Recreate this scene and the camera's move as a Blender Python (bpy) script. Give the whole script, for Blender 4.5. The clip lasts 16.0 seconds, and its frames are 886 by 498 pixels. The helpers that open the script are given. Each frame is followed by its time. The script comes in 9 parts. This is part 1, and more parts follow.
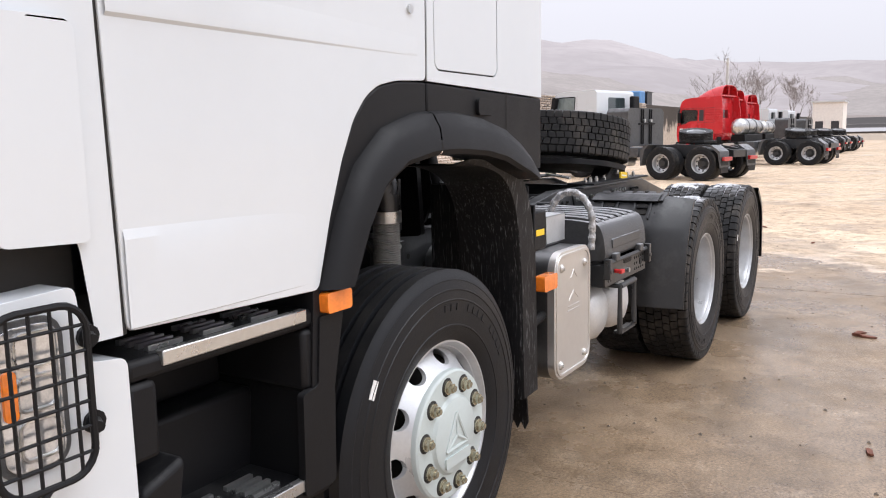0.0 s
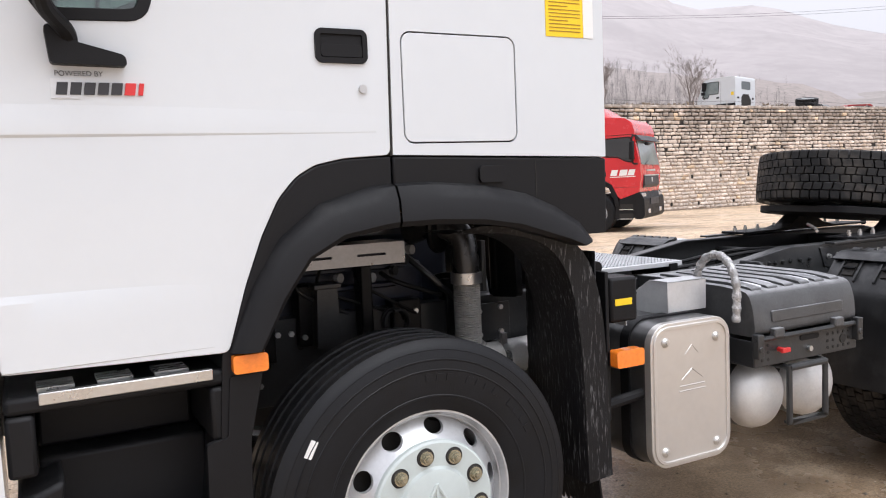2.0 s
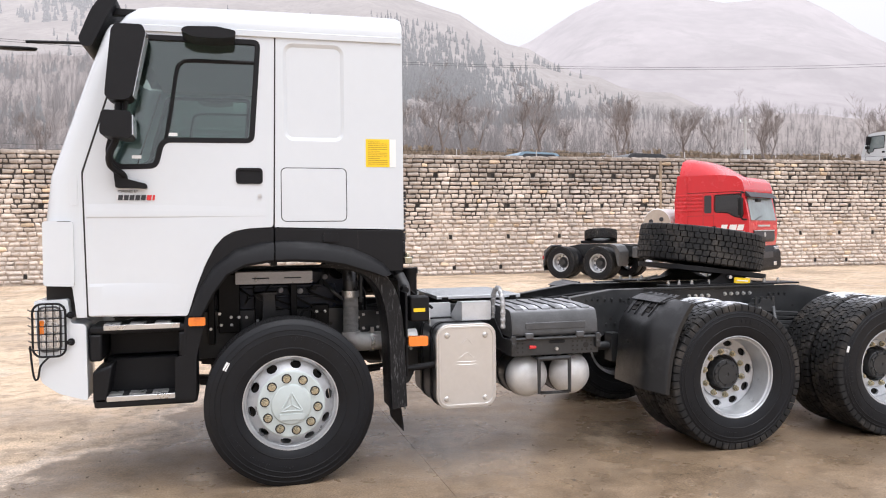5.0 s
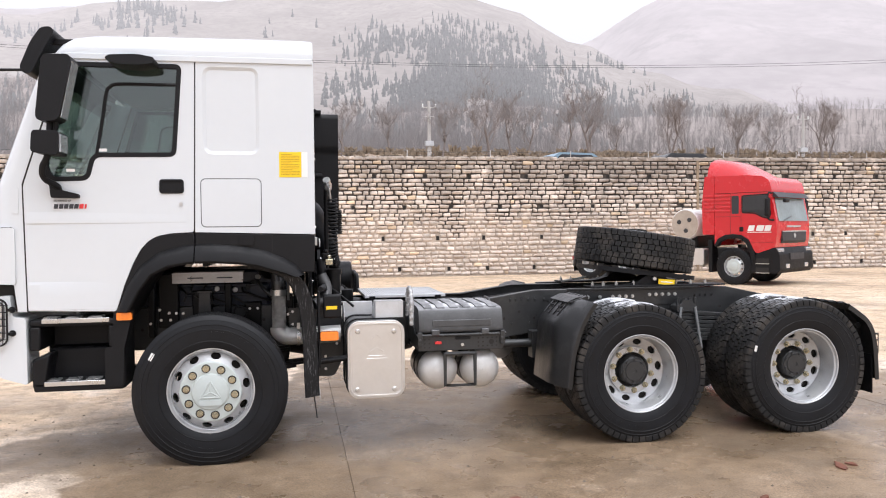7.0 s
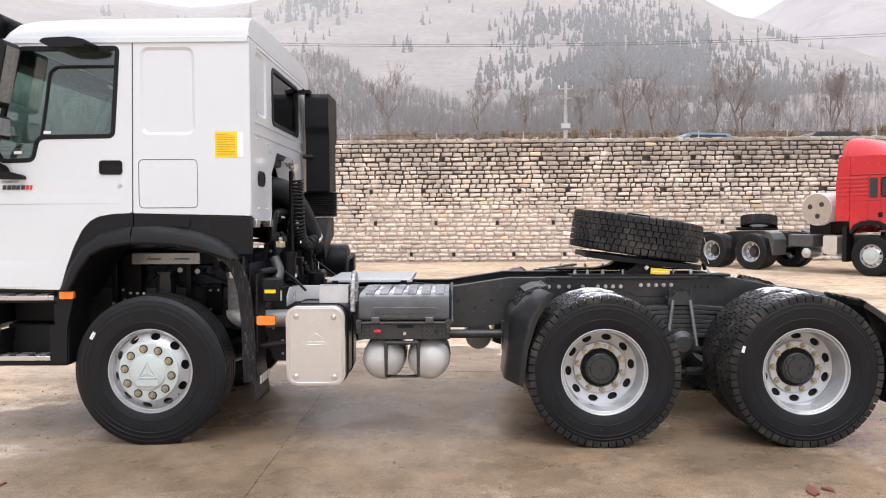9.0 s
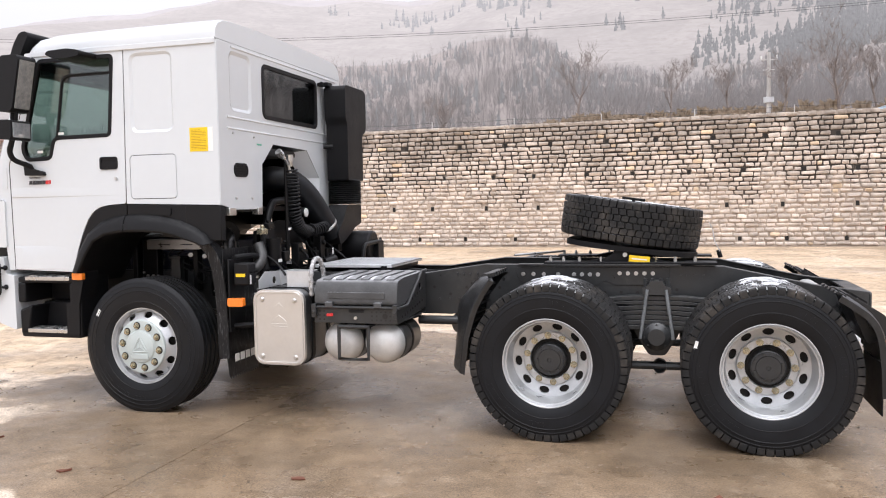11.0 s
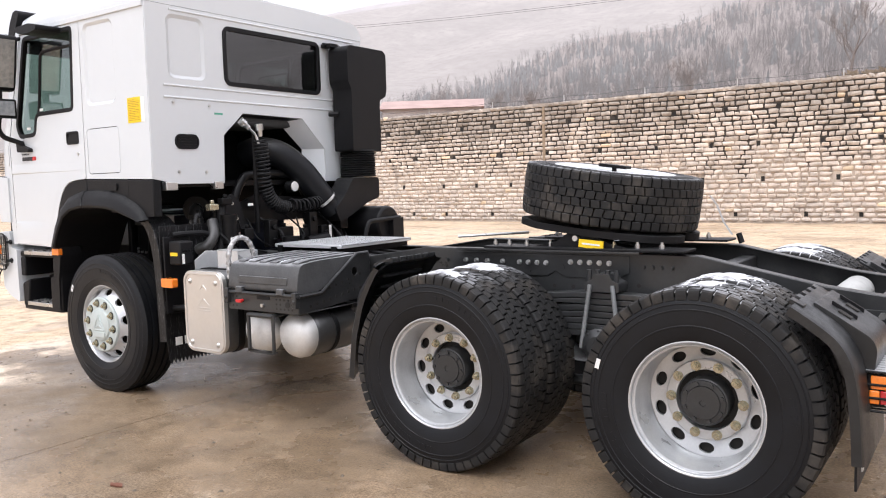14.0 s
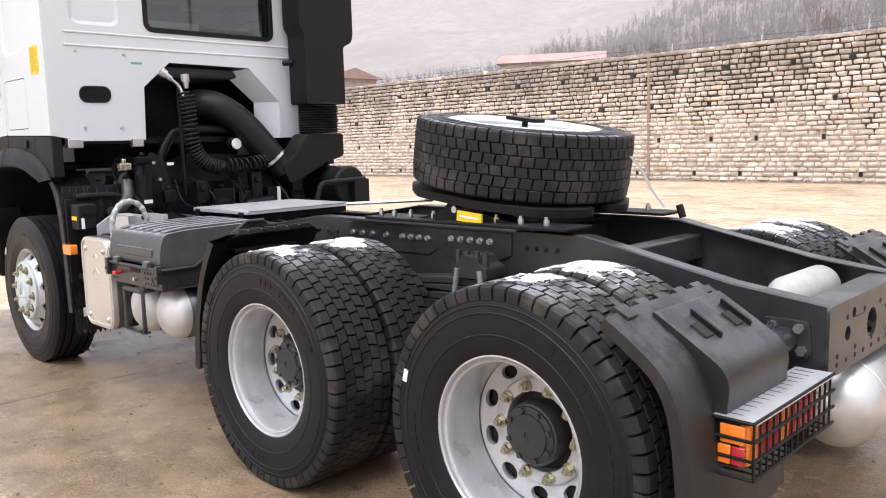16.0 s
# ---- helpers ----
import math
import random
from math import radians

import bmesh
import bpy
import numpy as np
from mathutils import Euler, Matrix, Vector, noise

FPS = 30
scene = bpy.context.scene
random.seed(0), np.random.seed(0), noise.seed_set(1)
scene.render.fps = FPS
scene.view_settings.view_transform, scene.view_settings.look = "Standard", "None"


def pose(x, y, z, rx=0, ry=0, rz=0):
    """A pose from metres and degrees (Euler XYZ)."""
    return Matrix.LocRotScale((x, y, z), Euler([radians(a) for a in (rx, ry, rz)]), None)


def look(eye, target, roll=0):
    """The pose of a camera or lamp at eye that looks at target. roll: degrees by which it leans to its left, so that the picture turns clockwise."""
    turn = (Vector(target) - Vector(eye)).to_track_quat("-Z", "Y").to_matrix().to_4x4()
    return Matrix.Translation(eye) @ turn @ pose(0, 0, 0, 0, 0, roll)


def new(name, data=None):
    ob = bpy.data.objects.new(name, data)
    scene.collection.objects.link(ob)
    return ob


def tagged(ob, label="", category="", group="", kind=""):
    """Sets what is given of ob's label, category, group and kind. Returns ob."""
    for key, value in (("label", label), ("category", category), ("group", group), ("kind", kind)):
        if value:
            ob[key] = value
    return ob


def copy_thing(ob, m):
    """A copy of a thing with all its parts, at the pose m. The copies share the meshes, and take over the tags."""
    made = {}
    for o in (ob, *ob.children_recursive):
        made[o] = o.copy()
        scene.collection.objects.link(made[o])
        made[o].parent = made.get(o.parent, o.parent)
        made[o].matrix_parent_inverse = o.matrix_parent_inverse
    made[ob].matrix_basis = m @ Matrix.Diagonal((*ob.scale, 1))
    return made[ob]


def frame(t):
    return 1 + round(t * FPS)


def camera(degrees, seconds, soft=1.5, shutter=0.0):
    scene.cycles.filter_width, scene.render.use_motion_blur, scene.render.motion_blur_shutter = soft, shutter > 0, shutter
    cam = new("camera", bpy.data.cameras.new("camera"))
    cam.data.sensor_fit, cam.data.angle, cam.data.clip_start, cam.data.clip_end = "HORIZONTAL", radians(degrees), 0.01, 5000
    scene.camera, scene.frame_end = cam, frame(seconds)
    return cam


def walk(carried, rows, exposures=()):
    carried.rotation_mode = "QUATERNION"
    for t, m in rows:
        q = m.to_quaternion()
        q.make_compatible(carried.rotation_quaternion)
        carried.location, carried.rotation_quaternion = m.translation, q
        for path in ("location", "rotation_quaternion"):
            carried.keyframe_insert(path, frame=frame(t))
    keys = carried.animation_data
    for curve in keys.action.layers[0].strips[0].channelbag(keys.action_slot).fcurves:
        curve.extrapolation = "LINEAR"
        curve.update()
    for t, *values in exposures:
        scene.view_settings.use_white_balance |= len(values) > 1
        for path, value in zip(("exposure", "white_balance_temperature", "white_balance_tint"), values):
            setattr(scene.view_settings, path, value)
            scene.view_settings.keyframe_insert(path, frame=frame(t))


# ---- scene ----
from mathutils.geometry import tessellate_polygon

cam = camera(58.0, 16.0, soft=1.1)
PATH = [
    (0, (-2.155, -2.456, 1.492), (-0.461, -1.430, 1.217), -1.1),
    (0.5, (-1.806, -2.737, 1.525), (-0.174, -1.601, 1.306), -2.3),
    (1, (-1.436, -2.862, 1.506), (0.050, -1.539, 1.304), -2.2),
    (1.5, (-1.142, -3.083, 1.546), (0.047, -1.487, 1.348), -2.3),
    (2, (-1.119, -3.413, 1.570), (-0.187, -1.651, 1.405), -2.4),
    (2.5, (-1.195, -3.956, 1.575), (-0.391, -2.130, 1.437), -2.6),
    (3, (-1.042, -4.525, 1.594), (-0.313, -2.664, 1.510), -3.1),
    (3.5, (-0.970, -5.000, 1.594), (-0.281, -3.123, 1.532), -2.5),
    (4, (-0.877, -5.425, 1.644), (-0.231, -3.533, 1.583), -1.3),
    (4.2, (-0.763, -5.630, 1.623), (-0.146, -3.729, 1.569), -1),
    (6.3, (0.190, -6.814, 1.645), (0.614, -4.859, 1.596), -0.6),
    (6.5, (0.302, -6.830, 1.646), (0.713, -4.872, 1.599), -0.6),
    (7, (0.602, -7.010, 1.652), (0.966, -5.044, 1.607), -0.6),
    (7.5, (0.955, -7.020, 1.631), (1.267, -5.046, 1.571), -0.4),
    (8, (1.336, -6.892, 1.636), (1.566, -4.907, 1.568), -0.1),
    (8.5, (1.805, -6.928, 1.648), (1.908, -4.932, 1.577), -0.1),
    (9, (2.167, -6.787, 1.626), (2.143, -4.789, 1.545), -0.3),
    (9.2, (2.359, -6.742, 1.633), (2.277, -4.745, 1.551), -0.2),
    (11.3, (4.207, -6.421, 1.618), (3.612, -4.515, 1.499), -1.2),
    (11.5, (4.296, -6.288, 1.601), (3.678, -4.390, 1.480), -1.3),
    (12, (4.588, -5.965, 1.604), (3.884, -4.096, 1.477), -1.7),
    (12.5, (4.977, -5.696, 1.617), (4.165, -3.874, 1.487), -1.8),
    (13, (5.174, -5.312, 1.581), (4.266, -3.537, 1.438), -1.7),
    (13.5, (5.458, -5.000, 1.559), (4.441, -3.285, 1.407), -1.5),
    (14, (5.720, -4.663, 1.558), (4.574, -3.032, 1.392), -1.6),
    (14.5, (5.839, -4.266, 1.570), (4.595, -2.709, 1.400), -1.5),
    (15, (6.119, -3.894, 1.562), (4.767, -2.431, 1.384), -1.7),
    (15.5, (6.236, -3.525, 1.526), (4.849, -2.099, 1.312), -1.6),
    (16, (6.258, -3.143, 1.525), (4.868, -1.730, 1.261), -1.6),
]
walk(cam, [(t, look(eye, target, roll)) for t, eye, target, roll in PATH], [(0, 0.73, 6060, 10), (4, 0.76, 6060, 10), (9, 0.78, 6100, 10), (12.5, 0.81, 6130, 10), (16, 0.99, 6120, 10)])

# ---- light ----
world = bpy.data.worlds.new("sky")
scene.world = world
world.use_nodes = True
wn = world.node_tree
wn.nodes.clear()
sky = wn.nodes.new("ShaderNodeTexSky")
sky.sky_type, sky.sun_disc = "NISHITA", False
sky.sun_elevation, sky.sun_rotation = radians(58), radians(167)
sky.air_density, sky.dust_density = 1.0, 4.0
cloud = wn.nodes.new("ShaderNodeMix")
cloud.data_type = "RGBA"
cloud.inputs[0].default_value = 0.93
cloud.inputs[7].default_value = (8.35, 7.95, 8.15, 1)
bg = wn.nodes.new("ShaderNodeBackground")
sphere = wn.nodes.new("ShaderNodeTexCoord")
height = wn.nodes.new("ShaderNodeSeparateXYZ")
overcast = wn.nodes.new("ShaderNodeMapRange")
overcast.inputs["To Min"].default_value, overcast.inputs["To Max"].default_value = 0.061, 0.128
wn.links.new(sphere.outputs["Generated"], height.inputs[0])
wn.links.new(height.outputs["Z"], overcast.inputs["Value"])
wn.links.new(overcast.outputs[0], bg.inputs[1])
wo = wn.nodes.new("ShaderNodeOutputWorld")
wn.links.new(sky.outputs[0], cloud.inputs[6])
wn.links.new(cloud.outputs[2], bg.inputs[0])
wn.links.new(bg.outputs[0], wo.inputs[0])
sun_data = bpy.data.lights.new("sun", "SUN")
sun_data.energy, sun_data.angle, sun_data.color = 1.15, radians(50), (1.0, 0.985, 0.97)
sun = new("sun", sun_data)
sun.matrix_world = look((5, -22, 36), (0, 0, 0))


# ---- mesh helpers ----
class Solid:
    """Vertices and faces that grow into one mesh."""

    def __init__(self):
        self.v, self.f = [], []

    def add(self, verts, faces, m=None):
        n = len(self.v)
        self.v += [tuple(m @ Vector(p)) for p in verts] if m else [tuple(p) for p in verts]
        self.f += [tuple(i + n for i in f) for f in faces]
        return self

    def box(self, x0, x1, y0, y1, z0, z1, m=None):
        v = [(x, y, z) for z in (z0, z1) for y in (y0, y1) for x in (x0, x1)]
        return self.add(v, [(0, 2, 3, 1), (4, 5, 7, 6), (0, 1, 5, 4), (2, 6, 7, 3), (0, 4, 6, 2), (1, 3, 7, 5)], m)

    def plate(self, outer, a, b, holes=(), axis="y", m=None):
        """A flat polygon, with holes, between a and b along an axis."""
        rings = [list(outer)] + [list(h) for h in holes]
        flat = [p for r in rings for p in r]
        tris = tessellate_polygon([[Vector((p[0], p[1], 0)) for p in r] for r in rings])

        def at(p, d):
            return {"y": (p[0], d, p[1]), "x": (d, p[0], p[1]), "z": (p[0], p[1], d)}[axis]

        n = len(flat)
        v = [at(p, a) for p in flat] + [at(p, b) for p in flat]
        f = []
        for t in tris:
            p, q, r = (flat[i] for i in t)
            if (q[0] - p[0]) * (r[1] - p[1]) - (q[1] - p[1]) * (r[0] - p[0]) < 0:
                t = (t[0], t[2], t[1])
            f += [tuple(t), (t[2] + n, t[1] + n, t[0] + n)]
        k = 0
        for r in rings:
            c = len(r)
            f += [(k + i, k + (i + 1) % c, k + (i + 1) % c + n, k + i + n) for i in range(c)]
            k += c
        return self.add(v, f, m)

    def lathe(self, profile, seg=48, m=None, closed=False):
        """(radius, y) turned round the y axis."""
        n = len(profile)
        v, f = [], []
        for i in range(seg):
            a = 2 * math.pi * i / seg
            v += [(r * math.cos(a), y, r * math.sin(a)) for r, y in profile]
        for i in range(seg):
            j = (i + 1) % seg
            f += [(i * n + k, i * n + (k + 1) % n, j * n + (k + 1) % n, j * n + k) for k in range(n if closed else n - 1)]
        return self.add(v, f, m)

    def tube(self, pts, r, seg=10, caps=True, m=None, radii=None):
        pts = [Vector(p) for p in pts]
        v, f, side = [], [], None
        for i, p in enumerate(pts):
            d = (pts[min(i + 1, len(pts) - 1)] - pts[max(i - 1, 0)]).normalized()
            if side is None:
                side = d.cross(Vector((0, 0, 1)) if abs(d.z) < 0.9 else Vector((1, 0, 0))).normalized()
            side = (side - d * side.dot(d)).normalized()
            up, rr = d.cross(side), radii[i] if radii else r
            v += [tuple(p + rr * (math.cos(a) * side + math.sin(a) * up)) for a in (2 * math.pi * k / seg for k in range(seg))]
        for i in range(len(pts) - 1):
            f += [(i * seg + k, i * seg + (k + 1) % seg, (i + 1) * seg + (k + 1) % seg, (i + 1) * seg + k) for k in range(seg)]
        if caps:
            f += [tuple(range(seg))[::-1], tuple(range((len(pts) - 1) * seg, len(pts) * seg))]
        return self.add(v, f, m)

    def cyl(self, p, q, r, seg=12):
        return self.tube([p, q], r, seg)

    def grid(self, rows):
        """A sheet through rows of points."""
        n = len(rows[0])
        v = [p for r in rows for p in r]
        return self.add(v, [(i * n + k, i * n + k + 1, (i + 1) * n + k + 1, (i + 1) * n + k) for i in range(len(rows) - 1) for k in range(n - 1)])


def arc(cx, cy, r, a0, a1, n=6):
    return [(cx + r * math.cos(radians(a0 + (a1 - a0) * i / n)), cy + r * math.sin(radians(a0 + (a1 - a0) * i / n))) for i in range(n + 1)]


def rounded(x0, x1, y0, y1, r, n=5):
    """A rectangle with round corners, anticlockwise."""
    return arc(x1 - r, y1 - r, r, 0, 90, n) + arc(x0 + r, y1 - r, r, 90, 180, n) + arc(x0 + r, y0 + r, r, 180, 270, n) + arc(x1 - r, y0 + r, r, 270, 360, n)


def softened(pts, r, n=4):
    """A polygon with its corners rounded."""
    out, c = [], len(pts)
    for i in range(c):
        p, a, b = Vector(pts[i]), Vector(pts[i - 1]), Vector(pts[(i + 1) % c])
        ra = min(r, (a - p).length * 0.45, (b - p).length * 0.45)
        s, e = p + (a - p).normalized() * ra, p + (b - p).normalized() * ra
        for k in range(n + 1):
            t = k / n
            q = s * (1 - t) ** 2 + p * 2 * t * (1 - t) + e * t * t
            out.append((q.x, q.y))
    return out


def smooth_path(pts, n=8):
    """A Catmull-Rom curve through the points."""
    p = [Vector(q) for q in pts]
    p = [p[0] * 2 - p[1]] + p + [p[-1] * 2 - p[-2]]
    out = []
    for i in range(1, len(p) - 2):
        for k in range(n):
            t = k / n
            out.append(0.5 * (2 * p[i] + (p[i + 1] - p[i - 1]) * t + (2 * p[i - 1] - 5 * p[i] + 4 * p[i + 1] - p[i + 2]) * t * t + (3 * p[i] - p[i - 1] - 3 * p[i + 1] + p[i + 2]) * t ** 3))
    return out + [p[-2]]


def mesh_of(name, s, material, sharp=35, weld=False):
    me = bpy.data.meshes.new(name)
    me.from_pydata(s.v, [], s.f)
    me.materials.append(material)
    me.polygons.foreach_set("use_smooth", [True] * len(me.polygons))
    me.set_sharp_from_angle(angle=radians(sharp))
    b = bmesh.new()
    b.from_mesh(me)
    if weld:
        bmesh.ops.remove_doubles(b, verts=b.verts, dist=0.0002)
    bmesh.ops.recalc_face_normals(b, faces=b.faces)
    b.to_mesh(me)
    b.free()
    return me


def part(name, s, material, parent=None, label="", bevel=0.0, sharp=35, m=None):
    """Links a solid as one mesh object under a thing or part."""
    ob = new(name, s if isinstance(s, bpy.types.Mesh) else mesh_of(name, s, material, sharp))
    if parent:
        ob.parent = parent
    if m:
        ob.matrix_basis = m
    if label:
        ob["label"] = label
    if bevel:
        mod = ob.modifiers.new("bevel", "BEVEL")
        mod.width, mod.segments, mod.limit_method, mod.angle_limit = bevel, 2, "ANGLE", radians(40)
        mod.harden_normals = False
    return ob


def setting(name, s, material, label="", bevel=0.0, sharp=35):
    return tagged(part(name, s, material, None, "", bevel, sharp), label, name.split("_")[0], "", "structure")


def thing(name, label, category, m=None, group=""):
    ob = new(name)
    ob.empty_display_size = 0.3
    if m:
        ob.matrix_basis = m
    return tagged(ob, label, category, group)


# ---- materials ----
def mat(name, color, rough=0.5, metal=0.0, vary=0.12, size=6.0, bump=0.0, bump_size=80.0, dirt=None, dirt_at=0.62, dirt_size=3.0, spec=0.5, coat=0.0, each=0.0, rough_vary=0.15):
    """A surface with variation at two scales, fine relief and, if wanted, dirt in patches."""
    m = bpy.data.materials.new(name)
    m.use_nodes = True
    t = m.node_tree
    b = t.nodes["Principled BSDF"]
    link = t.links.new

    def node(kind, **kw):
        n = t.nodes.new(kind)
        for k, v in kw.items():
            n.inputs[k].default_value = v
        return n

    tc = t.nodes.new("ShaderNodeTexCoord")
    n1 = node("ShaderNodeTexNoise", Scale=size, Detail=5.0, Roughness=0.6)
    n2 = node("ShaderNodeTexNoise", Scale=size * 9, Detail=3.0)
    for n in (n1, n2):
        link(tc.outputs["Object"], n.inputs["Vector"])
    both = t.nodes.new("ShaderNodeMath")
    both.operation = "MULTIPLY_ADD"
    both.inputs[1].default_value = 0.4
    link(n2.outputs["Fac"], both.inputs[0])
    link(n1.outputs["Fac"], both.inputs[2])
    rng = node("ShaderNodeMapRange")
    rng.inputs["From Min"].default_value, rng.inputs["From Max"].default_value = 0.45, 0.95
    rng.inputs["To Min"].default_value, rng.inputs["To Max"].default_value = 1 - vary, 1 + vary
    link(both.outputs[0], rng.inputs["Value"])
    fac = rng.outputs[0]
    if each:
        oi = t.nodes.new("ShaderNodeObjectInfo")
        gi = t.nodes.new("ShaderNodeNewGeometry")
        su = t.nodes.new("ShaderNodeMath")
        su.operation = "ADD"
        link(oi.outputs["Random"], su.inputs[0])
        link(gi.outputs["Random Per Island"], su.inputs[1])
        fr = t.nodes.new("ShaderNodeMath")
        fr.operation = "FRACT"
        link(su.outputs[0], fr.inputs[0])
        r2 = node("ShaderNodeMapRange")
        r2.inputs["To Min"].default_value, r2.inputs["To Max"].default_value = 1 - each, 1 + each
        link(fr.outputs[0], r2.inputs["Value"])
        mu = t.nodes.new("ShaderNodeMath")
        mu.operation = "MULTIPLY"
        link(fac, mu.inputs[0])
        link(r2.outputs[0], mu.inputs[1])
        fac = mu.outputs[0]
    col = t.nodes.new("ShaderNodeVectorMath")
    col.operation = "SCALE"
    col.inputs[0].default_value = color
    link(fac, col.inputs["Scale"])
    out = col.outputs[0]
    if dirt:
        n3 = node("ShaderNodeTexNoise", Scale=dirt_size, Detail=8.0, Roughness=0.7)
        link(tc.outputs["Object"], n3.inputs["Vector"])
        r3 = node("ShaderNodeMapRange")
        r3.inputs["From Min"].default_value, r3.inputs["From Max"].default_value = dirt_at - 0.06, dirt_at + 0.1
        link(n3.outputs["Fac"], r3.inputs["Value"])
        mx = t.nodes.new("ShaderNodeMix")
        mx.data_type = "RGBA"
        mx.inputs[7].default_value = (*dirt, 1)
        link(r3.outputs[0], mx.inputs[0])
        link(out, mx.inputs[6])
        out = mx.outputs[2]
    link(out, b.inputs["Base Color"])
    rr = node("ShaderNodeMapRange")
    rr.inputs["To Min"].default_value, rr.inputs["To Max"].default_value = max(0.03, rough - rough_vary), min(1.0, rough + rough_vary)
    link(n1.outputs["Fac"], rr.inputs["Value"])
    link(rr.outputs[0], b.inputs["Roughness"])
    b.inputs["Metallic"].default_value = metal
    b.inputs["Specular IOR Level"].default_value = spec
    b.inputs["Coat Weight"].default_value = coat
    b.inputs["Coat Roughness"].default_value = 0.06
    if bump:
        n4 = node("ShaderNodeTexNoise", Scale=bump_size, Detail=4.0)
        link(tc.outputs["Object"], n4.inputs["Vector"])
        bp = node("ShaderNodeBump", Strength=bump, Distance=0.01)
        link(n4.outputs["Fac"], bp.inputs["Height"])
        link(bp.outputs[0], b.inputs["Normal"])
    return m


def glass(name, tint=(0.55, 0.62, 0.6), see=0.6):
    """Thin tinted glass: part lets through, part mirrors."""
    m = bpy.data.materials.new(name)
    m.use_nodes = True
    t = m.node_tree
    t.nodes.clear()
    tr = t.nodes.new("ShaderNodeBsdfTransparent")
    tr.inputs[0].default_value = (*[c * see for c in tint], 1)
    gl = t.nodes.new("ShaderNodeBsdfGlossy")
    gl.inputs["Roughness"].default_value = 0.02
    face = t.nodes.new("ShaderNodeLayerWeight")
    face.inputs[0].default_value = 0.5
    steep = t.nodes.new("ShaderNodeMath")
    steep.operation = "POWER"
    steep.inputs[1].default_value = 4.0
    fr = t.nodes.new("ShaderNodeMath")
    fr.operation = "MULTIPLY_ADD"
    fr.inputs[1].default_value, fr.inputs[2].default_value = 0.86, 0.12
    t.links.new(face.outputs["Facing"], steep.inputs[0])
    t.links.new(steep.outputs[0], fr.inputs[0])
    mx = t.nodes.new("ShaderNodeMixShader")
    o = t.nodes.new("ShaderNodeOutputMaterial")
    t.links.new(fr.outputs[0], mx.inputs[0])
    t.links.new(tr.outputs[0], mx.inputs[1])
    t.links.new(gl.outputs[0], mx.inputs[2])
    t.links.new(mx.outputs[0], o.inputs[0])
    return m


WHITE = mat("white paint", (0.62, 0.646, 0.666), 0.22, vary=0.015, size=2, coat=0.4, rough_vary=0.05)
RED = mat("red paint", (0.55, 0.016, 0.022), 0.25, vary=0.06, size=2, coat=0.4)
BLACK = mat("black grained plastic", (0.0062, 0.0062, 0.0072), 0.52, vary=0.2, size=5, bump=0.12, bump_size=400, spec=0.24)
GREYPLASTIC = mat("dark grey plastic", (0.066, 0.067, 0.069), 0.42, vary=0.3, size=9, bump=0.22, bump_size=240, dirt=(0.045, 0.045, 0.045), dirt_at=0.6, dirt_size=5)
CHASSIS = mat("charcoal chassis paint", (0.027, 0.028, 0.029), 0.33, vary=0.25, size=8, bump=0.08, dirt=(0.05, 0.05, 0.048), dirt_at=0.63, dirt_size=6)
DARK = mat("oily dark metal", (0.0055, 0.0055, 0.006), 0.36, vary=0.35, size=9, bump=0.1, dirt=(0.018, 0.018, 0.018), dirt_at=0.66, spec=0.18)
RUBBER = mat("tyre rubber", (0.0062, 0.0069, 0.0087), 0.45, vary=0.3, size=6, bump=0.12, bump_size=200, dirt=(0.005, 0.005, 0.0055), dirt_at=0.6, dirt_size=4.5, spec=0.28)
TREAD = mat("tread rubber", (0.0135, 0.0132, 0.0132), 0.62, vary=0.3, size=12, bump=0.2, bump_size=150, dirt=(0.06, 0.052, 0.044), dirt_at=0.56, dirt_size=4, spec=0.3)
SILVER = mat("silver wheel paint", (0.52, 0.53, 0.54), 0.32, metal=0.5, vary=0.12, size=9, bump=0.04, bump_size=300)
MINT = mat("pale primer hub paint", (0.49, 0.54, 0.525), 0.4, vary=0.05, size=8)
NUT = mat("zinc plated nuts", (0.42, 0.39, 0.29), 0.22, metal=0.75, vary=0.3, size=40)
STEEL = mat("bright steel", (0.58, 0.58, 0.57), 0.3, metal=0.9, vary=0.1, size=9)
ALU = mat("brushed aluminium", (0.66, 0.64, 0.61), 0.36, metal=0.75, vary=0.05, size=4, rough_vary=0.08)
TANK = mat("satin tank aluminium", (0.62, 0.62, 0.61), 0.33, metal=0.8, vary=0.08, size=5)
GALV = mat("galvanised sheet", (0.62, 0.63, 0.64), 0.42, metal=0.6, vary=0.1, size=10)
ORANGE = mat("orange lens", (0.85, 0.22, 0.02), 0.18, vary=0.12, size=60, coat=0.5)
REDLENS = mat("red lens", (0.42, 0.02, 0.025), 0.15, vary=0.2, size=60, coat=0.5)
CLEARLENS = mat("clear lamp reflector", (0.62, 0.63, 0.64), 0.12, metal=0.7, vary=0.3, size=30)
YELLOW = mat("yellow sticker", (0.85, 0.58, 0.01), 0.45, vary=0.05)
PAPER = mat("white sticker", (0.78, 0.78, 0.76), 0.5, vary=0.03)
INK = mat("dark print", (0.03, 0.03, 0.035), 0.5, vary=0.05)
REDINK = mat("red print", (0.6, 0.03, 0.03), 0.45, vary=0.05)
TRIM = mat("grey cab trim", (0.20, 0.21, 0.21), 0.7, vary=0.1)
SEAT = mat("dark seat cloth", (0.05, 0.052, 0.055), 0.9, vary=0.2, bump=0.2)
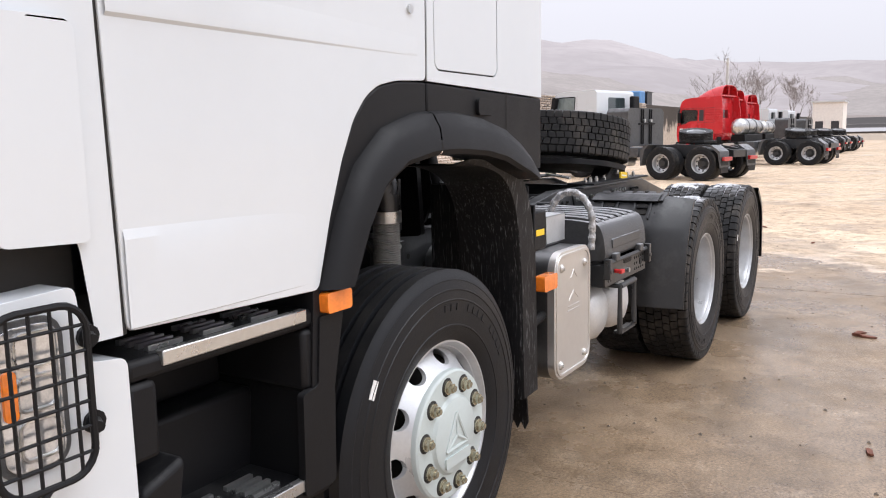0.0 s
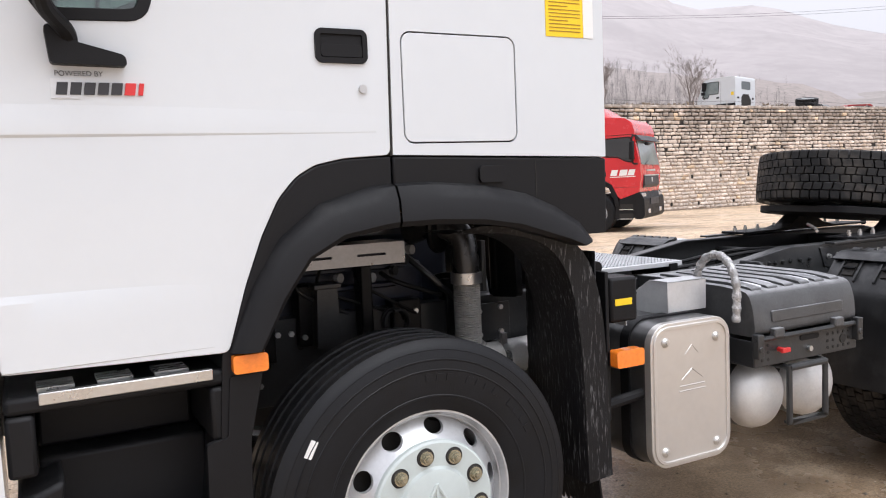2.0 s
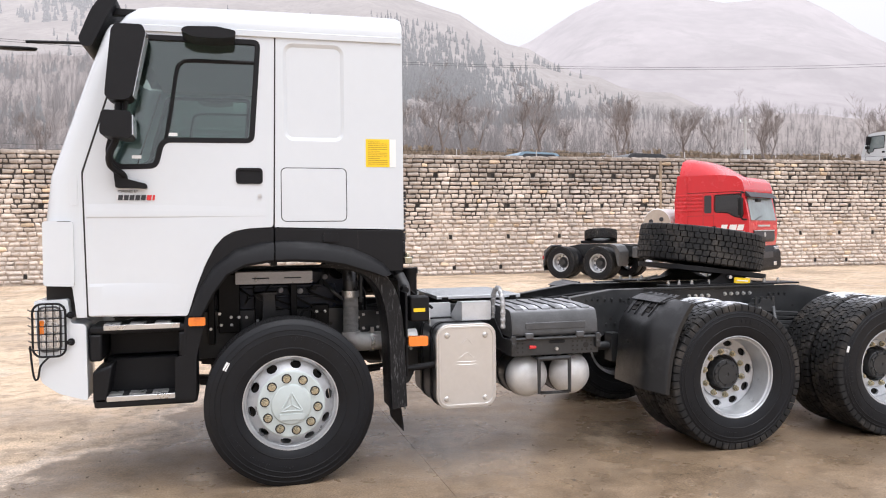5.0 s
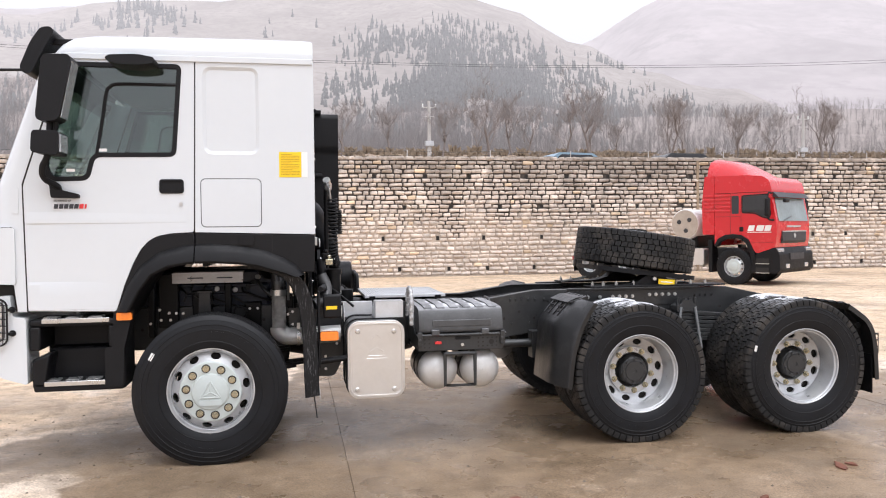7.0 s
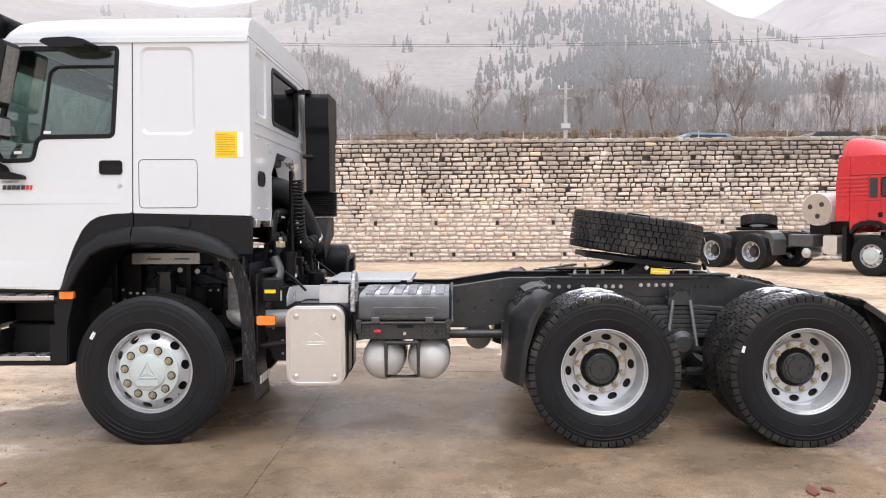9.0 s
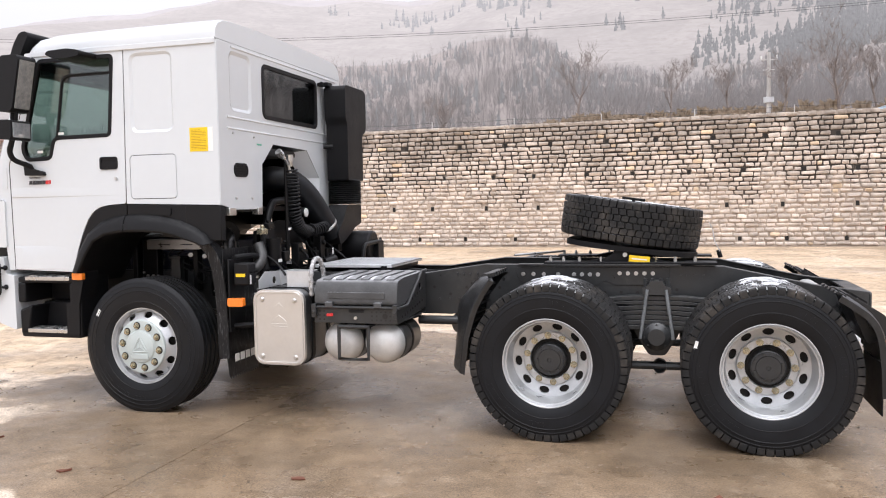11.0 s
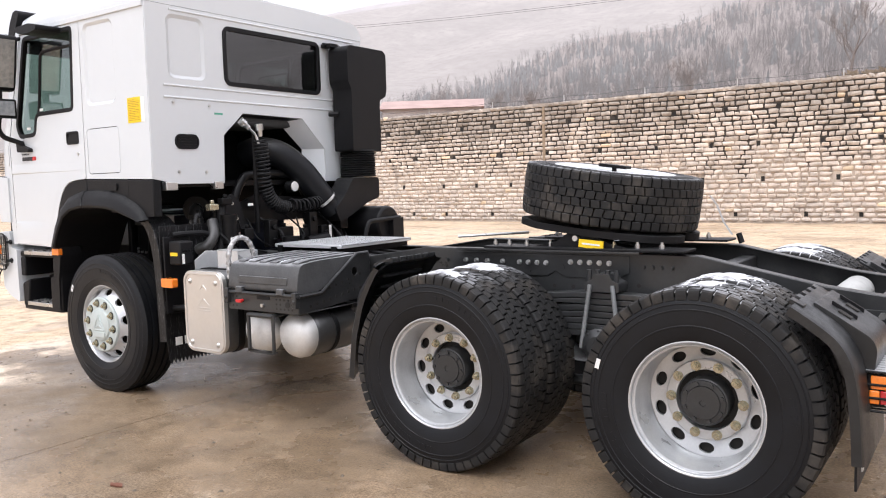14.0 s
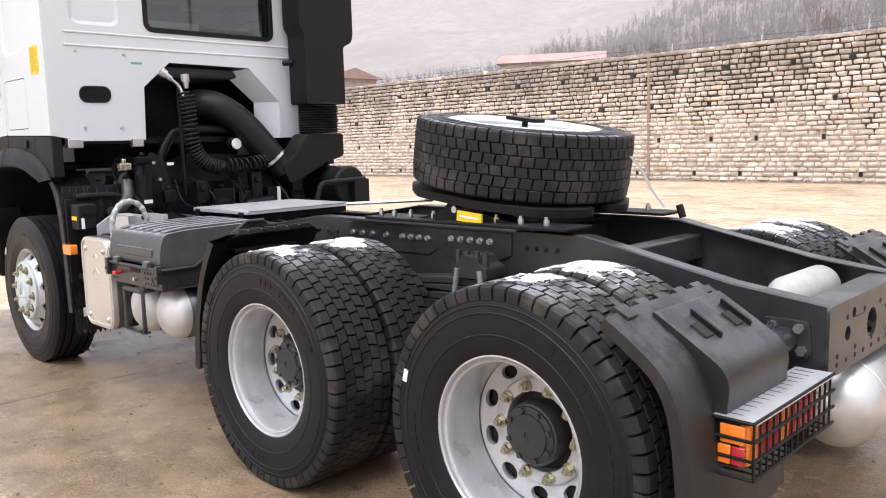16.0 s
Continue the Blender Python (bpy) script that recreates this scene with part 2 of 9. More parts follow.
SNOW = mat("thin old snow", (0.64, 0.65, 0.67), 0.85, vary=0.16, size=20, bump=0.7, bump_size=60, dirt=(0.22, 0.22, 0.23), dirt_at=0.57, dirt_size=9, spec=0.2)
GLASS = glass("cab glass", (0.76, 0.9, 0.86), 0.78)
DARKGLASS = glass("dark glass", (0.45, 0.5, 0.5), 0.7)
BLUE = mat("blue engine paint", (0.006, 0.010, 0.026), 0.45, vary=0.2)
EMBLEM = mat("embossed aluminium", (0.6, 0.58, 0.55), 0.3, metal=0.8, vary=0.08)
SCREEN = mat("pale reflecting windscreen", (0.2, 0.24, 0.24), 0.06, vary=0.25, size=1.5, spec=0.9, rough_vary=0.03)


def streaked(name):
    """Black plastic with pale dust run down it in thin upright streaks."""
    m = mat(name, (0.006, 0.006, 0.007), 0.5, vary=0.2, size=7, bump=0.15, bump_size=200, spec=0.3)
    t = m.node_tree
    b = t.nodes["Principled BSDF"]
    old = b.inputs["Base Color"].links[0].from_socket
    tc, mp = t.nodes.new("ShaderNodeTexCoord"), t.nodes.new("ShaderNodeMapping")
    mp.inputs["Scale"].default_value = (13.0, 15.0, 1.3)
    n = t.nodes.new("ShaderNodeTexNoise")
    n.inputs["Scale"].default_value, n.inputs["Detail"].default_value, n.inputs["Roughness"].default_value = 9.0, 9.0, 0.75
    r = t.nodes.new("ShaderNodeMapRange")
    for k, x in zip(("From Min", "From Max", "To Max"), (0.55, 0.64, 0.42)):
        r.inputs[k].default_value = x
    mx = t.nodes.new("ShaderNodeMix")
    mx.data_type = "RGBA"
    mx.inputs[7].default_value = (0.30, 0.30, 0.305, 1)
    for p, q in ((tc.outputs["Object"], mp.inputs[0]), (mp.outputs[0], n.inputs["Vector"]), (n.outputs["Fac"], r.inputs["Value"]), (r.outputs[0], mx.inputs[0]), (old, mx.inputs[6]), (mx.outputs[2], b.inputs["Base Color"])):
        t.links.new(p, q)
    return m


STREAKED = streaked("dusty black plastic")


def dust_or_sheen(m, color, low, high, size, cut, most, soft=0.055, floor=-9.0):
    """Lays frost, dust or painted sheen in ragged patches on whatever faces up."""
    t = m.node_tree
    b = t.nodes["Principled BSDF"]
    old = b.inputs["Base Color"].links[0].from_socket
    geo, xyz, n = t.nodes.new("ShaderNodeNewGeometry"), t.nodes.new("ShaderNodeSeparateXYZ"), t.nodes.new("ShaderNodeTexNoise")
    n.inputs["Scale"].default_value, n.inputs["Detail"].default_value, n.inputs["Roughness"].default_value = size, 7.0, 0.7
    up, patch = t.nodes.new("ShaderNodeMapRange"), t.nodes.new("ShaderNodeMapRange")
    for r, a, c, e in ((up, low, high, 1.0), (patch, cut - soft, cut + soft, most)):
        r.inputs["From Min"].default_value, r.inputs["From Max"].default_value, r.inputs["To Max"].default_value = a, c, e
    both, mx, above = t.nodes.new("ShaderNodeMath"), t.nodes.new("ShaderNodeMix"), t.nodes.new("ShaderNodeMath")
    both.operation, mx.data_type, above.operation = "MULTIPLY", "RGBA", "MULTIPLY"
    xyz2, lift = t.nodes.new("ShaderNodeSeparateXYZ"), t.nodes.new("ShaderNodeMapRange")
    lift.inputs["From Min"].default_value, lift.inputs["From Max"].default_value = floor, floor + 0.12
    mx.inputs[7].default_value = (*color, 1)
    for p, q in ((geo.outputs["Normal"], xyz.inputs[0]), (geo.outputs["Position"], n.inputs["Vector"]), (xyz.outputs["Z"], up.inputs["Value"]), (n.outputs["Fac"], patch.inputs["Value"]), (up.outputs[0], both.inputs[0]), (patch.outputs[0], both.inputs[1]), (both.outputs[0], above.inputs[0]), (xyz2.outputs["Z"], lift.inputs["Value"]), (geo.outputs["Position"], xyz2.inputs[0]), (lift.outputs[0], above.inputs[1]), (above.outputs[0], mx.inputs[0]), (old, mx.inputs[6]), (mx.outputs[2], b.inputs["Base Color"])):
        t.links.new(p, q)


dust_or_sheen(TREAD, (0.5, 0.51, 0.53), 0.84, 0.97, 9.0, 0.52, 0.5, 0.08, 0.92)
dust_or_sheen(GREYPLASTIC, (0.36, 0.365, 0.375), 0.62, 0.95, 8.0, 0.46, 0.8, 0.1)
# tyre tops: dust and the pale sheen of grazing sky in one colour
dust_or_sheen(RUBBER, (0.045, 0.042, 0.038), 0.35, 0.95, 9.0, 0.46, 0.6, 0.2)
dust_or_sheen(BLACK, (0.03, 0.03, 0.03), 0.3, 0.95, 9.0, 0.5, 0.6)
dust_or_sheen(CHASSIS, (0.13, 0.13, 0.13), 0.8, 0.98, 6.0, 0.53, 0.45)
GUARD = mat("wet dark moulded plastic", (0.0115, 0.0119, 0.0126), 0.36, vary=0.3, size=7, bump=0.16, bump_size=260, dirt=(0.028, 0.028, 0.028), dirt_at=0.58, dirt_size=6, rough_vary=0.22)
BRAID = mat("braided steel", (0.46, 0.455, 0.44), 0.42, metal=0.35, vary=0.2, size=30, bump=0.5, bump_size=320)
# pale patches paint the gloss of wet plastic on the upper faces
dust_or_sheen(GUARD, (0.06, 0.061, 0.063), 0.45, 0.85, 6.0, 0.5, 0.75, 0.04)
SHIELD = mat("dull shield sheet", (0.26, 0.26, 0.265), 0.32, metal=0.85, vary=0.15, size=8)


# ---- ground ----
def concrete(name):
    """Yard concrete: sandy grey, with wet patches, pale dry patches, fine grit and stains."""
    m = bpy.data.materials.new(name)
    m.use_nodes = True
    t = m.node_tree
    b, link = t.nodes["Principled BSDF"], t.links.new
    geo = t.nodes.new("ShaderNodeNewGeometry")

    def noise_of(scale, detail=5.0, rough=0.6, stretch=None):
        n = t.nodes.new("ShaderNodeTexNoise")
        n.inputs["Scale"].default_value, n.inputs["Detail"].default_value, n.inputs["Roughness"].default_value = scale, detail, rough
        if stretch:
            mp = t.nodes.new("ShaderNodeMapping")
            mp.inputs["Scale"].default_value = stretch
            link(geo.outputs["Position"], mp.inputs[0])
            link(mp.outputs[0], n.inputs["Vector"])
        else:
            link(geo.outputs["Position"], n.inputs["Vector"])
        return n.outputs["Fac"]

    def ranged(v, a, c, lo=0.0, hi=1.0):
        r = t.nodes.new("ShaderNodeMapRange")
        for k, x in zip(("From Min", "From Max", "To Min", "To Max"), (a, c, lo, hi)):
            r.inputs[k].default_value = x
        link(v, r.inputs["Value"])
        return r.outputs[0]

    def mixed(f, a, c):
        x = t.nodes.new("ShaderNodeMix")
        x.data_type = "RGBA"
        link(f, x.inputs[0])
        for k, s in ((6, a), (7, c)):
            if isinstance(s, tuple):
                x.inputs[k].default_value = (*s, 1)
            else:
                link(s, x.inputs[k])
        return x.outputs[2]

    def maths(op, a, c):
        x = t.nodes.new("ShaderNodeMath")
        x.operation = op
        for k, s in ((0, a), (1, c)):
            if isinstance(s, (int, float)):
                x.inputs[k].default_value = s
            else:
                link(s, x.inputs[k])
        return x.outputs[0]

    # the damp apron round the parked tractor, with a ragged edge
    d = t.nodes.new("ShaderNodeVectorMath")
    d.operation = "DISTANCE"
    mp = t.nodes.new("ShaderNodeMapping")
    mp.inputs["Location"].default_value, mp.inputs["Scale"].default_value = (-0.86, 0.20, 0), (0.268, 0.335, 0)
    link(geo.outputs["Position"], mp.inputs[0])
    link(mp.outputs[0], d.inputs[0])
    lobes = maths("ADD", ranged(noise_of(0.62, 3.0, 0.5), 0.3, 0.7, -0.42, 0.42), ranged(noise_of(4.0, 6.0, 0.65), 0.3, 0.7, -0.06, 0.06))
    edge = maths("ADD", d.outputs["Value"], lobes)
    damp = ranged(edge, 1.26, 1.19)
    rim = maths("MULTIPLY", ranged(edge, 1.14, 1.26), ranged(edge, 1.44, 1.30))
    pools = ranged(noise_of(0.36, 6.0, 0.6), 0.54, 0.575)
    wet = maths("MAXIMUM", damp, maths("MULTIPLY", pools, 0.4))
    base = mixed(ranged(noise_of(0.16, 4.0), 0.36, 0.66), (0.60, 0.445, 0.295), (0.74, 0.58, 0.41))
    base = mixed(ranged(noise_of(1.3, 9.0, 0.72), 0.45, 0.62, 0, 0.42), base, (0.42, 0.31, 0.21))
    base = mixed(ranged(noise_of(0.7, 7.0, 0.7, (1.0, 0.6, 1.0)), 0.56, 0.62, 0, 0.3), base, (0.80, 0.70, 0.60))
    base = mixed(maths("MULTIPLY", rim, 0.5), base, (0.82, 0.72, 0.62))
    grit = ranged(noise_of(70.0, 4.0, 0.7), 0.35, 0.65, 0.62, 1.3)
    base = mixed(ranged(noise_of(9.0, 8.0, 0.8), 0.54, 0.66, 0, 0.4), base, (0.23, 0.175, 0.12))
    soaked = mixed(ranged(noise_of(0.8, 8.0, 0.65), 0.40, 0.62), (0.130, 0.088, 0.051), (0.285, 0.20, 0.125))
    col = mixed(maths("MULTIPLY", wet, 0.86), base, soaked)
    col = mixed(ranged(noise_of(1.15, 11.0, 0.72, (1.0, 1.35, 1.0)), 0.52, 0.58, 0, 0.3), col, (0.135, 0.098, 0.064))
    col = mixed(ranged(noise_of(0.95, 11.0, 0.74, (1.2, 0.9, 1.0)), 0.57, 0.62, 0, 0.3), col, (0.56, 0.45, 0.33))
    col = mixed(ranged(noise_of(5.2, 9.0, 0.74), 0.49, 0.60, 0, 0.38), col, (0.115, 0.082, 0.052))
    col = mixed(ranged(noise_of(3.4, 10.0, 0.76, (1.0, 1.5, 1.0)), 0.57, 0.63, 0, 0.3), col, (0.47, 0.37, 0.27))
    col = mixed(ranged(noise_of(24.0, 6.0, 0.75), 0.60, 0.655, 0, 0.6), col, (0.05, 0.038, 0.028))
    spots = ranged(noise_of(3.1, 9.0, 0.8), 0.65, 0.71, 0, 0.7)
    col = mixed(spots, col, (0.075, 0.062, 0.048))
    sc = t.nodes.new("ShaderNodeVectorMath")
    sc.operation = "SCALE"
    link(col, sc.inputs[0])
    link(grit, sc.inputs["Scale"])
    link(sc.outputs[0], b.inputs["Base Color"])
    link(ranged(maths("ADD", wet, ranged(noise_of(1.1, 6.0, 0.6), 0.36, 0.64, -0.45, 0.45)), 0.0, 1.3, 0.76, 0.20), b.inputs["Roughness"])
    b.inputs["Specular IOR Level"].default_value = 0.4
    bp = t.nodes.new("ShaderNodeBump")
    bp.inputs["Strength"].default_value, bp.inputs["Distance"].default_value = 0.34, 0.006
    link(maths("ADD", noise_of(90.0, 3.0), maths("MULTIPLY", noise_of(7.0, 5.0), 1.5)), bp.inputs["Height"])
    link(bp.outputs[0], b.inputs["Normal"])
    return m


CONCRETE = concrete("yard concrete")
JOINT = mat("joint filler", (0.34, 0.27, 0.2), 0.85, vary=0.3, size=3)
EARTH = mat("dry grassy earth", (0.36, 0.27, 0.19), 0.95, vary=0.3, size=0.6, bump=0.4, bump_size=6, dirt=(0.22, 0.17, 0.12), dirt_at=0.55, dirt_size=0.3)
SOIL = mat("bare soil", (0.3, 0.23, 0.16), 0.95, vary=0.25, size=0.4)

setting("ground", Solid().box(-900, 900, -500, 900, -1.2, -0.03), JOINT, "sandy grey ground reaching to the horizon")
yard = tagged(new("yard"), "damp sandy concrete yard cast in slabs", "yard", "", "structure")
yard.empty_display_size = 0.3
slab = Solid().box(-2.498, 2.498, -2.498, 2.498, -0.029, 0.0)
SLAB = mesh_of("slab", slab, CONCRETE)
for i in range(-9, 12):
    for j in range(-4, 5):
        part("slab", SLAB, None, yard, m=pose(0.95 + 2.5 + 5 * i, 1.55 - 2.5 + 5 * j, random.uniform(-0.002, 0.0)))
setting("pavement", Solid().box(-95, 130, -160, 21.6 - 43.05, -0.029, -0.004).box(60.95, 130, -21.4, 25, -0.029, -0.004).box(-95, -44.05, -21.4, 25, -0.029, -0.004), CONCRETE, "outer yard of sandy concrete")

# ---- stone wall ----
WALL = pose(0, 22.45, 0, 0, 0, -1.09)
WALL_TOP = 4.42


def wall_stone(name, mortar=False):
    """Pale limestone, or its mortar; black weathering runs down from the top."""
    m = mat(name, (0.47, 0.395, 0.325) if mortar else (0.64, 0.555, 0.48), 0.9, vary=0.3, size=3.5, bump=0.8, bump_size=22, each=0.0 if mortar else 0.17)
    t = m.node_tree
    b, link = t.nodes["Principled BSDF"], t.links.new
    old = b.inputs["Base Color"].links[0].from_socket
    geo = t.nodes.new("ShaderNodeNewGeometry")
    xyz = t.nodes.new("ShaderNodeSeparateXYZ")
    link(geo.outputs["Position"], xyz.inputs[0])
    mp = t.nodes.new("ShaderNodeMapping")
    mp.inputs["Scale"].default_value = (0.55, 0.2, 0.22)
    link(geo.outputs["Position"], mp.inputs[0])
    n = t.nodes.new("ShaderNodeTexNoise")
    n.inputs["Scale"].default_value, n.inputs["Detail"].default_value, n.inputs["Roughness"].default_value = 1.6, 8.0, 0.72
    link(mp.outputs[0], n.inputs["Vector"])
    up = t.nodes.new("ShaderNodeMapRange")
    for k, x in zip(("From Min", "From Max", "To Min", "To Max"), (1.0, 4.1, -0.22, 0.24)):
        up.inputs[k].default_value = x
    link(xyz.outputs["Z"], up.inputs["Value"])
    ad = t.nodes.new("ShaderNodeMath")
    link(n.outputs["Fac"], ad.inputs[0])
    link(up.outputs[0], ad.inputs[1])
    st = t.nodes.new("ShaderNodeMapRange")
    for k, x in zip(("From Min", "From Max", "To Max"), (0.40, 0.51, 0.97) if mortar else (0.56, 0.76, 0.58)):
        st.inputs[k].default_value = x
    link(ad.outputs[0], st.inputs["Value"])
    mx = t.nodes.new("ShaderNodeMix")
    mx.data_type = "RGBA"
    mx.inputs[7].default_value = (0.04, 0.033, 0.028, 1) if mortar else (0.12, 0.10, 0.08, 1)
    link(st.outputs[0], mx.inputs[0])
    link(old, mx.inputs[6])
    link(mx.outputs[2], b.inputs["Base Color"])
    return m


STONE = wall_stone("limestone")
TANSTONE = mat("ochre limestone", (0.70, 0.55, 0.39), 0.9, vary=0.2, size=3, bump=0.5, bump_size=25, each=0.25)
MORTAR = wall_stone("wall mortar", True)
# dark colour put in for the shade inside holes, gaps and recesses
HOLE_SHADE = mat("painted hole shade", (0.02, 0.018, 0.016), 0.9)


def stone_solid(s, w, h, rng, m=None):
    """One rough-hewn stone, its face hipped towards the edges."""
    j = lambda a: rng.uniform(-a, a)
    d = rng.uniform(0.03, 0.075)
    c = min(w, h) * 0.27
    back = [(-w / 2 + j(0.022), 0.05, -h / 2 + j(0.018)), (w / 2 + j(0.022), 0.05, -h / 2 + j(0.018)), (w / 2 + j(0.022), 0.05, h / 2 + j(0.018)), (-w / 2 + j(0.022), 0.05, h / 2 + j(0.018))]
    ring = []
    for (x, _, z), (x2, _, z2) in zip(back, back[1:] + back[:1]):
        ring += [(x * 0.90 + x2 * 0.10, z * 0.90 + z2 * 0.10), (x * 0.1 + x2 * 0.9, z * 0.1 + z2 * 0.9)]
    n = 8
    mid = [(x * 0.985 + j(0.006), -d * 0.4, z * 0.95 + j(0.004)) for x, z in ring]
    low = [(x, 0.05, z) for x, z in ring]
    front = [(x - math.copysign(min(abs(x), c * rng.uniform(0.5, 1.1)), x), -d + j(0.008), z - math.copysign(min(abs(z), c * rng.uniform(0.4, 0.9)), z)) for x, z in ring]
    f = [(k, (k + 1) % n, n + (k + 1) % n, n + k) for k in range(n)] + [(n + k, n + (k + 1) % n, 2 * n + (k + 1) % n, 2 * n + k) for k in range(n)] + [tuple(range(2 * n, 3 * n))]
    s.add(low + mid + front, f, m)


wall = setting("wall_north", Solid().box(-60, 75, 0.0, 0.9, -0.6, WALL_TOP - 0.12).box(-240, -60, 0.0, 0.9, -0.6, WALL_TOP - 0.12).box(75, 240, 0.0, 0.9, -0.6, WALL_TOP - 0.12), MORTAR, "tall retaining wall of rough pale stones with dark weathering")
wall.matrix_basis = WALL
rng = random.Random(11)
SHAPES = []
for k in range(40):
    s = Solid()
    stone_solid(s, 0.13 + 0.009 * k, 0.13, rng)
    SHAPES.append(mesh_of("stone", s, TANSTONE if k % 13 == 5 else STONE, 60))
rest, rest_tan, holes, weep = Solid(), Solid(), Solid(), []
for row in range(4):
    u = -58 + rng.uniform(0, 1)
    while u < 73:
        weep.append((u, 0.25 + row * 1.14))
        # no opening is cut: a dark block paints the weep hole's shade
        holes.box(u - 0.055, u + 0.055, -0.012, 0.02, 0.25 + row * 1.14 - 0.08, 0.25 + row * 1.14 + 0.08)
        u += rng.uniform(1.45, 2.3)
course, z = 0, 0.0
while z < WALL_TOP - 0.1:
    h = rng.uniform(0.138, 0.176)
    u = -60.0 + rng.uniform(0, 0.3)
    while u < 74.5:
        k = min(39, int(abs(rng.gauss(17, 10))))
        near = [a for a, b in weep if abs(b - z - h / 2) < 0.11 and u - 0.07 < a < u + 0.13 + 0.009 * k + 0.09]
        if near:
            room = near[0] - 0.075 - u
            if room < 0.14:
                u = near[0] + 0.08
                continue
            k = min(k, int((room - 0.13) / 0.009))
        w = 0.13 + 0.009 * k
        cu, cz = u + w / 2, z + h / 2
        u += w + rng.uniform(0.022, 0.055)
        m = pose(cu, rng.uniform(-0.012, 0.012), cz + rng.uniform(-0.008, 0.008), 0, rng.uniform(-1.6, 1.6), 0) @ Matrix.Diagonal((1, 1, (h - 0.026) / 0.13 * rng.uniform(0.86, 1.04), 1))
        if 1.9 < cu < 4.9 and course < 27:
            part("stone", SHAPES[k], None, wall, m=m)
        else:
            (rest_tan if rng.random() < 0.02 else rest).add([v.co for v in SHAPES[k].vertices], [tuple(p.vertices) for p in SHAPES[k].polygons], m)
    z += h
    course += 1
tagged(part("stones", rest, STONE, wall, sharp=60), kind="stuff")
tagged(part("ochre_stones", rest_tan, TANSTONE, wall, sharp=60), kind="stuff")
tagged(part("weep_holes", holes, HOLE_SHADE, wall), kind="stuff")
cope = Solid()
u = -60.0
while u < 75:
    w = rng.uniform(0.22, 0.6)
    cope.box(u, u + w - 0.02, -0.03 + rng.uniform(-0.02, 0.015), 0.85, WALL_TOP - 0.12, WALL_TOP + rng.uniform(-0.05, 0.02))
    u += w
tagged(part("coping", cope, STONE, wall, "dark weathered capping stones"), kind="stuff")
joint = Solid()
for u in (-8.6, 16.2, 40.0):
    joint.box(u - 0.05, u + 0.05, -0.075, 0.0, 0, WALL_TOP - 0.12)
part("expansion_joint", joint, SOIL, wall, "pale filled strip running up the wall")

# ---- terrace, hills and woods ----
def rise(y, x=20.0):
    """Height of the terrace and the bank that climbs behind it, lower to the west."""
    t = min(1.0, max(0.0, (x + 25) / 22))
    return 3.5 if y < 29 else 3.5 + (3.0 + 1.25 * t) * min(1.0, (y - 29) / (45 - 20 * t)) ** 1.1


setting("terrace", Solid().grid([[(x, y, rise(y, x) if y > 22.7 - 0.019 * x else 1.0) for y in (22.9 - 0.019 * x, 25, 29, 34, 39, 45, 52, 60, 68, 76, 90)] for x in range(-220, 241, 10)]), EARTH, "dry grassy terrace and bank behind the wall")


def mist_glowing(name, color, size, glow, top=60.0, fine=0.35, depth=0.5, west=0.0):
    """Distant ground with mist put in as emission, stronger uphill and to the west, with scrub and rock mottling."""
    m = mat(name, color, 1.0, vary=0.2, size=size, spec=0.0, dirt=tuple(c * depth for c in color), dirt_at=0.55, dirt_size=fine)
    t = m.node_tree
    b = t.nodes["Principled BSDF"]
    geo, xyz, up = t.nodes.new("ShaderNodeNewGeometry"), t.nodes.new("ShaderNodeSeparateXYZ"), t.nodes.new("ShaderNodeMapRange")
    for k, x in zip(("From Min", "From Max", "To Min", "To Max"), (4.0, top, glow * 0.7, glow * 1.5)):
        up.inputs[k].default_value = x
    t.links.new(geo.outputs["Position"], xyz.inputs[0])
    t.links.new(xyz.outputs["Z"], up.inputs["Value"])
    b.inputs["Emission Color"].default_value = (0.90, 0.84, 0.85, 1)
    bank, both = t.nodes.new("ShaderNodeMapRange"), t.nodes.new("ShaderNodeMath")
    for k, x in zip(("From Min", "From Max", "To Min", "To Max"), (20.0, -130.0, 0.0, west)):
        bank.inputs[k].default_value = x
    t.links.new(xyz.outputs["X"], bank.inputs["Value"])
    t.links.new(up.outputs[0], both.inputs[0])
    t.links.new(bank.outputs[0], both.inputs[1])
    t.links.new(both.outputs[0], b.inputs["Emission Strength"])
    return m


def skyline(az, table):
    for (a0, e0), (a1, e1) in zip(table, table[1:]):
        if a0 <= az <= a1:
            t = (az - a0) / (a1 - a0)
            t = t * t * (3 - 2 * t)
            return e0 + (e1 - e0) * t
    return table[0][1] if az < table[0][0] else table[-1][1]


def hill(name, table, r0, r1, z0, material, label, rough, steps=140):
    """A slope that rises from r0 to a crest at r1, seen from the yard."""
    s, rows = Solid(), []
    for i in range(steps + 1):
        az = -110 + 230 * i / steps
        a, row = radians(az), []
        out = max(0.0, 80 / max(0.2, math.cos(a)) - r0)
        top = math.tan(radians(skyline(az, table))) * (r1 + out) + 1.6
        for k in range(25):
            t = k / 24
            r = r0 + out + (r1 - r0) * t
            z = z0 + (top - z0) * t ** 1.15
            z += rough * t * (noise.noise(Vector((r * math.sin(a), r * math.cos(a), 0)) * (3.1 / r1)) + 0.5 * noise.noise(Vector((r * math.sin(a), r * math.cos(a), 7)) * (11 / r1)))
            row.append((r * math.sin(a), r * math.cos(a), z))
        row.append((1.15 * (r1 + out) * math.sin(a), 1.15 * (r1 + out) * math.cos(a), z0))
        rows.append(row)
    s.grid(rows)
    return tagged(part(name, s, material, None, "", 0, 60), label, "hill", "", "structure")


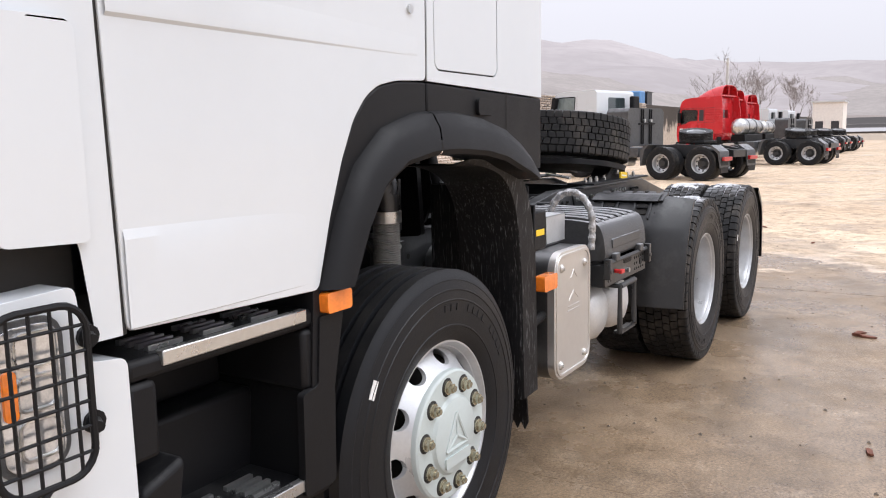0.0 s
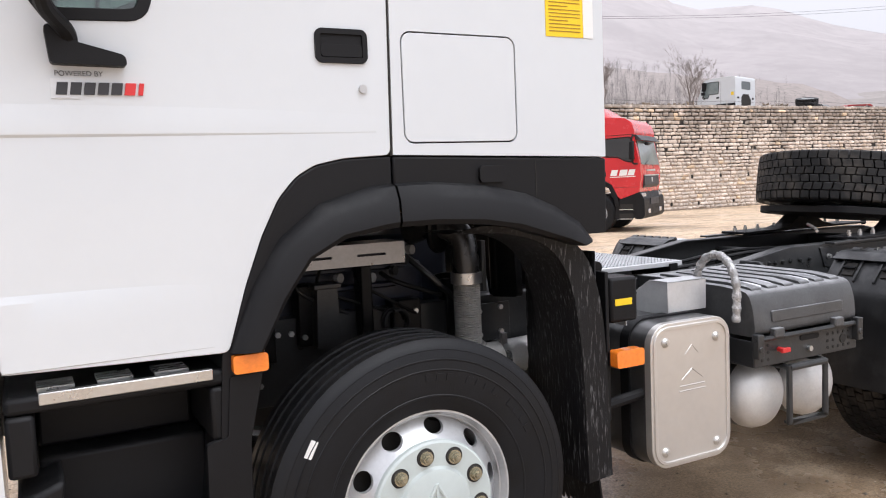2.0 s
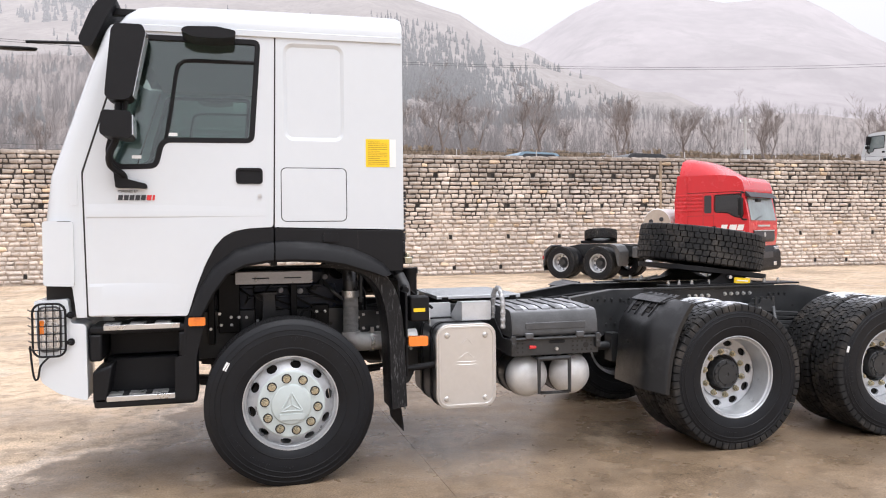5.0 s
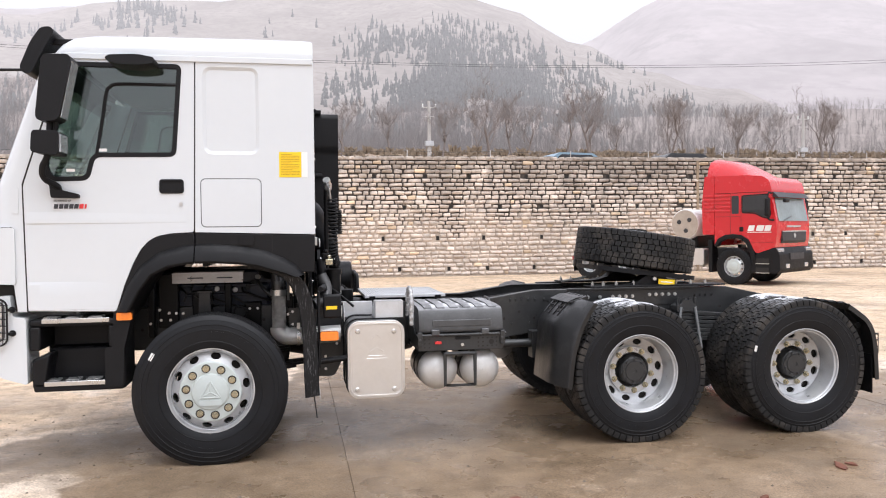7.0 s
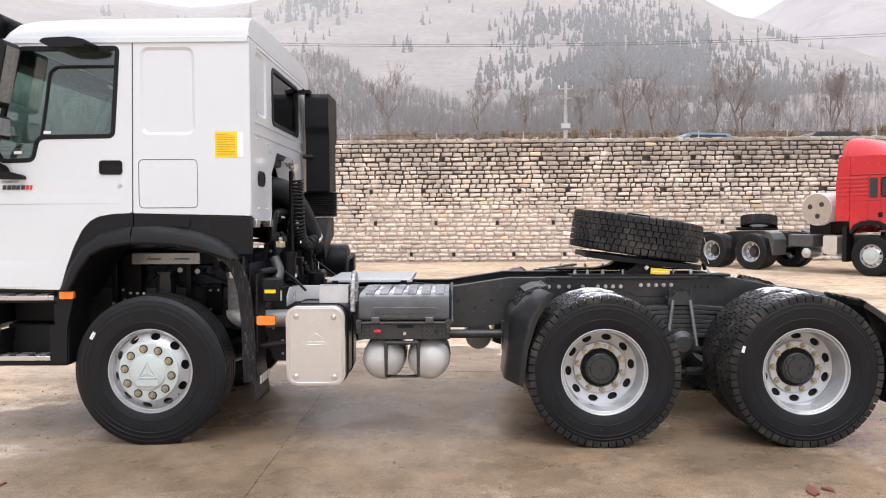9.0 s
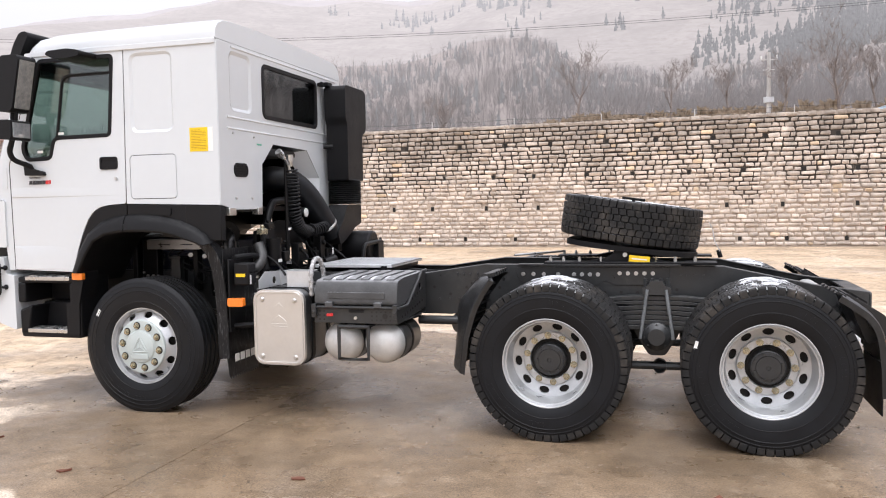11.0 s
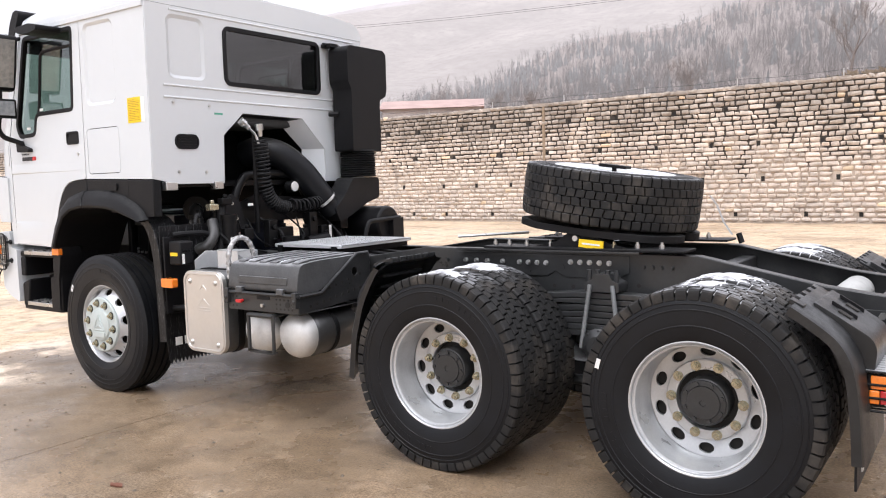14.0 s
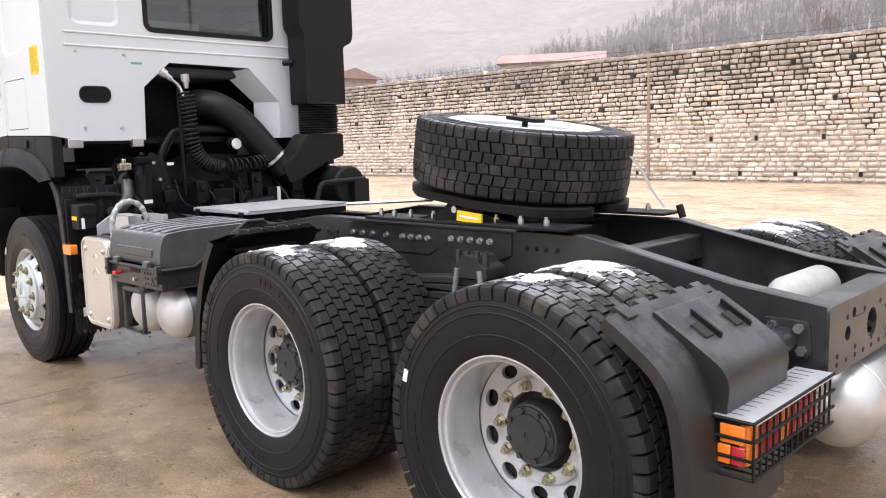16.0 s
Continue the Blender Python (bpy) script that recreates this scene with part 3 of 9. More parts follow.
FAR = [(-110, 6), (-75, 8), (-50, 11.5), (-34, 13), (-25, 14), (-10, 15), (0, 14), (14, 12), (19, 12.3), (27, 15.8), (36, 14.5), (47, 11), (60, 8.2), (68, 6.2), (78, 4.8), (95, 3.2), (120, 2.5)]
MID = [(-110, 5), (-80, 7), (-60, 9.5), (-44, 12), (-30, 13.2), (-18, 14.2), (-9, 16), (2, 16.4), (10, 17.3), (15, 15.7), (20.5, 12.9), (25, 11.0), (30, 9.0), (36, 7.0), (45, 5.4), (60, 5), (80, 3.4), (120, 2)]
NEAR = [(-110, 2), (-70, 3), (-42, 4.5), (-34, 6.2), (-22, 9.5), (-9, 12), (-4, 9), (3, 7.6), (9, 8.6), (18, 8.6), (26, 8.2), (36, 7.4), (44, 6.7), (52, 5.0), (60, 2.4), (80, 0.8), (120, 0.5)]
FARHILL = mist_glowing("far hillside with mist glow", (0.25, 0.225, 0.222), 0.008, 0.175, 200, 0.03, 0.85, 0.01)
MIDHILL = mist_glowing("rocky hillside with mist glow", (0.24, 0.216, 0.20), 0.03, 0.125, 130, 0.22, 0.85, 0.04)
NEARHILL = mist_glowing("wooded slope with mist glow", (0.21, 0.178, 0.16), 0.06, 0.105, 30, 0.5, 0.7, 0.0)
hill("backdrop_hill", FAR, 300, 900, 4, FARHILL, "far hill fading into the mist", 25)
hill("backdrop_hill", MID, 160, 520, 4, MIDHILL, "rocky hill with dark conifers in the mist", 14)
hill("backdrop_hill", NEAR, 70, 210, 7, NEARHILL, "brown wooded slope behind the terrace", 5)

# far trees carry the hills' mist as emission too
CONIFER = mist_glowing("conifer green with mist glow", (0.088, 0.09, 0.086), 0.3, 0.155, 110, 0.5, 0.5, 0.09)
TWIG = mist_glowing("grey twigs with mist glow", (0.11, 0.092, 0.083), 0.3, 0.10, 32, 0.6, 0.5, 0.0)
BARK = mat("grey bark", (0.22, 0.18, 0.155), 0.95, vary=0.25, size=2)
SHRUB = mat("dry grass and brush", (0.25, 0.195, 0.14), 0.95, vary=0.3, size=0.5)


def slope_z(az, r, table, r0, r1, z0, rough):
    a = radians(az)
    out = max(0.0, 80 / max(0.2, math.cos(a)) - r0)
    top = math.tan(radians(skyline(az, table))) * (r1 + out) + 1.6
    t = max(0.0, (r - r0 - out) / (r1 - r0))
    p = Vector((r * math.sin(a), r * math.cos(a), 0))
    return z0 + (top - z0) * t ** 1.15 + rough * t * (noise.noise(p * (3.1 / r1)) + 0.5 * noise.noise(Vector((p.x, p.y, 7)) * (11 / r1)))


def conifer(s, x, y, z, h, rng):
    n, layers = 6, 4
    for k in range(layers):
        zb, zt = z + h * (0.08 + 0.23 * k), z + h * (0.45 + 0.185 * k)
        r = h * 0.2 * (1 - 0.22 * k)
        v = [(x + r * rng.uniform(0.6, 1.25) * math.cos(2 * math.pi * i / n), y + r * rng.uniform(0.6, 1.25) * math.sin(2 * math.pi * i / n), zb + h * rng.uniform(-0.05, 0.05)) for i in range(n)] + [(x, y, zt)]
        s.add(v, [(i, (i + 1) % n, n) for i in range(n)])


def bare_far(s, x, y, z, h, rng):
    """A leafless tree far off: a stem and a rounded crown of thin twigs."""
    w = h * 0.0055
    d = Vector((abs(y), -x, 0)).normalized()

    def stick(p, q, a, b):
        p, q = Vector(p), Vector(q)
        s.add([p - d * a, p + d * a, q + d * b, q - d * b], [(0, 1, 2, 3)])

    lean = rng.uniform(-0.16, 0.16) * h
    stick((x, y, z - 0.3), (x + lean, y, z + h * 0.6), w * 0.75, w * 0.35)
    for _ in range(26):
        t = rng.uniform(0.22, 0.7)
        a = rng.uniform(0, 2 * math.pi)
        p = (x + lean * t, y, z + h * t)
        out, up = h * rng.uniform(0.05, 0.30) * math.sin(2.4 * t + 0.2), h * rng.uniform(0.06, 0.34)
        q = (p[0] + out * math.cos(a), y + out * math.sin(a), z + h * t + up)
        stick(p, q, w * 0.42, w * 0.16)


rng = random.Random(5)
green, twigs = Solid(), Solid()
def wooded(az, r, table, r0, r1, z0, rough, low, high):
    a = radians(az)
    conifer(green, r * math.sin(a), r * math.cos(a), slope_z(az, r, table, r0, r1, z0, rough) - 1, rng.triangular(low, high, low), rng)


# scattered groups high on the rocky hill, thinning out at their edges
for _ in range(9000):
    az, r = rng.uniform(-24, 26), rng.uniform(185, 500)
    v = noise.noise(Vector((az * 0.15, r * 0.012, 3))) + 0.4 * noise.noise(Vector((az * 0.6, r * 0.05, 8)))
    if rng.random() < 0.32 * max(0.0, v - 0.08) * 4:
        wooded(az, r, MID, 160, 520, 4, 14, 4.0, 9.5)
# the dense belt at the foot of the hill
for _ in range(6500):
    az, r = rng.triangular(2, 32, 16), rng.triangular(226, 430, 280)
    v = noise.noise(Vector((az * 0.22, r * 0.02, 5))) + 0.5 * noise.noise(Vector((az * 0.8, r * 0.06, 2)))
    if rng.random() < 0.7 + 1.5 * v:
        wooded(az, r, MID, 160, 520, 4, 14, 3.0, 7.5)
for _ in range(2600):
    az, r = rng.uniform(15, 36), rng.triangular(222, 420, 240)
    if rng.random() < 0.75 + noise.noise(Vector((az * 0.4, r * 0.03, 6))):
        wooded(az, r, MID, 160, 520, 4, 14, 3.0, 7.0)
for _ in range(5200):
    az, r = rng.uniform(-50, 24), rng.triangular(95, 225, 190)
    v = noise.noise(Vector((az * 0.12, r * 0.03, 9))) + 0.5 * noise.noise(Vector((az * 0.5, r * 0.09, 4)))
    if rng.random() < (0.4 if az < 0 else 0.22) + 1.3 * v:
        wooded(az, r, NEAR, 70, 210, 7, 5, 2.2, 5.2)
for _ in range(7600):
    az, t = rng.triangular(-62, 54, 10), rng.uniform(0.02, 0.95)
    a = radians(az)
    r = 70 + max(0.0, 80 / math.cos(a) - 70) + 140 * t
    bare_far(twigs, r * math.sin(a), r * math.cos(a), slope_z(az, r, NEAR, 70, 210, 7, 5), rng.uniform(2.6, 6.0), rng)
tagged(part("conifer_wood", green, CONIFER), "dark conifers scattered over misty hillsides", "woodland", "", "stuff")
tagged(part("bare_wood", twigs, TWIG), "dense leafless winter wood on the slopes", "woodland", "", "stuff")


def bare_tree(seed, h, material, label):
    """A leafless tree: tapered trunk, limbs and fine twigs."""
    rng = random.Random(seed)
    trunk, crown = Solid(), Solid()

    def limb(p, d, length, r, depth):
        pts, q, v = [p], p.copy(), d.copy()
        for _ in range(4):
            v = (v + Vector((rng.uniform(-0.16, 0.16), rng.uniform(-0.16, 0.16), rng.uniform(0.0, 0.12)))).normalized()
            q = q + v * length / 4
            pts.append(q.copy())
        radii = [r * (1 - 0.14 * i) for i in range(5)]
        (trunk if depth == 0 else crown).tube(pts, r, 7 if depth < 2 else 4, False, radii=radii)
        if depth < 4:
            for _ in range((6, 5, 4, 4)[depth]):
                k = rng.choice((2, 3, 4, 4) if depth else (2, 3, 3, 4, 4))
                side = Vector((rng.uniform(-1, 1), rng.uniform(-1, 1), rng.uniform(0.0, 0.75))).normalized()
                limb(pts[k], (v * 0.6 + side * 0.95).normalized(), length * rng.uniform(0.5, 0.74), max(0.008, radii[k] * 0.5), depth + 1)

    limb(Vector((0, 0, -0.3)), Vector((0, 0, 1)), h * 0.42, h * 0.02, 0)
    t = thing("tree", label, "tree")
    part("trunk", trunk, material, t)
    part("crown", crown, material, t)
    return t


TREEBARK = mat("grey brown bark", (0.205, 0.172, 0.155), 0.95, vary=0.2, size=1.5)
kinds = [bare_tree(k, h, TREEBARK, "tall leafless tree on the terrace behind the wall") for k, h in ((1, 6.2), (2, 5.0), (3, 5.6))]
spots = [(13.5, 45), (17, 52), (19.5, 47), (22.5, 50), (24.5, 55), (27, 46), (30, 52), (33.5, 48), (37.5, 55), (42, 50), (8.0, 55), (4.0, 50), (-3, 56), (-12, 50), (-25, 52), (-33, 60), (48, 58), (55, 52), (-40, 62), (64, 60), (92, 9.5), (97, 15), (84, 16), (15.5, 57), (20.5, 60), (28.5, 59), (35.5, 61), (45, 62), (10.5, 47), (39.5, 46), (51, 48)]
for i, (x, y) in enumerate(spots):
    m = pose(x, y, (rise(y, x) if y > 23 else 0.0) - 0.1, 0, 0, rng.uniform(0, 360)) @ Matrix.Scale(rng.uniform(0.9, 1.1), 4)
    if i < 3:
        kinds[i].matrix_basis = m
        kinds[i]["group"] = "trees on the terrace"
    else:
        copy_thing(kinds[i % 3], pose(x, y, (rise(y, x) if y > 23 else 0.0) - 0.1, 0, 0, rng.uniform(0, 360)) @ Matrix.Scale(1.7 if x > 80 else rng.uniform(0.85, 1.12), 4))
brush = Solid()
for _ in range(4200):
    x, y = rng.uniform(-55, 80), rng.uniform(30, 74)
    h = rng.uniform(0.15, 0.55) * (1 + 0.8 * max(0, noise.noise(Vector((x * 0.2, y * 0.2, 1)))))
    z = rise(y, x) - 0.02
    a = rng.uniform(0, 3.14)
    for k in range(3):
        b = a + k * 1.05
        dx, dy = math.cos(b) * 0.25, math.sin(b) * 0.25
        brush.add([(x - dx, y - dy, z), (x + dx, y + dy, z), (x + dx * 1.5, y + dy * 1.5, z + h), (x, y, z + h * 0.6), (x - dx * 1.4, y - dy * 1.4, z + h * 0.9)], [(0, 1, 2, 3, 4)])
tagged(part("brush", brush, SHRUB), "dry straw-coloured grass along the terrace", "grass", "", "stuff")


# ---- wheels ----
def sidewall_marks(s, r0, r1):
    """Two arcs of low moulded blocks on either sidewall."""
    for side in (-1, 1):
        for start in (35, 215):
            for k in range(13):
                if k in (4, 9):
                    continue
                a = radians(start + 5.2 * k)
                m = pose((r0 + r1) / 2 * math.cos(a), 0, (r0 + r1) / 2 * math.sin(a), 0, -math.degrees(a), 0)
                s.box(-(r1 - r0) / 2, (r1 - r0) / 2, min(side * 0.15, side * 0.1602), max(side * 0.15, side * 0.1602), -0.0125, 0.0125, m)
    return s


def front_tyre():
    """Ribbed steer tyre, axis along y, outer side at -y."""
    half = [(0.298, 0.118), (0.305, 0.138), (0.33, 0.149), (0.352, 0.1535), (0.354, 0.156), (0.358, 0.156), (0.36, 0.154), (0.40, 0.158), (0.437, 0.158), (0.439, 0.160), (0.442, 0.160), (0.444, 0.1578), (0.470, 0.155), (0.472, 0.1568), (0.475, 0.1568), (0.477, 0.154), (0.497, 0.149), (0.503, 0.1475), (0.505, 0.1485), (0.520, 0.143), (0.531, 0.134)]
    ribs = []
    for a, b in ((0.134, 0.092), (0.080, 0.038), (0.027, -0.027), (-0.038, -0.080), (-0.092, -0.134)):
        ribs += [(0.5385, a - 0.003), (0.5395, b + 0.003), (0.523, b - 0.001), (0.523, b - 0.010)]
    ribs = ribs[:-2]
    prof = [(r, y) for r, y in half] + ribs + [(r, -y) for r, y in reversed(half)]
    return sidewall_marks(Solid().lathe(prof, 72), 0.405, 0.428)


def drive_tyre():
    half = [(0.298, 0.118), (0.305, 0.138), (0.33, 0.149), (0.37, 0.155), (0.372, 0.1575), (0.376, 0.1575), (0.378, 0.156), (0.40, 0.158), (0.442, 0.1578), (0.444, 0.1598), (0.448, 0.1598), (0.45, 0.1572), (0.468, 0.1545), (0.47, 0.1565), (0.473, 0.1565), (0.475, 0.1535), (0.489, 0.150), (0.504, 0.140), (0.515, 0.124)]
    return sidewall_marks(Solid().lathe(half + [(0.519, 0.0)] + [(r, -y) for r, y in reversed(half)], 80), 0.402, 0.428)


def tread_blocks():
    """Shoulder lugs that wrap over the edge, and four staggered rows of blocks between them."""
    s, n = Solid(), 58
    lug = [(0.484, 0.146), (0.489, 0.1535), (0.512, 0.1552), (0.529, 0.1515), (0.5365, 0.142), (0.5395, 0.101), (0.512, 0.098)]
    for side, off in ((-1, 0.0), (1, 0.5)):
        for i in range(n):
            a0, a1 = 2 * math.pi * (i + off) / n, 2 * math.pi * (i + off + 0.84) / n
            k = len(lug)
            v = [(r * math.cos(a), side * y, r * math.sin(a)) for a, sk in ((a0, 0), (a1, 0)) for r, y in lug]
            s.add(v, [(j, (j + 1) % k, k + (j + 1) % k, k + j) for j in range(k)] + [tuple(range(k)), tuple(range(2 * k - 1, k - 1, -1))])
    for y0, y1, off, skew in ((-0.0945, -0.0500, 0.30, 0.014), (-0.0455, -0.0025, 0.80, -0.010), (0.0025, 0.0455, 0.30, 0.010), (0.0500, 0.0945, 0.80, -0.014)):
        for i in range(n):
            a0, a1 = 2 * math.pi * (i + off) / n, 2 * math.pi * (i + off + 0.88) / n
            v = []
            for q, d in ((0.510, 0.0), (0.5385, 0.0), (0.5412, 0.002)):
                for a, y in ((a0 + d * 1.5, y0 + d), (a1 - d * 1.5, y0 + d), (a1 + skew - d * 1.5, y1 - d), (a0 + skew + d * 1.5, y1 - d)):
                    v.append((q * math.cos(a), y, q * math.sin(a)))
            f = [(r * 4 + k, r * 4 + (k + 1) % 4, r * 4 + 4 + (k + 1) % 4, r * 4 + 4 + k) for r in (0, 1) for k in range(4)] + [(8, 9, 10, 11)]
            s.add(v, f)
    return s


def rim_disc(n_holes, r_mid, r_hole, y_of, r_in, r_out, wide, seg=20):
    """The wheel's disc from r_in to r_out with round vent holes cut through it."""
    s = Solid()
    for i in range(n_holes):
        a0, a1 = 2 * math.pi * i / n_holes, 2 * math.pi * (i + 1) / n_holes
        am = (a0 + a1) / 2
        ring, outer = [], []
        for k in range(seg):
            b = 2 * math.pi * k / seg + math.pi / seg
            dr, da = r_hole * math.cos(b), wide * math.sin(b) / r_mid
            ring.append((r_mid + dr, am + da))
            m = max(abs(math.cos(b)), abs(math.sin(b)))
            er, ea = math.cos(b) / m, math.sin(b) / m
            outer.append((r_out if er > 0.99 else r_in if er < -0.99 else (r_mid + er * ((r_out - r_mid) if er > 0 else (r_mid - r_in))), am + ea * (a1 - a0) / 2))
        pts = [(r * math.cos(a), y_of(r), r * math.sin(a)) for r, a in ring + outer]
        inner = [(r * math.cos(a), y_of(r) + 0.016, r * math.sin(a)) for r, a in ring]
        s.add(pts + inner, [(k, (k + 1) % seg, seg + (k + 1) % seg, seg + k) for k in range(seg)] + [(k, (k + 1) % seg, 2 * seg + (k + 1) % seg, 2 * seg + k) for k in range(seg)])
    return s


def nut_solid(r=0.0165, h=0.02, bolt=0.008):
    s = Solid()
    s.tube([(0, 0.004, 0), (0, -0.006, 0)], r * 1.35, 14)
    s.tube([(0, -0.006, 0), (0, -h, 0)], r, 6)
    s.tube([(0, -h, 0), (0, -h - bolt, 0)], r * 0.58, 8)
    return s


# dark disc on the hub plate, painted shade of a nut recess
RECESS_SHADE = mesh_of("nut_recess", Solid().lathe([(0.0315, 0.0), (0.0315, -0.0022), (0.029, -0.003), (0.0005, -0.003)], 20), HOLE_SHADE)
NUT_MESH = mesh_of("nut", nut_solid(), NUT)
TYRE_STEER = mesh_of("tyre", front_tyre(), RUBBER, 28)
TYRE_DRIVE = mesh_of("tyre", drive_tyre(), RUBBER, 28)
TREAD_MESH = mesh_of("tread", tread_blocks(), TREAD, 25)

# steer wheel: proud disc and pale hub cover
cone = lambda r: -0.165 + (r - 0.2) * 1.05
steer_rim = Solid().lathe([(0.296, 0.13), (0.305, 0.132), (0.308, 0.125), (0.297, 0.118), (0.28, 0.11), (0.276, 0.06), (0.262, 0.0), (0.262, -0.06), (0.276, -0.09), (0.281, -0.112), (0.297, -0.12), (0.309, -0.126), (0.307, -0.136), (0.298, -0.136), (0.288, -0.122), (0.279, -0.1)], 64)
s2 = rim_disc(10, 0.2475, 0.0235, cone, 0.21, 0.281, 0.035)
STEER_DISC = mesh_of("wheel_disc", s2, SILVER, 32, True)
STEER_RIM = mesh_of("wheel", steer_rim, SILVER, 32)
HUB_PLATE = mesh_of("hub_plate", Solid().lathe([(0.21, -0.13), (0.2155, -0.160), (0.213, -0.168), (0.206, -0.173), (0.132, -0.175), (0.128, -0.178), (0.124, -0.186), (0.118, -0.189), (0.0005, -0.191)], 56), MINT, 30)
mark = Solid()
for a in (90, 210, 330):
    d, e = radians(a), radians(a + 120)
    mark.tube([(0.062 * math.cos(d), -0.191, 0.062 * math.sin(d)), (0.062 * math.cos(e), -0.191, 0.062 * math.sin(e))], 0.0055, 6)
    mark.tube([(0, -0.191, 0), (0.062 * math.cos(d), -0.191, 0.062 * math.sin(d))], 0.005, 6)
mark.plate(rounded(-0.062, 0.062, -0.075, -0.045, 0.006, 2), -0.197, -0.188)
MARK = mesh_of("emblem", mark, MINT)

# drive wheel: deep dish
drive_rim = Solid().lathe([(0.296, 0.13), (0.305, 0.132), (0.297, 0.118), (0.28, 0.11), (0.276, 0.07), (0.272, 0.06), (0.272, -0.03), (0.276, -0.085), (0.282, -0.112), (0.297, -0.12), (0.309, -0.126), (0.309, -0.137), (0.300, -0.139), (0.295, -0.134), (0.2925, -0.122), (0.2885, -0.119), (0.2860, -0.123), (0.2790, -0.120), (0.2745, -0.108), (0.2735, -0.085), (0.2680, -0.06), (0.262, -0.025), (0.264, 0.0), (0.262, 0.03)], 64)
dish = lambda r: 0.062 - (r - 0.19) * 0.3
s3 = rim_disc(10, 0.2265, 0.0235, dish, 0.19, 0.264, 0.036)
DRIVE_DISC = mesh_of("wheel_disc", s3, SILVER, 32, True)
DRIVE_RIM = mesh_of("wheel", drive_rim, SILVER, 32)
BOLT_RING = mesh_of("bolt_ring", Solid().lathe([(0.191, 0.063), (0.188, 0.047), (0.184, 0.044), (0.1425, 0.044), (0.1405, 0.047), (0.1405, 0.10)], 48), SILVER, 30)
DRUM = mesh_of("hub", Solid().lathe([(0.145, 0.10), (0.112, 0.095), (0.1105, 0.012), (0.107, 0.004), (0.101, 0.001), (0.099, -0.006), (0.078, -0.009), (0.075, -0.016), (0.015, -0.018), (0.013, -0.013), (0.0005, -0.013)], 40), CHASSIS, 30)
# drums wear the hole shade colour so the vent holes look dark inside
BRAKE = mesh_of("brake_drum", Solid().lathe([(0.10, 0.085), (0.255, 0.085), (0.258, 0.10), (0.258, 0.27), (0.10, 0.28)], 32), HOLE_SHADE, 30)
STEER_BRAKE = mesh_of("brake_drum", Solid().lathe([(0.10, -0.055), (0.252, -0.055), (0.255, -0.04), (0.255, 0.12), (0.10, 0.13)], 32), HOLE_SHADE, 30)
HUBBOLT = mesh_of("hub_bolt", Solid().tube([(0, 0, 0), (0, -0.014, 0)], 0.010, 6), CHASSIS)
TAG = mesh_of("sticker", Solid().box(-0.012, 0.012, -0.001, 0.002, -0.028, 0.028), PAPER)


def tyre_snow(seed, amount):
    """A thin crust of snow on the crown of a tyre, sinking into the tread at its ragged edge."""
    rows = []
    for i in range(45):
        a = 90 + (i - 22) * 1.35
        row = []
        for k in range(25):
            u = k / 12 - 1
            p = Vector((a * 0.11, u * 1.5, seed * 3.7))
            f = amount + 0.75 * noise.noise(p) + 0.4 * noise.noise(p * 2.7) + 0.2 * noise.noise(p * 7) - (abs(a - 90) / 22) ** 2 - 0.6 * abs(u) ** 6
            r = 0.531 + 0.017 * max(0.0, min(1.0, 0.35 + f))
            row.append((r * math.cos(radians(a)), 0.138 * u, r * math.sin(radians(a)) - (0.012 * abs(u) ** 5)))
        rows.append(row)
    return mesh_of("snow", Solid().grid(rows), SNOW, 60)


SNOWCAPS = [tyre_snow(k, 0.38 + 0.22 * (k % 2)) for k in range(4)]


def steer_wheel(parent, m, turn=0):
    m = m @ pose(0, 0, 0, 0, turn, 0)
    w = part("wheel", STEER_RIM, None, parent, "silver steel steer wheel with pale hub cover", m=m)
    part("tyre", TYRE_STEER, None, w, "black ribbed steer tyre")
    part("wheel_disc", STEER_DISC, None, w)
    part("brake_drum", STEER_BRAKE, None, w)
    hub = part("hub_plate", HUB_PLATE, None, w, "pale mint hub cover")
    part("emblem", MARK, None, w, m=pose(0, 0, 0, 0, -turn, 0) @ Matrix.Diagonal((1.25, 1, 1.25, 1)))
    for k in range(10):
        a = radians(36 * k)
        part("nut_recess", RECESS_SHADE, None, w, m=pose(0.1675 * math.cos(a), -0.172, 0.1675 * math.sin(a)))
        part("nut", NUT_MESH, None, w, m=pose(0.1675 * math.cos(a), -0.176, 0.1675 * math.sin(a)) @ Matrix.Scale(1.05, 4))
    a = radians(155)
    part("sticker", TAG, None, w, m=pose(0.475 * math.cos(a), -0.1555, 0.475 * math.sin(a), 0, 20, 0))
    return w


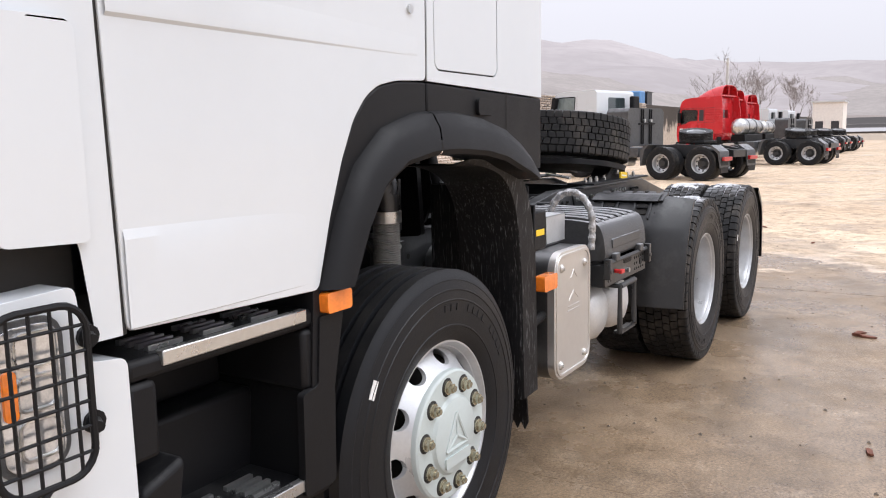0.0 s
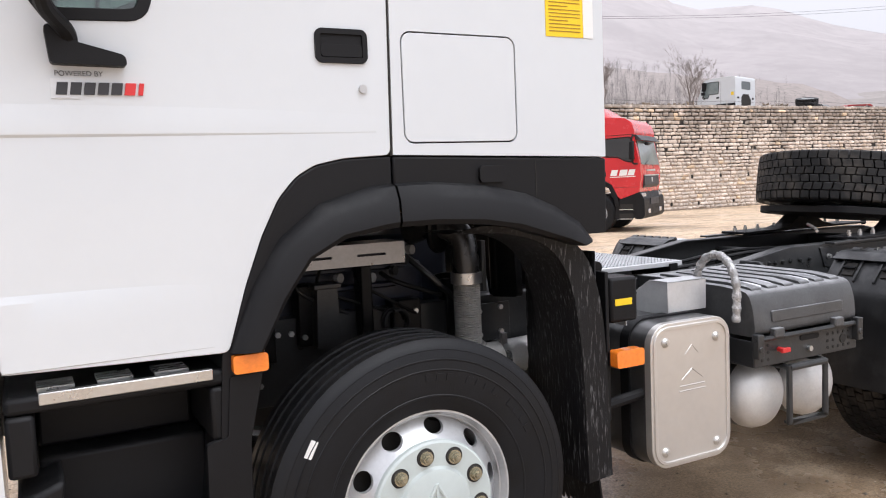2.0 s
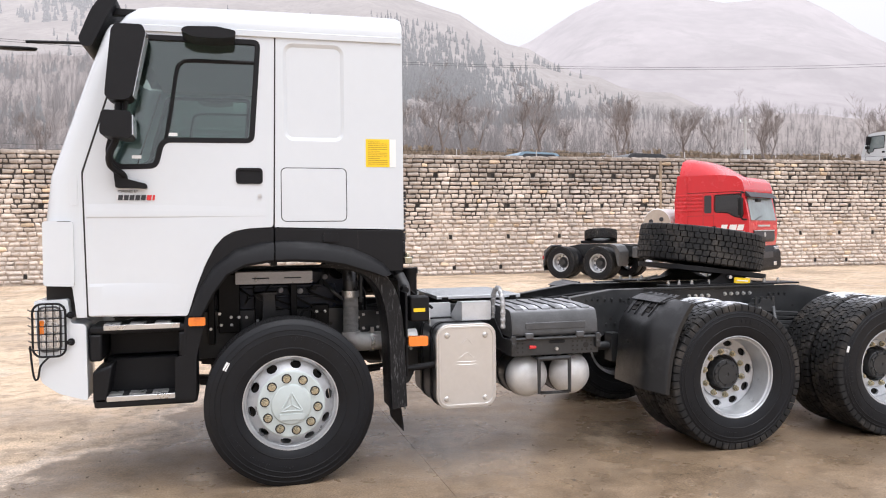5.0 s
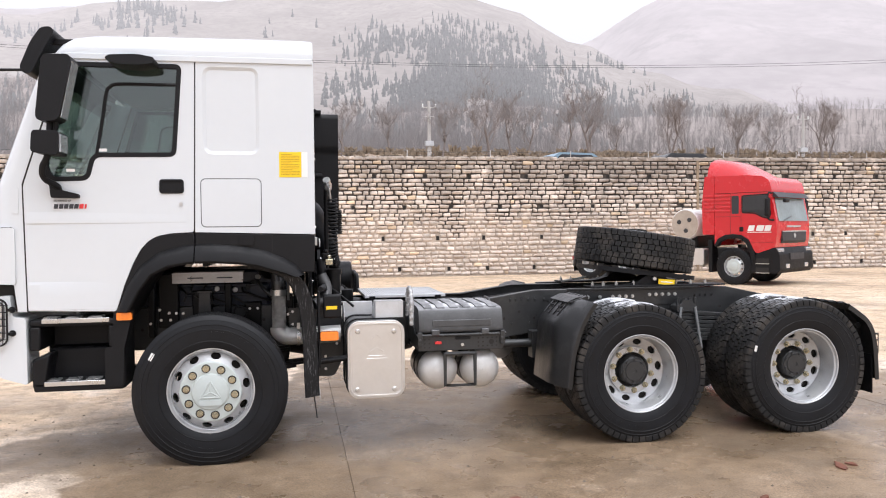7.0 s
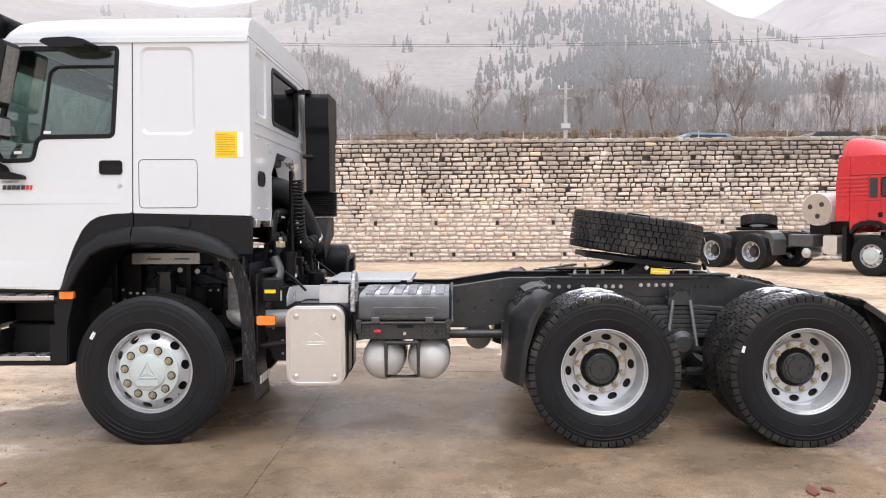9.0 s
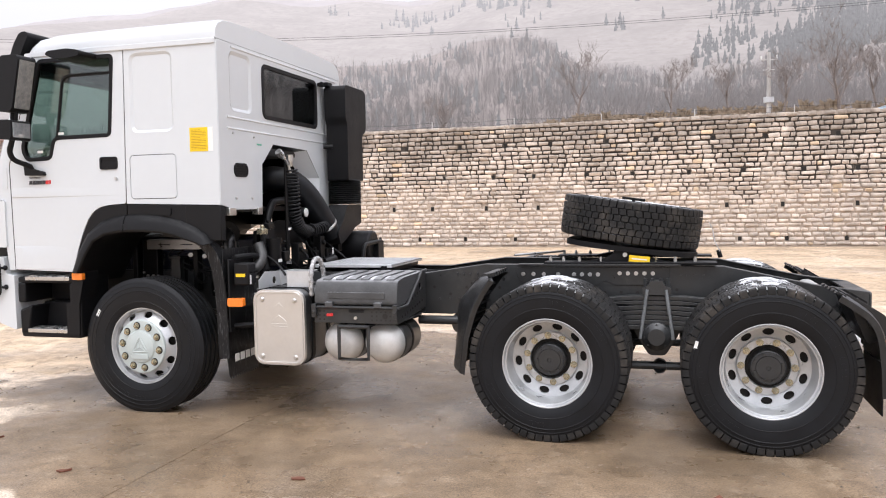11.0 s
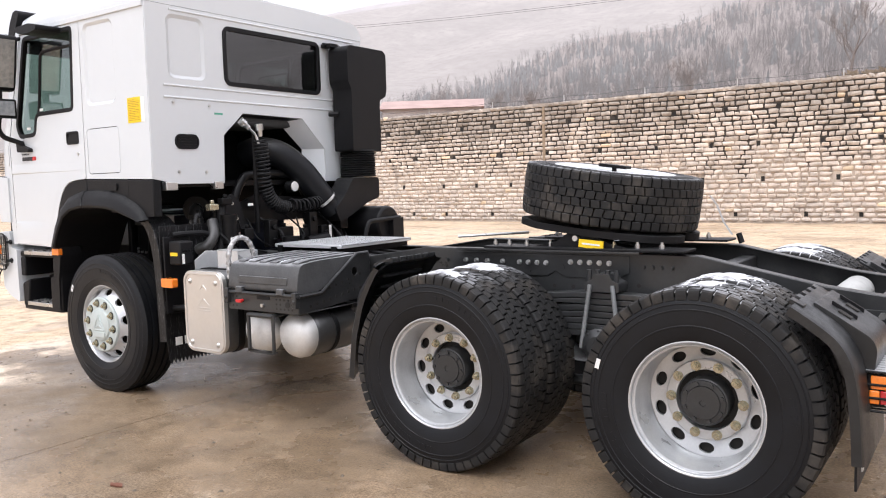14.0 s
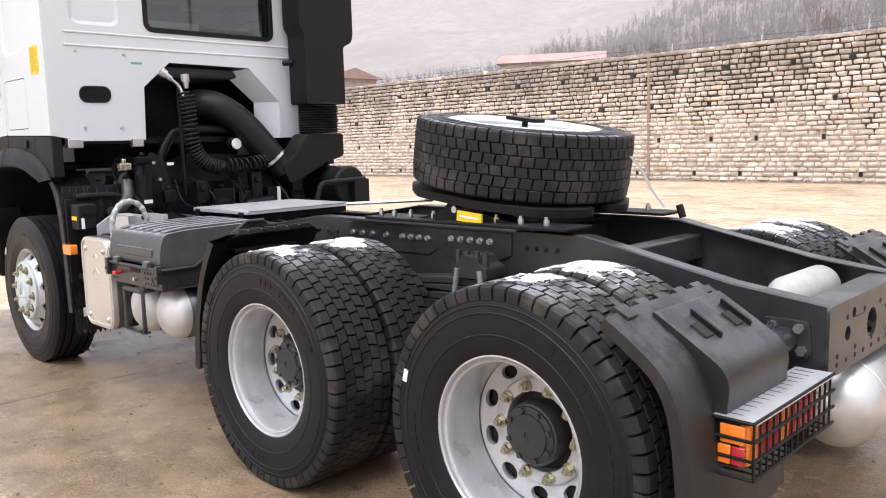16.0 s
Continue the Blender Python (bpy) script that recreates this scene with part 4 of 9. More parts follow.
def drive_wheel(parent, m, turn=0, caps=(0, 1), tag=False):
    m = m @ pose(0, 0, 0, 0, turn, 0)
    w = part("wheel", DRIVE_RIM, None, parent, "silver deep-dish drive wheel", m=m)
    part("tyre", TYRE_DRIVE, None, w, "black drive tyre")
    part("wheel_disc", DRIVE_DISC, None, w)
    tagged(part("tread", TREAD_MESH, None, w, "deep block tread"), kind="stuff")
    part("bolt_ring", BOLT_RING, None, w)
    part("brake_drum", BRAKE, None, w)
    part("hub", DRUM, None, w, "charcoal axle hub", m=pose(0, -0.0, 0))
    for k in range(10):
        a = radians(36 * k)
        part("nut", NUT_MESH, None, w, m=pose(0.1635 * math.cos(a), 0.044, 0.1635 * math.sin(a)) @ Matrix.Diagonal((1.05, 1.3, 1.05, 1)))
    for k in range(8):
        a = radians(45 * k + 10)
        part("hub_bolt", HUBBOLT, None, w, m=pose(0.088 * math.cos(a), -0.004, 0.088 * math.sin(a)))
    a, back = radians(160), pose(0, 0, 0, 0, -turn, 0)
    if tag:
        part("sticker", TAG, None, w, m=back @ pose(0.474 * math.cos(a), -0.1575, 0.474 * math.sin(a), 0, 15, 0) @ Matrix.Scale(0.85, 4))
    part("paper_tag", TAG, None, w, m=back @ pose(-0.266, -0.03, 0.05, 0, 0, 90))
    part("inner_tyre", TYRE_DRIVE, None, w, "inner twin tyre", m=pose(0, 0.335, 0, 0, 7, 0))
    tagged(part("inner_tread", TREAD_MESH, None, w, "block tread of the inner twin tyre", m=pose(0, 0.335, 0, 0, 7, 0)), kind="stuff")
    part("inner_rim", DRIVE_RIM, None, w, m=pose(0, 0.335, 0, 0, 0, 180))
    part("snow", SNOWCAPS[caps[0]], None, w, "patch of thin snow on the tread", m=pose(0, 0, 0, 0, -turn, 0))
    part("snow", SNOWCAPS[caps[1]], None, w, "patch of thin snow on the tread", m=pose(0, 0.335, 0, 0, -turn, 0))
    return w


# ---- the white tractor ----
truck = thing("tractor_truck", "new white three-axle tractor truck with charcoal chassis and black fenders", "truck")
AX = (0.0, 3.225, 4.63)
HZ = 0.532
steer_wheel(truck, pose(AX[0], -1.0, HZ), 8)
steer_wheel(truck, pose(AX[0], 1.0, HZ, 0, 0, 180), 20)
for i, x in enumerate(AX[1:]):
    drive_wheel(truck, pose(x, -1.09, HZ), 12 + 25 * i, (2 * i, 2 * i + 1), i == 1)
    drive_wheel(truck, pose(x, 1.09, HZ, 0, 0, 180), 5 + 17 * i, (1, 3))

# frame rails
TOPZ = [(-1.25, 0.98), (-0.9, 1.075), (2.13, 1.065), (2.62, 1.138), (4.40, 1.130), (5.02, 1.0), (5.36, 0.955)]
BOTZ = [(5.36, 0.715), (4.7, 0.80), (2.75, 0.80), (2.35, 0.74), (-0.9, 0.74), (-1.25, 0.8)]
for sgn in (-1, 1):
    rail = Solid().plate(TOPZ + BOTZ, sgn * 0.43, sgn * 0.42)
    up = [(x, z) for x, z in TOPZ]
    lo = list(reversed(BOTZ))
    for pts, d in ((up, -0.01), (lo, 0.01)):
        rail.plate(pts + [(x, z + d) for x, z in reversed(pts)], sgn * 0.42, sgn * 0.35)
    r = part("frame_rail", rail, CHASSIS, truck, "charcoal steel frame rail with rows of bolts", bevel=0.004)
    # doubler plate, bolts, and rows of dark discs painted as holes
    dbl = Solid().plate([(2.86, 1.118), (4.02, 1.118), (4.02, 1.02), (3.93, 0.985), (3.62, 0.985), (3.56, 1.02), (3.5, 0.985), (3.0, 0.985), (2.9, 1.01)], sgn * 0.43, sgn * 0.438)
    part("doubler_plate", dbl, CHASSIS, r, bevel=0.002)
    part("mount_angle", Solid().box(2.9, 4.1, min(sgn * 0.438, sgn * 0.50), max(sgn * 0.438, sgn * 0.50), 1.135, 1.147), CHASSIS, r, bevel=0.002)
    bolt_mesh = mesh_of("bolt", Solid().tube([(0, 0, 0), (0, sgn * 0.006, 0)], 0.016, 10).tube([(0, sgn * 0.006, 0), (0, sgn * 0.02, 0)], 0.0115, 6), STEEL)
    dull_mesh = mesh_of("bolt", Solid().tube([(0, 0, 0), (0, sgn * 0.012, 0)], 0.012, 8).tube([(0, sgn * 0.012, 0), (0, sgn * 0.018, 0)], 0.008, 8), CHASSIS)
    # flat disc that paints the shade of a drilled hole
    hole_mesh = mesh_of("bolt_hole", Solid().tube([(0, -0.001 * sgn, 0), (0, sgn * 0.0015, 0)], 0.012, 10), HOLE_SHADE)
    for x in (2.93, 3.01, 3.09, 3.2, 3.32, 3.38, 3.44, 3.5, 3.66, 3.72, 3.78, 3.84, 3.9):
        part("bolt", bolt_mesh, None, r, m=pose(x, sgn * 0.438, 1.065 + (0.01 if x > 3.6 else 0)))
    for x in (2.4, 2.45, 2.5, 2.56, 2.62, 2.7, 2.78, 4.1, 4.15, 4.2, 4.26, 4.72, 4.8, 4.9, 5.0, 5.08):
        part("bolt", dull_mesh, None, r, m=pose(x, sgn * 0.43, 1.06 if x < 4.5 else 0.93 - (x - 4.7) * 0.2))
    for x in (2.25, 2.33, 2.41, 2.57, 2.65, 2.73, 4.5, 4.6):
        part("bolt", dull_mesh, None, r, m=pose(x, sgn * 0.43, 0.86))
    for k in range(46):
        x = -0.85 + 0.133 * k
        if not 2.86 < x < 4.05 and x < 5.1:
            part("bolt_hole", hole_mesh, None, r, m=pose(x, sgn * 0.43, 0.955 if k % 2 else 0.90))
    for k in range(9):
        part("bolt_hole", hole_mesh, None, r, m=pose(2.95 + 0.12 * k, sgn * 0.43, 0.93))
for x, z, h in ((-0.6, 0.9, 0.16), (0.9, 0.93, 0.16), (2.3, 0.93, 0.2), (3.0, 0.97, 0.2), (3.92, 0.99, 0.22), (4.45, 1.0, 0.12)):
    part("cross_member", Solid().box(x - 0.045, x + 0.045, -0.418, 0.418, z - h / 2, z + h / 2), CHASSIS, truck, bevel=0.01)
# rear beam with its holes
beam_holes = [arc(0.0, 0.83, 0.055, 0, 360, 16)[:-1], arc(-0.26, 0.835, 0.028, 0, 360, 12)[:-1], arc(0.26, 0.835, 0.028, 0, 360, 12)[:-1], arc(-0.2, 0.9, 0.02, 0, 360, 10)[:-1], arc(0.2, 0.9, 0.02, 0, 360, 10)[:-1]]
rear_beam = Solid().plate(rounded(-0.44, 0.44, 0.71, 0.955, 0.02), 5.352, 5.364, beam_holes, "x").box(5.25, 5.352, -0.42, 0.42, 0.943, 0.955)
rb = part("rear_cross_member", rear_beam, CHASSIS, truck, "charcoal rear beam with punched holes", bevel=0.003)
rb_hole = mesh_of("bolt_hole", Solid().tube([(0, 0, 0), (0.002, 0, 0)], 0.010, 8), HOLE_SHADE)
for k in range(9):
    part("bolt_hole", rb_hole, None, rb, m=pose(5.3635, -0.36 + 0.09 * k, 0.745))
    part("bolt_hole", rb_hole, None, rb, m=pose(5.3635, -0.36 + 0.09 * k, 0.775 + 0.12 * (k % 2)))

U_STEEL = mat("grey painted rod", (0.22, 0.23, 0.235), 0.4, metal=0.3, vary=0.15)
DOME = mat("brushed tank dome", (0.66, 0.655, 0.64), 0.5, metal=0.55, vary=0.12, size=10, rough_vary=0.1)
# axles, springs and linkage
for x in AX:
    part("axle", Solid().tube([(x, -0.75, HZ), (x, 0.75, HZ)], 0.075, 16).lathe([(0.001, -0.2), (0.15, -0.18), (0.24, -0.1), (0.26, 0), (0.24, 0.1), (0.15, 0.18), (0.001, 0.2)] if x > 1 else [(0.08, -0.1), (0.08, 0.1)], 20, pose(x, 0, HZ, 0, 0, 90)), DARK, truck)
for sgn in (-1, 1):
    spring = Solid()
    for k in range(7):
        l = 0.86 - 0.085 * k
        pts = [(3.93 + t * l, 0.93 - 0.036 * k - 0.10 * t * t * (l / 0.86) ** 2) for t in (-1, -0.6, -0.2, 0.2, 0.6, 1)]
        spring.plate(pts + [(x, z - 0.03) for x, z in reversed(pts)], sgn * 0.5, sgn * 0.6)
    part("leaf_spring", spring, CHASSIS, truck, "stacked charcoal leaf spring pack", bevel=0.004)
    part("spring_saddle", Solid().plate(softened([(3.83, 0.985), (3.87, 1.0), (3.885, 1.035), (3.975, 1.035), (3.99, 1.0), (4.03, 0.985), (4.03, 0.935), (3.83, 0.935)], 0.012), sgn * 0.49, sgn * 0.62), CHASSIS, truck, bevel=0.006)
    for x in (3.85, 3.90, 3.96, 4.01):
        part("saddle_nut", Solid().tube([(x, sgn * 0.6, 0.99), (x, sgn * 0.6, 1.055)], 0.015, 6), CHASSIS, truck)
    for x in (3.865, 3.995):
        part("u_bolt", Solid().tube([(x, sgn * 0.625, 0.975), (3.93 + (x - 3.93) * 1.75, sgn * 0.645, 0.62)], 0.0125, 10), U_STEEL, truck)
    part("trunnion_bracket", Solid().plate(softened([(3.72, 0.78), (4.14, 0.78), (4.08, 0.62), (3.99, 0.47), (3.87, 0.47), (3.78, 0.62)], 0.03), sgn * 0.36, sgn * 0.47), CHASSIS, truck, bevel=0.01)
    for k in range(8):
        a = radians(45 * k)
        part("cap_bolt", Solid().tube([(3.93 + 0.083 * math.cos(a), sgn * 0.655, 0.64 + 0.083 * math.sin(a)), (3.93 + 0.083 * math.cos(a), sgn * 0.672, 0.64 + 0.083 * math.sin(a))], 0.009, 6), CHASSIS, truck)
    part("trunnion_cap", Solid().lathe([(0.001, -0.07), (0.06, -0.07), (0.085, -0.05), (0.1, -0.04), (0.1, 0.12)], 24, pose(3.93, sgn * 0.62, 0.64, 0, 0, 0 if sgn < 0 else 180)), CHASSIS, truck)
    part("torque_rod", Solid().tube([(3.4, sgn * 0.5, 0.4), (4.45, sgn * 0.5, 0.4)], 0.03, 10).lathe([(0.05, -0.04), (0.05, 0.04), (0.001, 0.04)], 14, pose(3.95, sgn * 0.5, 0.4)), CHASSIS, truck)
    fs = Solid()
    for k in range(3):
        pts = [(t * (0.8 - 0.1 * k), 0.60 - 0.03 * k + 0.05 * t * t) for t in (-1, -0.5, 0, 0.5, 1)]
        fs.plate([(x, z) for x, z in pts] + [(x, z - 0.02) for x, z in reversed(pts)], sgn * 0.42, sgn * 0.5)
    part("front_spring", fs, DARK, truck)

# cab tilt gear, gearbox and engine
part("engine_block", Solid().box(-0.9, 0.55, -0.3, 0.3, 0.75, 1.36).box(-0.7, 0.4, -0.36, -0.3, 0.95, 1.25), BLUE, truck, "dark blue engine block", bevel=0.03)
part("gearbox", Solid().lathe([(0.001, -0.55), (0.2, -0.55), (0.25, -0.3), (0.27, 0.1), (0.2, 0.5), (0.1, 0.52), (0.001, 0.52)], 24, pose(1.05, 0, 0.82, 0, 0, 90)), DARK, truck)
part("heat_shield", Solid().plate(rounded(-0.33, 0.20, 1.268, 1.352, 0.008), -0.60, -0.593, [rounded(-0.22, -0.1, 1.303, 1.313, 0.004, 2), rounded(0.0, 0.12, 1.303, 1.313, 0.004, 2)]).box(-0.33, 0.2, -0.593, -0.42, 1.346, 1.352), SHIELD, truck, "pressed steel heat shield")
for x0, x1, z0, z1, y in ((-0.45, -0.3, 0.92, 1.34, -0.5), (-0.52, -0.47, 0.85, 1.38, -0.55), (-0.2, -0.05, 0.96, 1.2, -0.47), (0.05, 0.1, 0.9, 1.26, -0.5), (0.2, 0.33, 0.85, 1.1, -0.46), (0.46, 0.58, 0.8, 1.16, -0.44)):
    part("mounting_bracket", Solid().box(x0, x1, y, y + 0.08, z0, z1), DARK, truck, bevel=0.008)
bm = mesh_of("bolt", Solid().tube([(0, 0, 0), (0, -0.014, 0)], 0.011, 6), STEEL)
for x, z, y in ((-0.43, 0.98, -0.5), (-0.36, 0.98, -0.5), (-0.5, 0.96, -0.55), (-0.18, 1.0, -0.47), (-0.1, 1.0, -0.47), (0.24, 0.9, -0.46), (0.24, 1.05, -0.46), (0.3, 1.05, -0.46), (0.5, 0.9, -0.5), (0.54, 1.0, -0.5), (0.5, 1.1, -0.5), (-0.44, 1.06, -0.5)):
    part("bolt", bm, None, truck, m=pose(x, y, z))
# exhaust: bellows pipe dropping to a bright cross pipe
pipe = Solid().tube(smooth_path([(0.33, -0.38, 1.37), (0.38, -0.5, 1.40), (0.455, -0.58, 1.36), (0.47, -0.6, 1.26), (0.47, -0.6, 1.18)]), 0.055, 16)
part("exhaust_elbow", pipe, mat("blackened steel", (0.055, 0.055, 0.056), 0.28, metal=0.6, vary=0.3, size=12), truck, "dark exhaust elbow")
bl = Solid()
bl.tube([(0.47, -0.6, 1.19 - 0.0045 * k) for k in range(66)], 0.05, 18, radii=[0.052 + 0.005 * (k % 2) for k in range(66)])
part("exhaust_bellows", bl, BRAID, truck, "braided steel exhaust bellows")
part("exhaust_pipe", Solid().tube(smooth_path([(0.47, -0.6, 0.91), (0.475, -0.6, 0.875), (0.52, -0.6, 0.84), (0.6, -0.6, 0.835), (0.95, -0.6, 0.845)]), 0.068, 20), DOME, truck, "bright exhaust pipe")
part("pipe_clamp", Solid().lathe([(0.062, -0.012), (0.062, 0.012)], 18, pose(0.62, -0.6, 0.835, 0, 0, 90)).lathe([(0.071, -0.014), (0.074, -0.014), (0.074, 0.014), (0.071, 0.014)], 20, pose(0.62, -0.6, 0.835, 0, 0, 90)).box(0.608, 0.632, -0.64, -0.62, 0.89, 0.94), STEEL, truck)
part("exhaust_flange", Solid().lathe([(0.055, -0.012), (0.108, -0.012), (0.114, 0.0), (0.108, 0.012), (0.055, 0.012)], 24, Matrix.Translation((0.40, -0.52, 1.395)) @ Vector((0.07, -0.09, -0.01)).to_track_quat("Y", "Z").to_matrix().to_4x4()), DARK, truck, "dark exhaust flange")
part("exhaust_band", Solid().tube([(0.47, -0.6, 1.205), (0.47, -0.6, 1.16)], 0.064, 18), STEEL, truck, "bright pipe band")
part("bellows_stay", Solid().box(0.535, 0.555, -0.62, -0.58, 1.12, 1.33), CHASSIS, truck, bevel=0.004)
# plates, hanger and hoses seen under the arch
gus = part("gusset_plate", Solid().box(0.545, 0.73, -0.51, -0.50, 0.89, 1.05), CHASSIS, truck, "charcoal gusset plate", bevel=0.003)
for x, z in ((0.575, 1.02), (0.68, 1.03), (0.575, 0.92), (0.68, 0.925)):
    part("bolt", bm, None, gus, m=pose(x, -0.51, z))
hang = part("spring_hanger", Solid().plate(softened([(-0.14, 1.19), (-0.06, 1.19), (-0.05, 0.96), (-0.15, 0.96)], 0.01), -0.53, -0.45), CHASSIS, truck, "charcoal spring hanger", bevel=0.008)
part("hanger_cap", Solid().box(-0.155, -0.045, -0.54, -0.44, 1.185, 1.205), CHASSIS, hang, bevel=0.004)
for x, z in ((-0.362, 1.039), (-0.309, 1.037), (-0.258, 1.035), (-0.384, 0.857)):
    part("bolt", bm, None, truck, m=pose(x, -0.55, z))
coilpts = [(0.17 + 0.05 * math.cos(0.5 * i), -0.52 - 0.002 * i, 1.03 + 0.05 * math.sin(0.5 * i)) for i in range(30)]
part("cable_coil", Solid().tube(coilpts, 0.008, 6), BLACK, truck, "black coiled cable")
rng = random.Random(31)
for k in range(9):
    x = -0.42 + 0.12 * k
    part("hose", Solid().tube(smooth_path([(x, -0.40, 1.3 - rng.uniform(0, 0.15)), (x + rng.uniform(-0.05, 0.1), -0.48, 1.18), (x + rng.uniform(0, 0.25), -0.47, 1.06 + rng.uniform(-0.04, 0.06))]), rng.choice((0.007, 0.010, 0.014)), 7), rng.choice((BLACK, DARK, CHASSIS)), truck)
for x0, x1, z in ((-0.3, 0.3, 1.225), (-0.25, 0.25, 1.15)):
    part("engine_rib", Solid().box(x0, x1, -0.40, -0.36, z, z + 0.022), BLUE, truck, bevel=0.006)
for x, z in ((0.12, 1.2), (0.22, 1.22), (-0.02, 1.21), (0.3, 1.3), (0.27, 1.26)):
    part("pipe_union", Solid().tube([(x, -0.42, z), (x + 0.01, -0.44, z)], 0.02, 10), rng.choice((STEEL, GALV, CHASSIS)), truck)


# ---- cab ----
def inset(poly, d):
    """A polygon moved inwards by d on every side (anticlockwise or clockwise)."""
    area = sum(a[0] * b[1] - b[0] * a[1] for a, b in zip(poly, poly[1:] + poly[:1]))
    s, out, n = (1 if area > 0 else -1), [], len(poly)
    for i in range(n):
        p, a, b = Vector(poly[i]), Vector(poly[i - 1]), Vector(poly[(i + 1) % n])
        e, f = (p - a).normalized(), (b - p).normalized()
        n1, n2 = Vector((-e.y, e.x)) * s, Vector((-f.y, f.x)) * s
        k = n1 + n2
        q = p + k * (d / max(0.3, 1 + n1.dot(n2)))
        out.append((q.x, q.y))
    return out


def flip(pts):
    return [(p[0], -p[1], p[2]) for p in pts]


def pressed(s, ring, lip, depth, y, sgn=-1, axis="y"):
    """A pressed field in sheet metal: from a ring at y down a sloping lip to a flat field."""
    inner = inset(ring, lip)
    n = len(ring)
    at = (lambda p, d: (p[0], d, p[1])) if axis == "y" else (lambda p, d: (d, p[0], p[1]))
    tris = tessellate_polygon([[Vector((p[0], p[1], 0)) for p in inner]])
    s.add([at(p, y) for p in ring] + [at(p, y - sgn * depth) for p in inner],
          [(i, (i + 1) % n, n + (i + 1) % n, n + i) for i in range(n)] + [tuple(n + k for k in t) for t in tris])


YS = 1.16
DOOR = [(-1.188, 1.135), (-0.622, 1.118), (-0.565, 1.30), (-0.51, 1.44), (-0.455, 1.545), (-0.40, 1.605), (-0.34, 1.638), (-0.25, 1.655), (-0.096, 1.662), (-0.075, 2.86), (-0.925, 2.86), (-1.205, 1.99)]
WIN = softened([(-0.882, 2.83), (-0.165, 2.83), (-0.212, 2.195), (-0.745, 2.19), (-0.785, 2.03), (-1.03, 2.022), (-1.078, 2.12)], 0.045)
SIDE = [(-0.087, 1.662), (0.742, 1.640), (0.742, 2.884), (-0.066, 2.884)]
FIELD = rounded(-0.022, 0.362, 2.21, 2.825, 0.06)
HATCH = rounded(-0.047, 0.373, 1.695, 2.04, 0.035)

